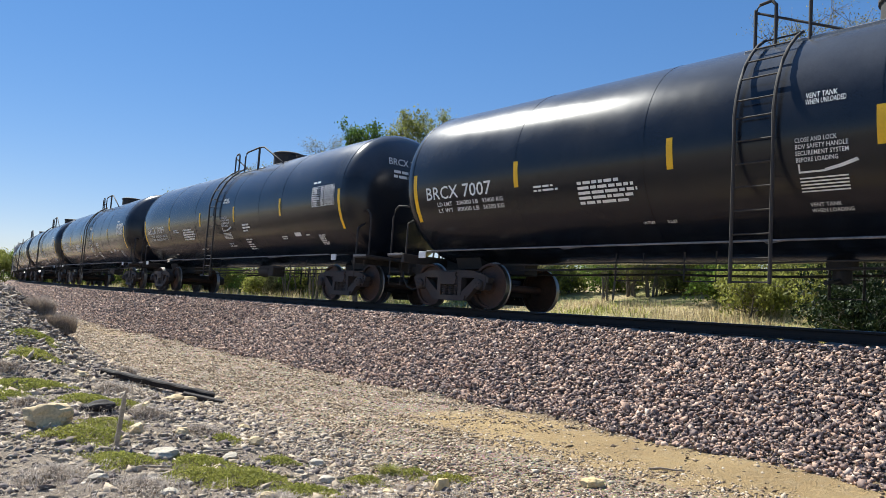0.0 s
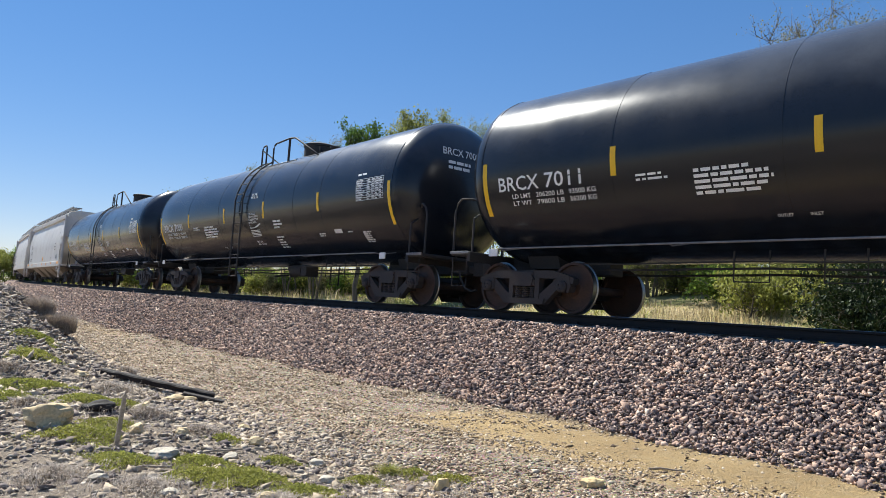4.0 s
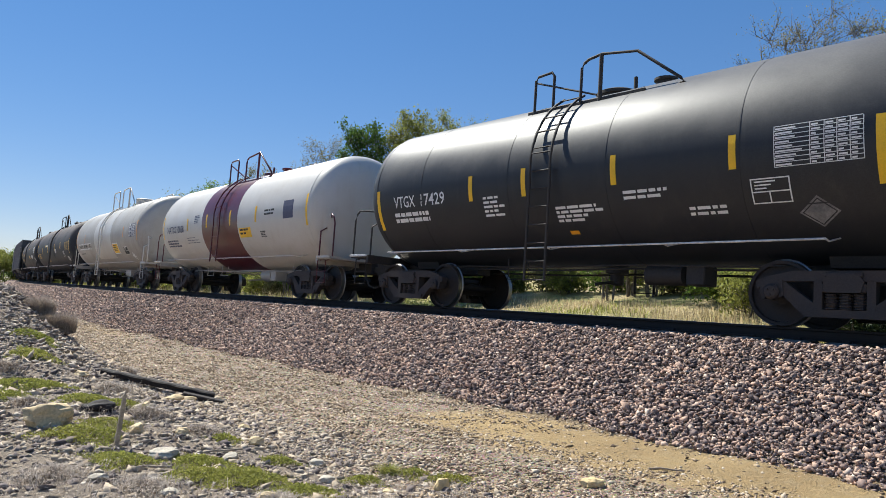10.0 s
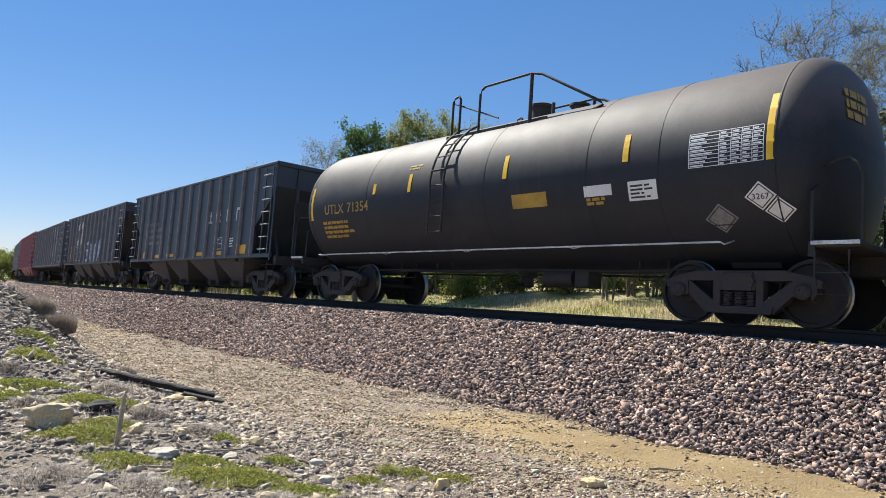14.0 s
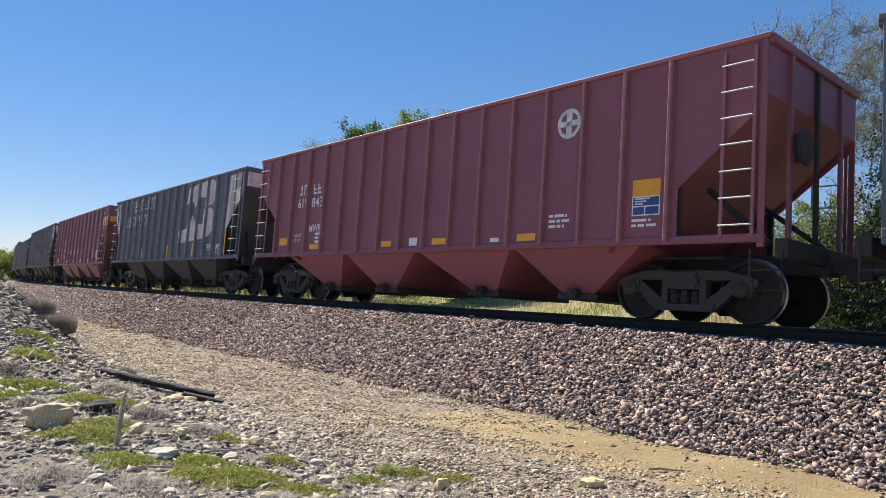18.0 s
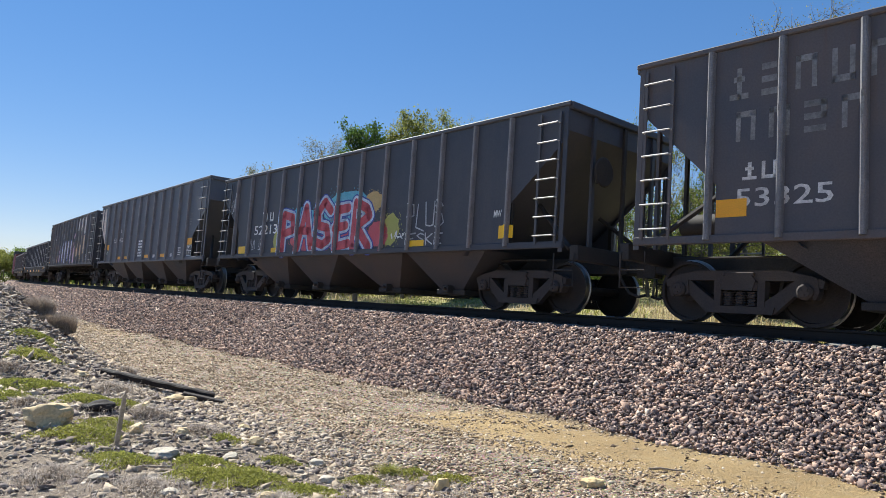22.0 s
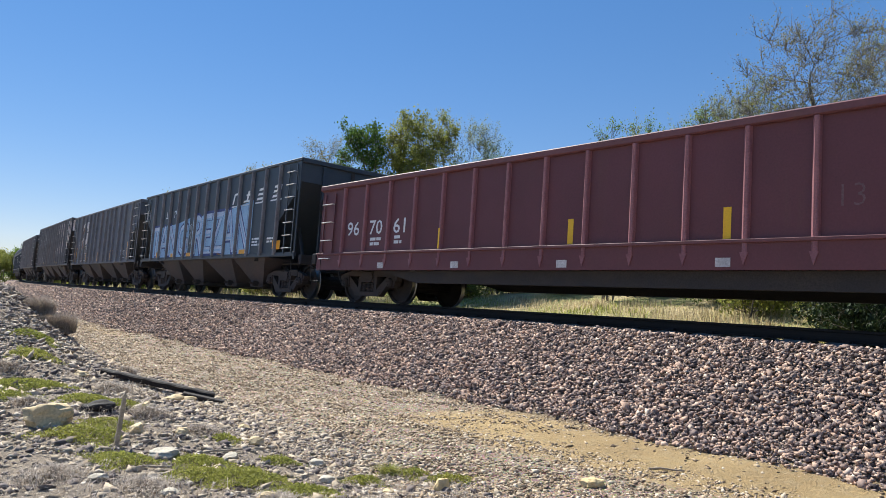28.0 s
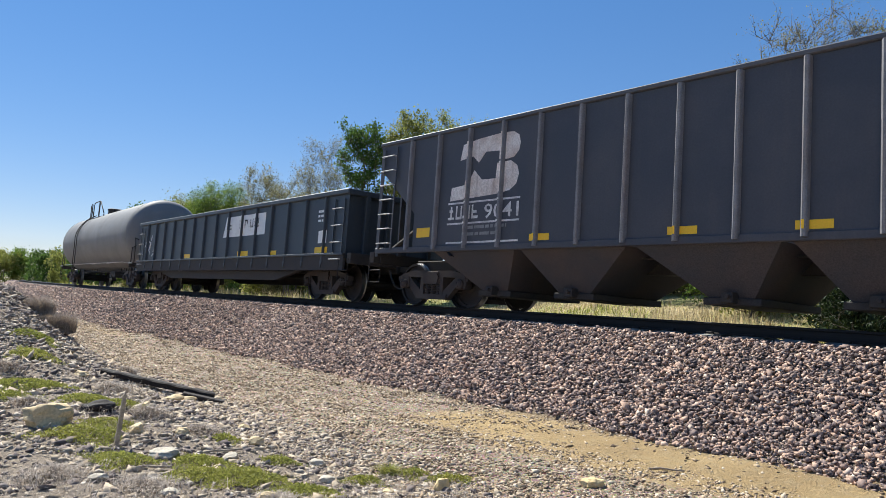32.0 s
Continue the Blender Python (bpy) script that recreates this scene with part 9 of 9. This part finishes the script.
    spots = [(0.585, 18.0, 2.0, "leaf_spring"), (0.64, 16.2, 2.9, "leaf_shaded"), (0.72, 18.0, 4.0, "leaf_shaded"), (0.53, 20.5, 1.7, "leaf_spring"), (0.62, 20.0, 3.8, "leaf_dark"), (0.68, 16.0, 3.0, "leaf_shaded"), (0.635, 15.4, 1.5, "leaf_shaded"), (0.66, 14.6, 1.5, "leaf_shaded"), (0.48, 19.5, 1.5, "leaf_spring")]
    for k in range(10):
        sl = 0.47 - k * 0.045 + rng.uniform(-0.012, 0.012)
        dist = 20.5 + (0.47 - sl) * 24 + rng.uniform(0, 2.5)
        spots.append((sl, dist, rng.uniform(1.2, 2.0), ("leaf_spring", "leaf_bright", "leaf_spring", "leaf_olive")[k % 4]))
    for k in range(13):
        sl = 0.03 - k * 0.026
        spots.append((sl, 29.5 + (0.03 - sl) * 32 + rng.uniform(0, 1.5), rng.uniform(1.1, 1.7), ("leaf_spring", "leaf_bright", "leaf_olive")[k % 3]))
    for k in range(7):
        spots.append((0.50 + 0.035 * k, 30.5 + 0.7 * k, rng.uniform(3.4, 4.4), ("leaf_olive", "leaf_spring", "leaf_dark")[k % 3]))
    for k in range(8):
        sl = -0.30 - k * 0.026
        spots.append((sl, 43 + (-0.30 - sl) * 90, rng.uniform(2.2, 3.2), ("leaf_bright", "leaf_spring", "leaf_olive")[k % 3]))
    for k in range(7):
        sl = 0.46 - k * 0.058
        spots.append((sl, 29 + (0.46 - sl) * 22 + rng.uniform(0, 3), rng.uniform(3.2, 4.4), ("leaf_spring", "leaf_dark", "leaf_olive")[k % 3]))
    for k, (sl, dist, h, lf) in enumerate(spots):
        rx = 0.45 * h + 0.25
        zg = ground_under(sl * dist, 1.093 * dist)
        put("low leafy bush in the grass beyond the rails", sl, dist, [(0, 0, zg + h * 0.42, rx, h * 0.46), (rx * 0.5, 0.2, zg + h * 0.3, rx * 0.8, h * 0.4)], 160 + k, lf, tips=75, per=46, size=0.085 + 0.0015 * dist, clump=0.10, trunks=3, twigs=3, twig=0.4, r=0.03, name="bush")


trees()


# ---------------------------------------------------------------- ties of the track
def ties():
    track = thing("track_ties", "pale concrete ties set in the ballast", "railway ties", None, kind="structure")
    g = Geo()
    g.prism([(-1.3, -0.40), (1.3, -0.40), (1.3, -0.20), (0.95, -0.172), (0.55, -0.172), (0.35, -0.215), (-0.35, -0.215), (-0.55, -0.172), (-0.95, -0.172), (-1.3, -0.20)], -0.13, 0.13, "x")
    me = g.mesh("tie", M["tie"])
    clip = Geo()
    for y in (-0.90, -0.61, 0.61, 0.90):
        clip.box(-0.05, 0.05, y - 0.04, y + 0.04, -0.172, -0.135, 0.01)
    cm = clip.mesh("rail_clip", M["rail_side"])
    for i in range(150):
        s = 14.0 - i * 0.61
        t = part("tie", me, None, track)
        t.matrix_world = on_track(s)
        if i < 60:
            c = part("rail_clip", cm, None, t)
    far = Geo()
    for i in range(150, 420):
        m = on_track(14.0 - i * 0.61)
        far.add([m @ Vector(p) for p in g.v], g.f)
    tagged(part("tie_rows", far, M["tie"], track), kind="stuff")


ties()

# ---------------------------------------------------------------- movement
def motions():
    for car, u in CARS:
        walk(car, [(t * 0.5, on_track(u + gone(t * 0.5))) for t in range(65)])
    for w, ax, u in SPIN:
        rows, turn = [], 0.0
        base = Matrix.Translation((ax, 0, 0.457))
        first = True
        for f in range(0, 961):
            t = f / 30
            s = u + gone(t)
            if -30 < s < 15:
                if first:
                    if f > 0:
                        rows.append((0.0, base))
                    s0, first = s, False
                turn = (s - s0) / 0.457
                rows.append((t, base @ Matrix.Rotation(turn, 4, "Y")))
        if first:
            rows.append((0.0, base))
        if rows[-1][0] < 32.0:
            rows.append((32.0, base @ Matrix.Rotation(turn, 4, "Y")))
        if len(rows) == 1:
            rows.append((32.0, base))
        walk(w, rows)


motions()
